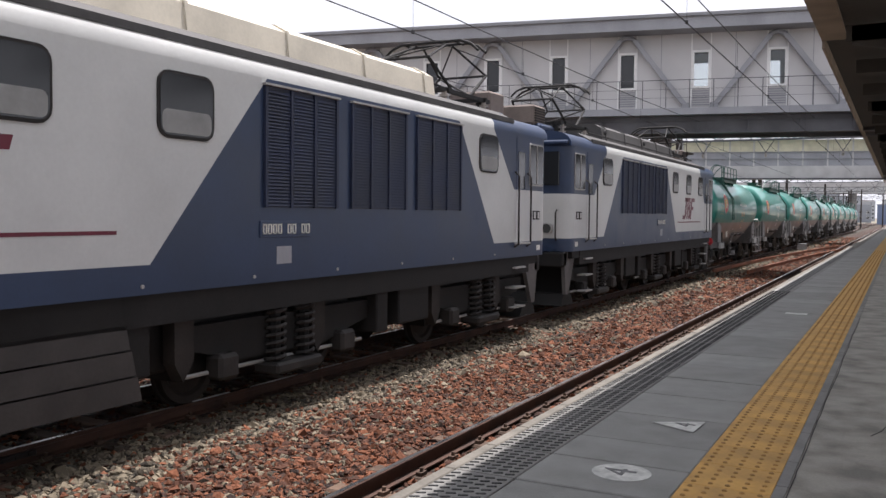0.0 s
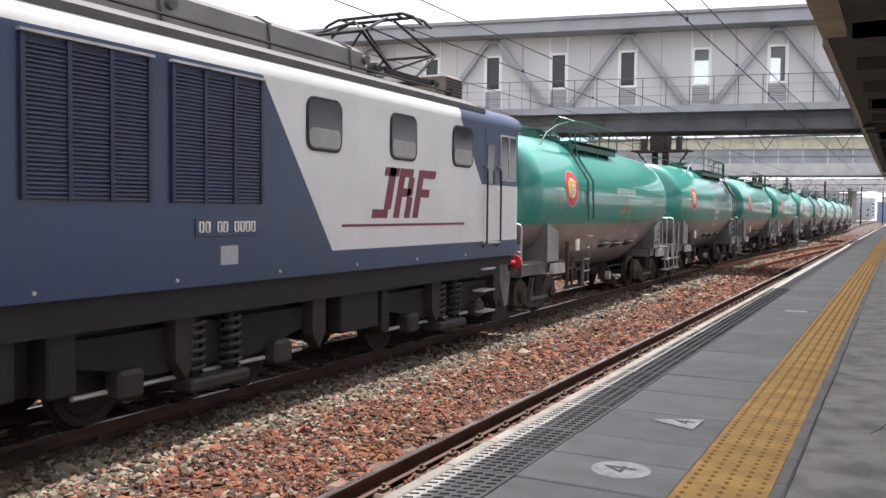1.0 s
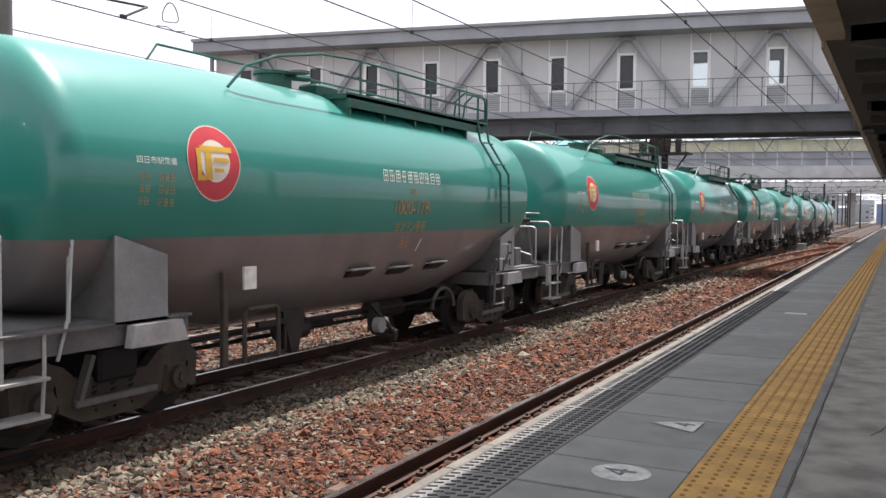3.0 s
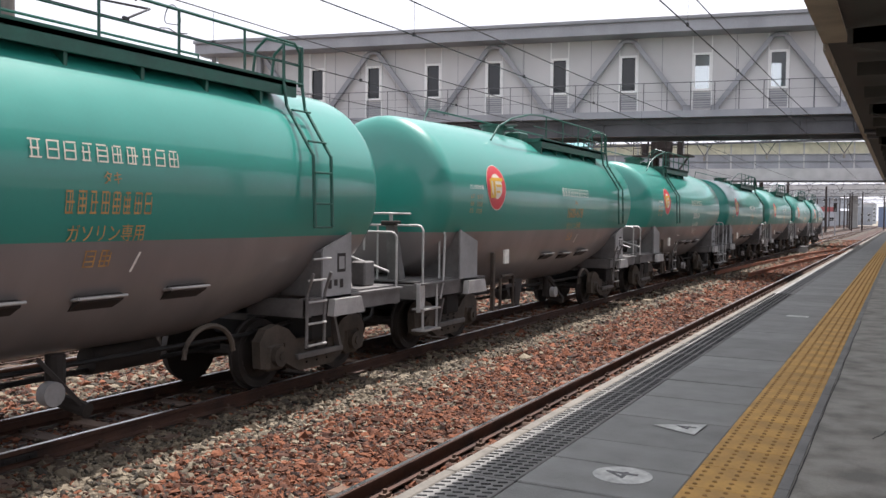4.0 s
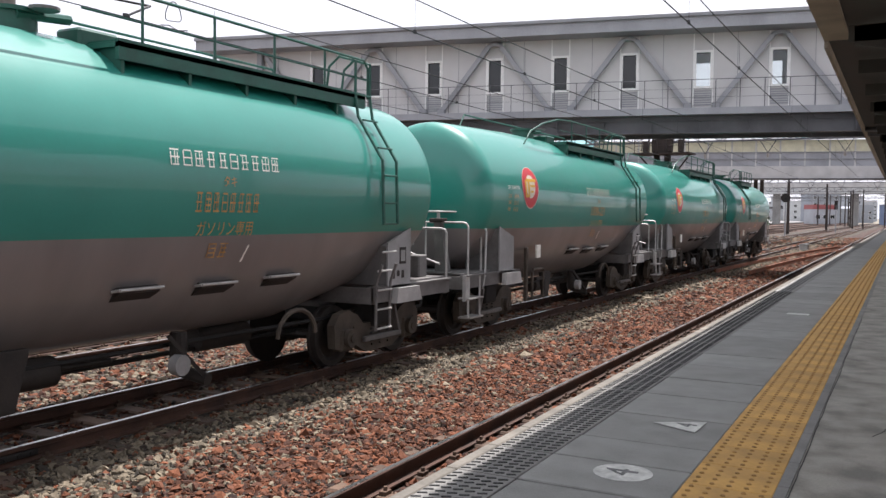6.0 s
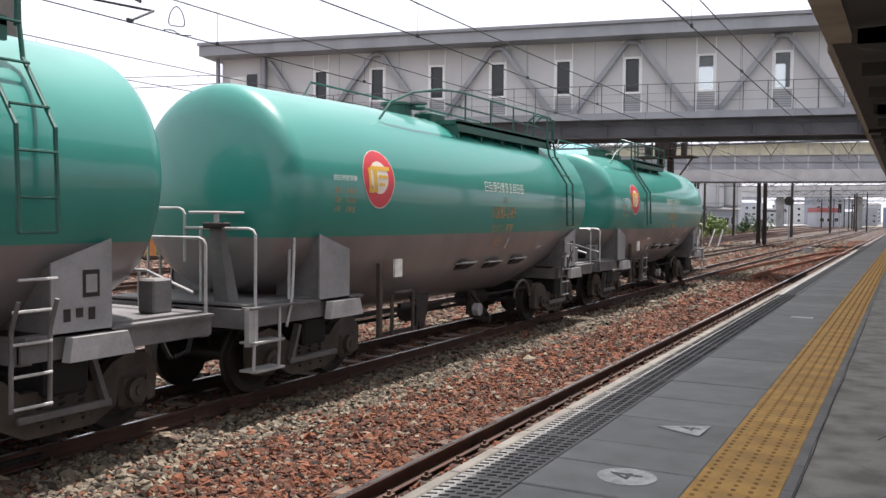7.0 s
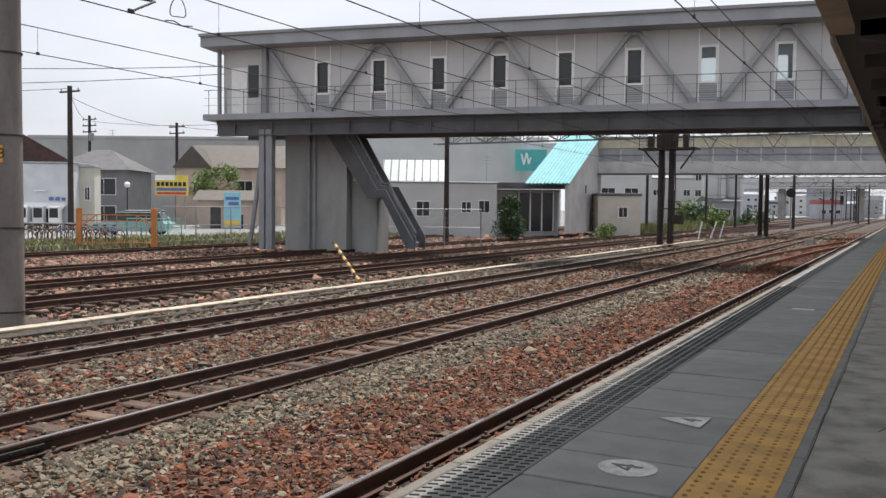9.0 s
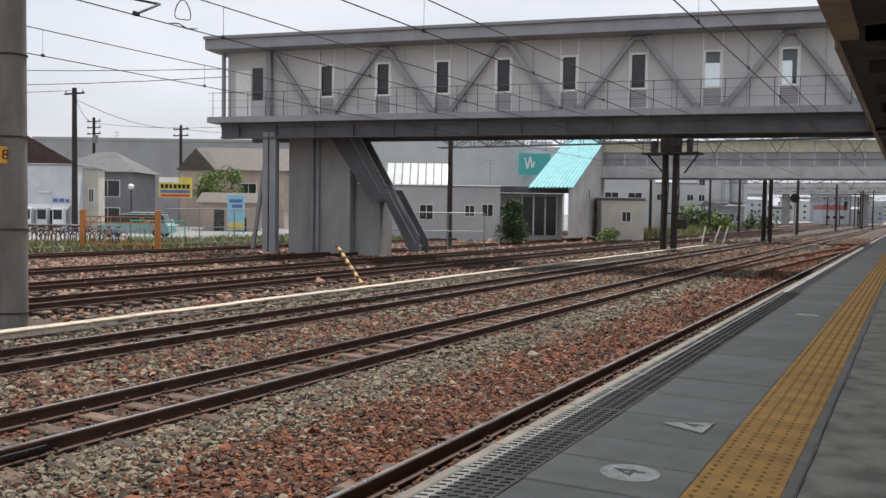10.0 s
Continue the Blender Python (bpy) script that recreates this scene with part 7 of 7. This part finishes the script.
# storage silos of the works
for x, y, r, h in ((-30.3, 158.0, 2.0, 11.0), (-27.4, 160.0, 1.7, 10.4)):
    si = thing("silo", x, y, -0.6, "pale cylindrical storage silo of the works", "silo", group="works silos")
    part("shell", Shape().rod((0, 0, 0), (0, 0, h), r, 24).rod((0, 0, h), (0, 0, h + 0.7), r, 24, r * 0.3), WALL_L, si, smooth=True)
    part("ring", Shape().rod((0, 0, h * 0.5), (0, 0, h * 0.5 + 0.12), r + 0.05, 24).rod((0, 0, h - 0.1), (0, 0, h + 0.04), r + 0.06, 24), GALV, si)
    part("ladder", Shape().bar((r * 0.5, -r * 0.9, 0.2), (r * 0.5, -r * 0.9, h), 0.08).bar((r * 0.5 + 0.4, -r * 0.85, 0.2), (r * 0.5 + 0.4, -r * 0.85, h), 0.08), GALV, si)
# poles along the far tracks
for x, y, h in ((-24.5, 92.0, 8.6), (-23.6, 118.0, 9.0), (-20.4, 121.0, 8.4), (-9.6, 205.0, 8.0), (-7.6, 205.0, 8.0), (-13.5, 250.0, 8.5), (-4.0, 235.0, 8.0), (-17.5, 300.0, 9.0), (-20.5, 300.0, 9.0), (-2.2, 300.0, 8.5)):
    utility_pole(x, y, h, 0.17, "dark line-side pole far along the tracks", 1)

# ---- platform pieces ----
JO = [2.0, 2.6, 3.16, 3.57, 3.95] + [4.52 + 0.567 * i for i in range(52)]
for a, b in zip(JO, JO[1:]):
    w = b - a
    wide = w > 0.45
    o = part("slab", Shape().box(-1.318, -0.7285, a + 0.007, b - 0.007, -0.028, random.uniform(-0.003, 0.001), 0.004), PAVE, pave)
    r = part("ribbed_slab", Shape().box(-1.575, -1.322, a + 0.004, b - 0.004, -0.028, -0.001, 0.003), GROOVE, pave)
    e = part("edge_stone", Shape().box(EX, -1.579, a + 0.003, b - 0.003, -0.16, 0.0, 0.006), EDGE, pave)
    part("border", Shape().box(-0.4025, -0.357, a + 0.003, b - 0.003, -0.028, -0.002, 0.002), GROOVE, pave)
    if a < 13:
        rb = Shape()
        n = int(w / 0.048)
        for i in range(n):
            y = a + 0.02 + (w - 0.03) * i / n
            for x0, x1 in ((-1.570, -1.535), (-1.520, -1.485), (-1.470, -1.435), (-1.420, -1.385), (-1.370, -1.335)):
                rb.bar((x0, y, 0.001), (x1, y + 0.016, 0.001), 0.009, 0.006)
        tagged(part("rib_field", rb, RIB, r), kind="stuff")
    else:
        part("rib_field", Shape().box(-1.51, -1.475, a + 0.02, b - 0.02, -0.001, 0.002).box(-1.455, -1.425, a + 0.02, b - 0.02, -0.001, 0.002).box(-1.405, -1.375, a + 0.02, b - 0.02, -0.001, 0.002), RIB, r)
TILE_ME = Shape().box(-0.162, 0.162, -0.160, 0.160, -0.028, 0.0, 0.002).mesh("tactile_tile", YELLOW)
dt = Shape()
for i in range(5):
    for j in range(5):
        x, y = -0.128 + 0.064 * i, -0.128 + 0.064 * j
        dt.rod((x, y, 0), (x, y, 0.005), 0.0115, 6, 0.008)
DOT_ME = dt.mesh("dot_field", YDOT)
for i in range(88):
    y = 2.3 + 0.324 * i
    o = new("tactile_tile", TILE_ME)
    o.parent, o.location = pave, (-0.5655, y, random.uniform(-0.002, 0.0))
    d = new("dot_field", DOT_ME)
    d.parent = o
part("yellow_strip", Shape().box(-0.727, -0.404, 30.7, 118, -0.028, 0.0), YELLOW, pave)
part("slab_strip", Shape().box(-1.318, -0.732, 33.5, 118, -0.028, 0.0), PAVE, pave)
part("edge_strip", Shape().box(EX, -1.322, 33.5, 118, -0.16, 0.0), EDGE, pave)

# painted boarding marks
dm = thing("boarding_mark", -0.97, 3.43, HP + 0.002, "white painted circle with a grey numeral on the platform", "floor marking")
part("circle", Shape().prism([(0.118 * math.cos(2 * math.pi * i / 40), 0.118 * math.sin(2 * math.pi * i / 40)) for i in range(40)], 0, 0.002, 2), PAINT, dm)
words("numeral", "4", 0.19, dm, pose(0, 0, 0.0035, 0, 0, 90), PAINTDK, 0.0008)
tm = thing("boarding_mark", -0.96, 4.37, HP + 0.002, "white painted triangle with a grey numeral on the platform", "floor marking")
part("triangle", Shape().prism([(-0.12, -0.02), (0.105, -0.13), (0.115, 0.115)], 0, 0.002, 2), PAINT, tm)
words("numeral", "4", 0.14, tm, pose(0.045, -0.005, 0.0035, 0, 0, 90), PAINTDK, 0.0008)
ds = thing("boarding_mark", -0.97, 10.04, HP + 0.002, "short faded white dash painted on the platform", "floor marking")
part("dash", Shape().box(-0.11, 0.11, -0.07, 0.07, 0, 0.002), PAINT, ds)
cr = thing("pavement_crack", 0, 0, HP, "dark ragged crack in the platform concrete", "crack", kind="structure")
rg2 = random.Random(3)
for x0, y0, n, dx, dy in ((-0.352, 2.2, 60, 0.0, 0.13), (-0.10, 4.6, 9, 0.012, 0.05), (-0.16, 3.0, 6, 0.09, 0.03)):
    p, pts = [x0, y0], []
    for i in range(n):
        pts.append((p[0], p[1], 0.0005))
        p = [p[0] + dx + rg2.uniform(-0.012, 0.012) * (1 if dx else 0.35) - (0.3 * (p[0] - x0) if dx == 0 else 0), p[1] + dy * rg2.uniform(0.6, 1.4)]
    c = Shape()
    for a, b in zip(pts, pts[1:]):
        c.bar(a, b, 0.005, 0.002)
    part("crack", c, JOINT, cr)


# ---- what moves ----
def run(t):
    """Metres that the train has rolled; it slows a little over the first second."""
    return SPEED * t - 0.75 * max(0.0, 1.25 - t) ** 1.5 / 1.25 ** 1.5


def motions():
    for v, y0, rz in rolling:
        walk(v, [(t * 0.5, pose(MAIN, y0 - run(t * 0.5), 0, 0, 0, rz)) for t in range(21)])
    for o, loc, r in spin:
        sign = -1 if o.parent.parent is lead else 1
        walk(o, [(i / 30, pose(*loc, math.degrees(sign * (run(i / 30) - run(0)) / r), 0, 0)) for i in range(301)])


motions()
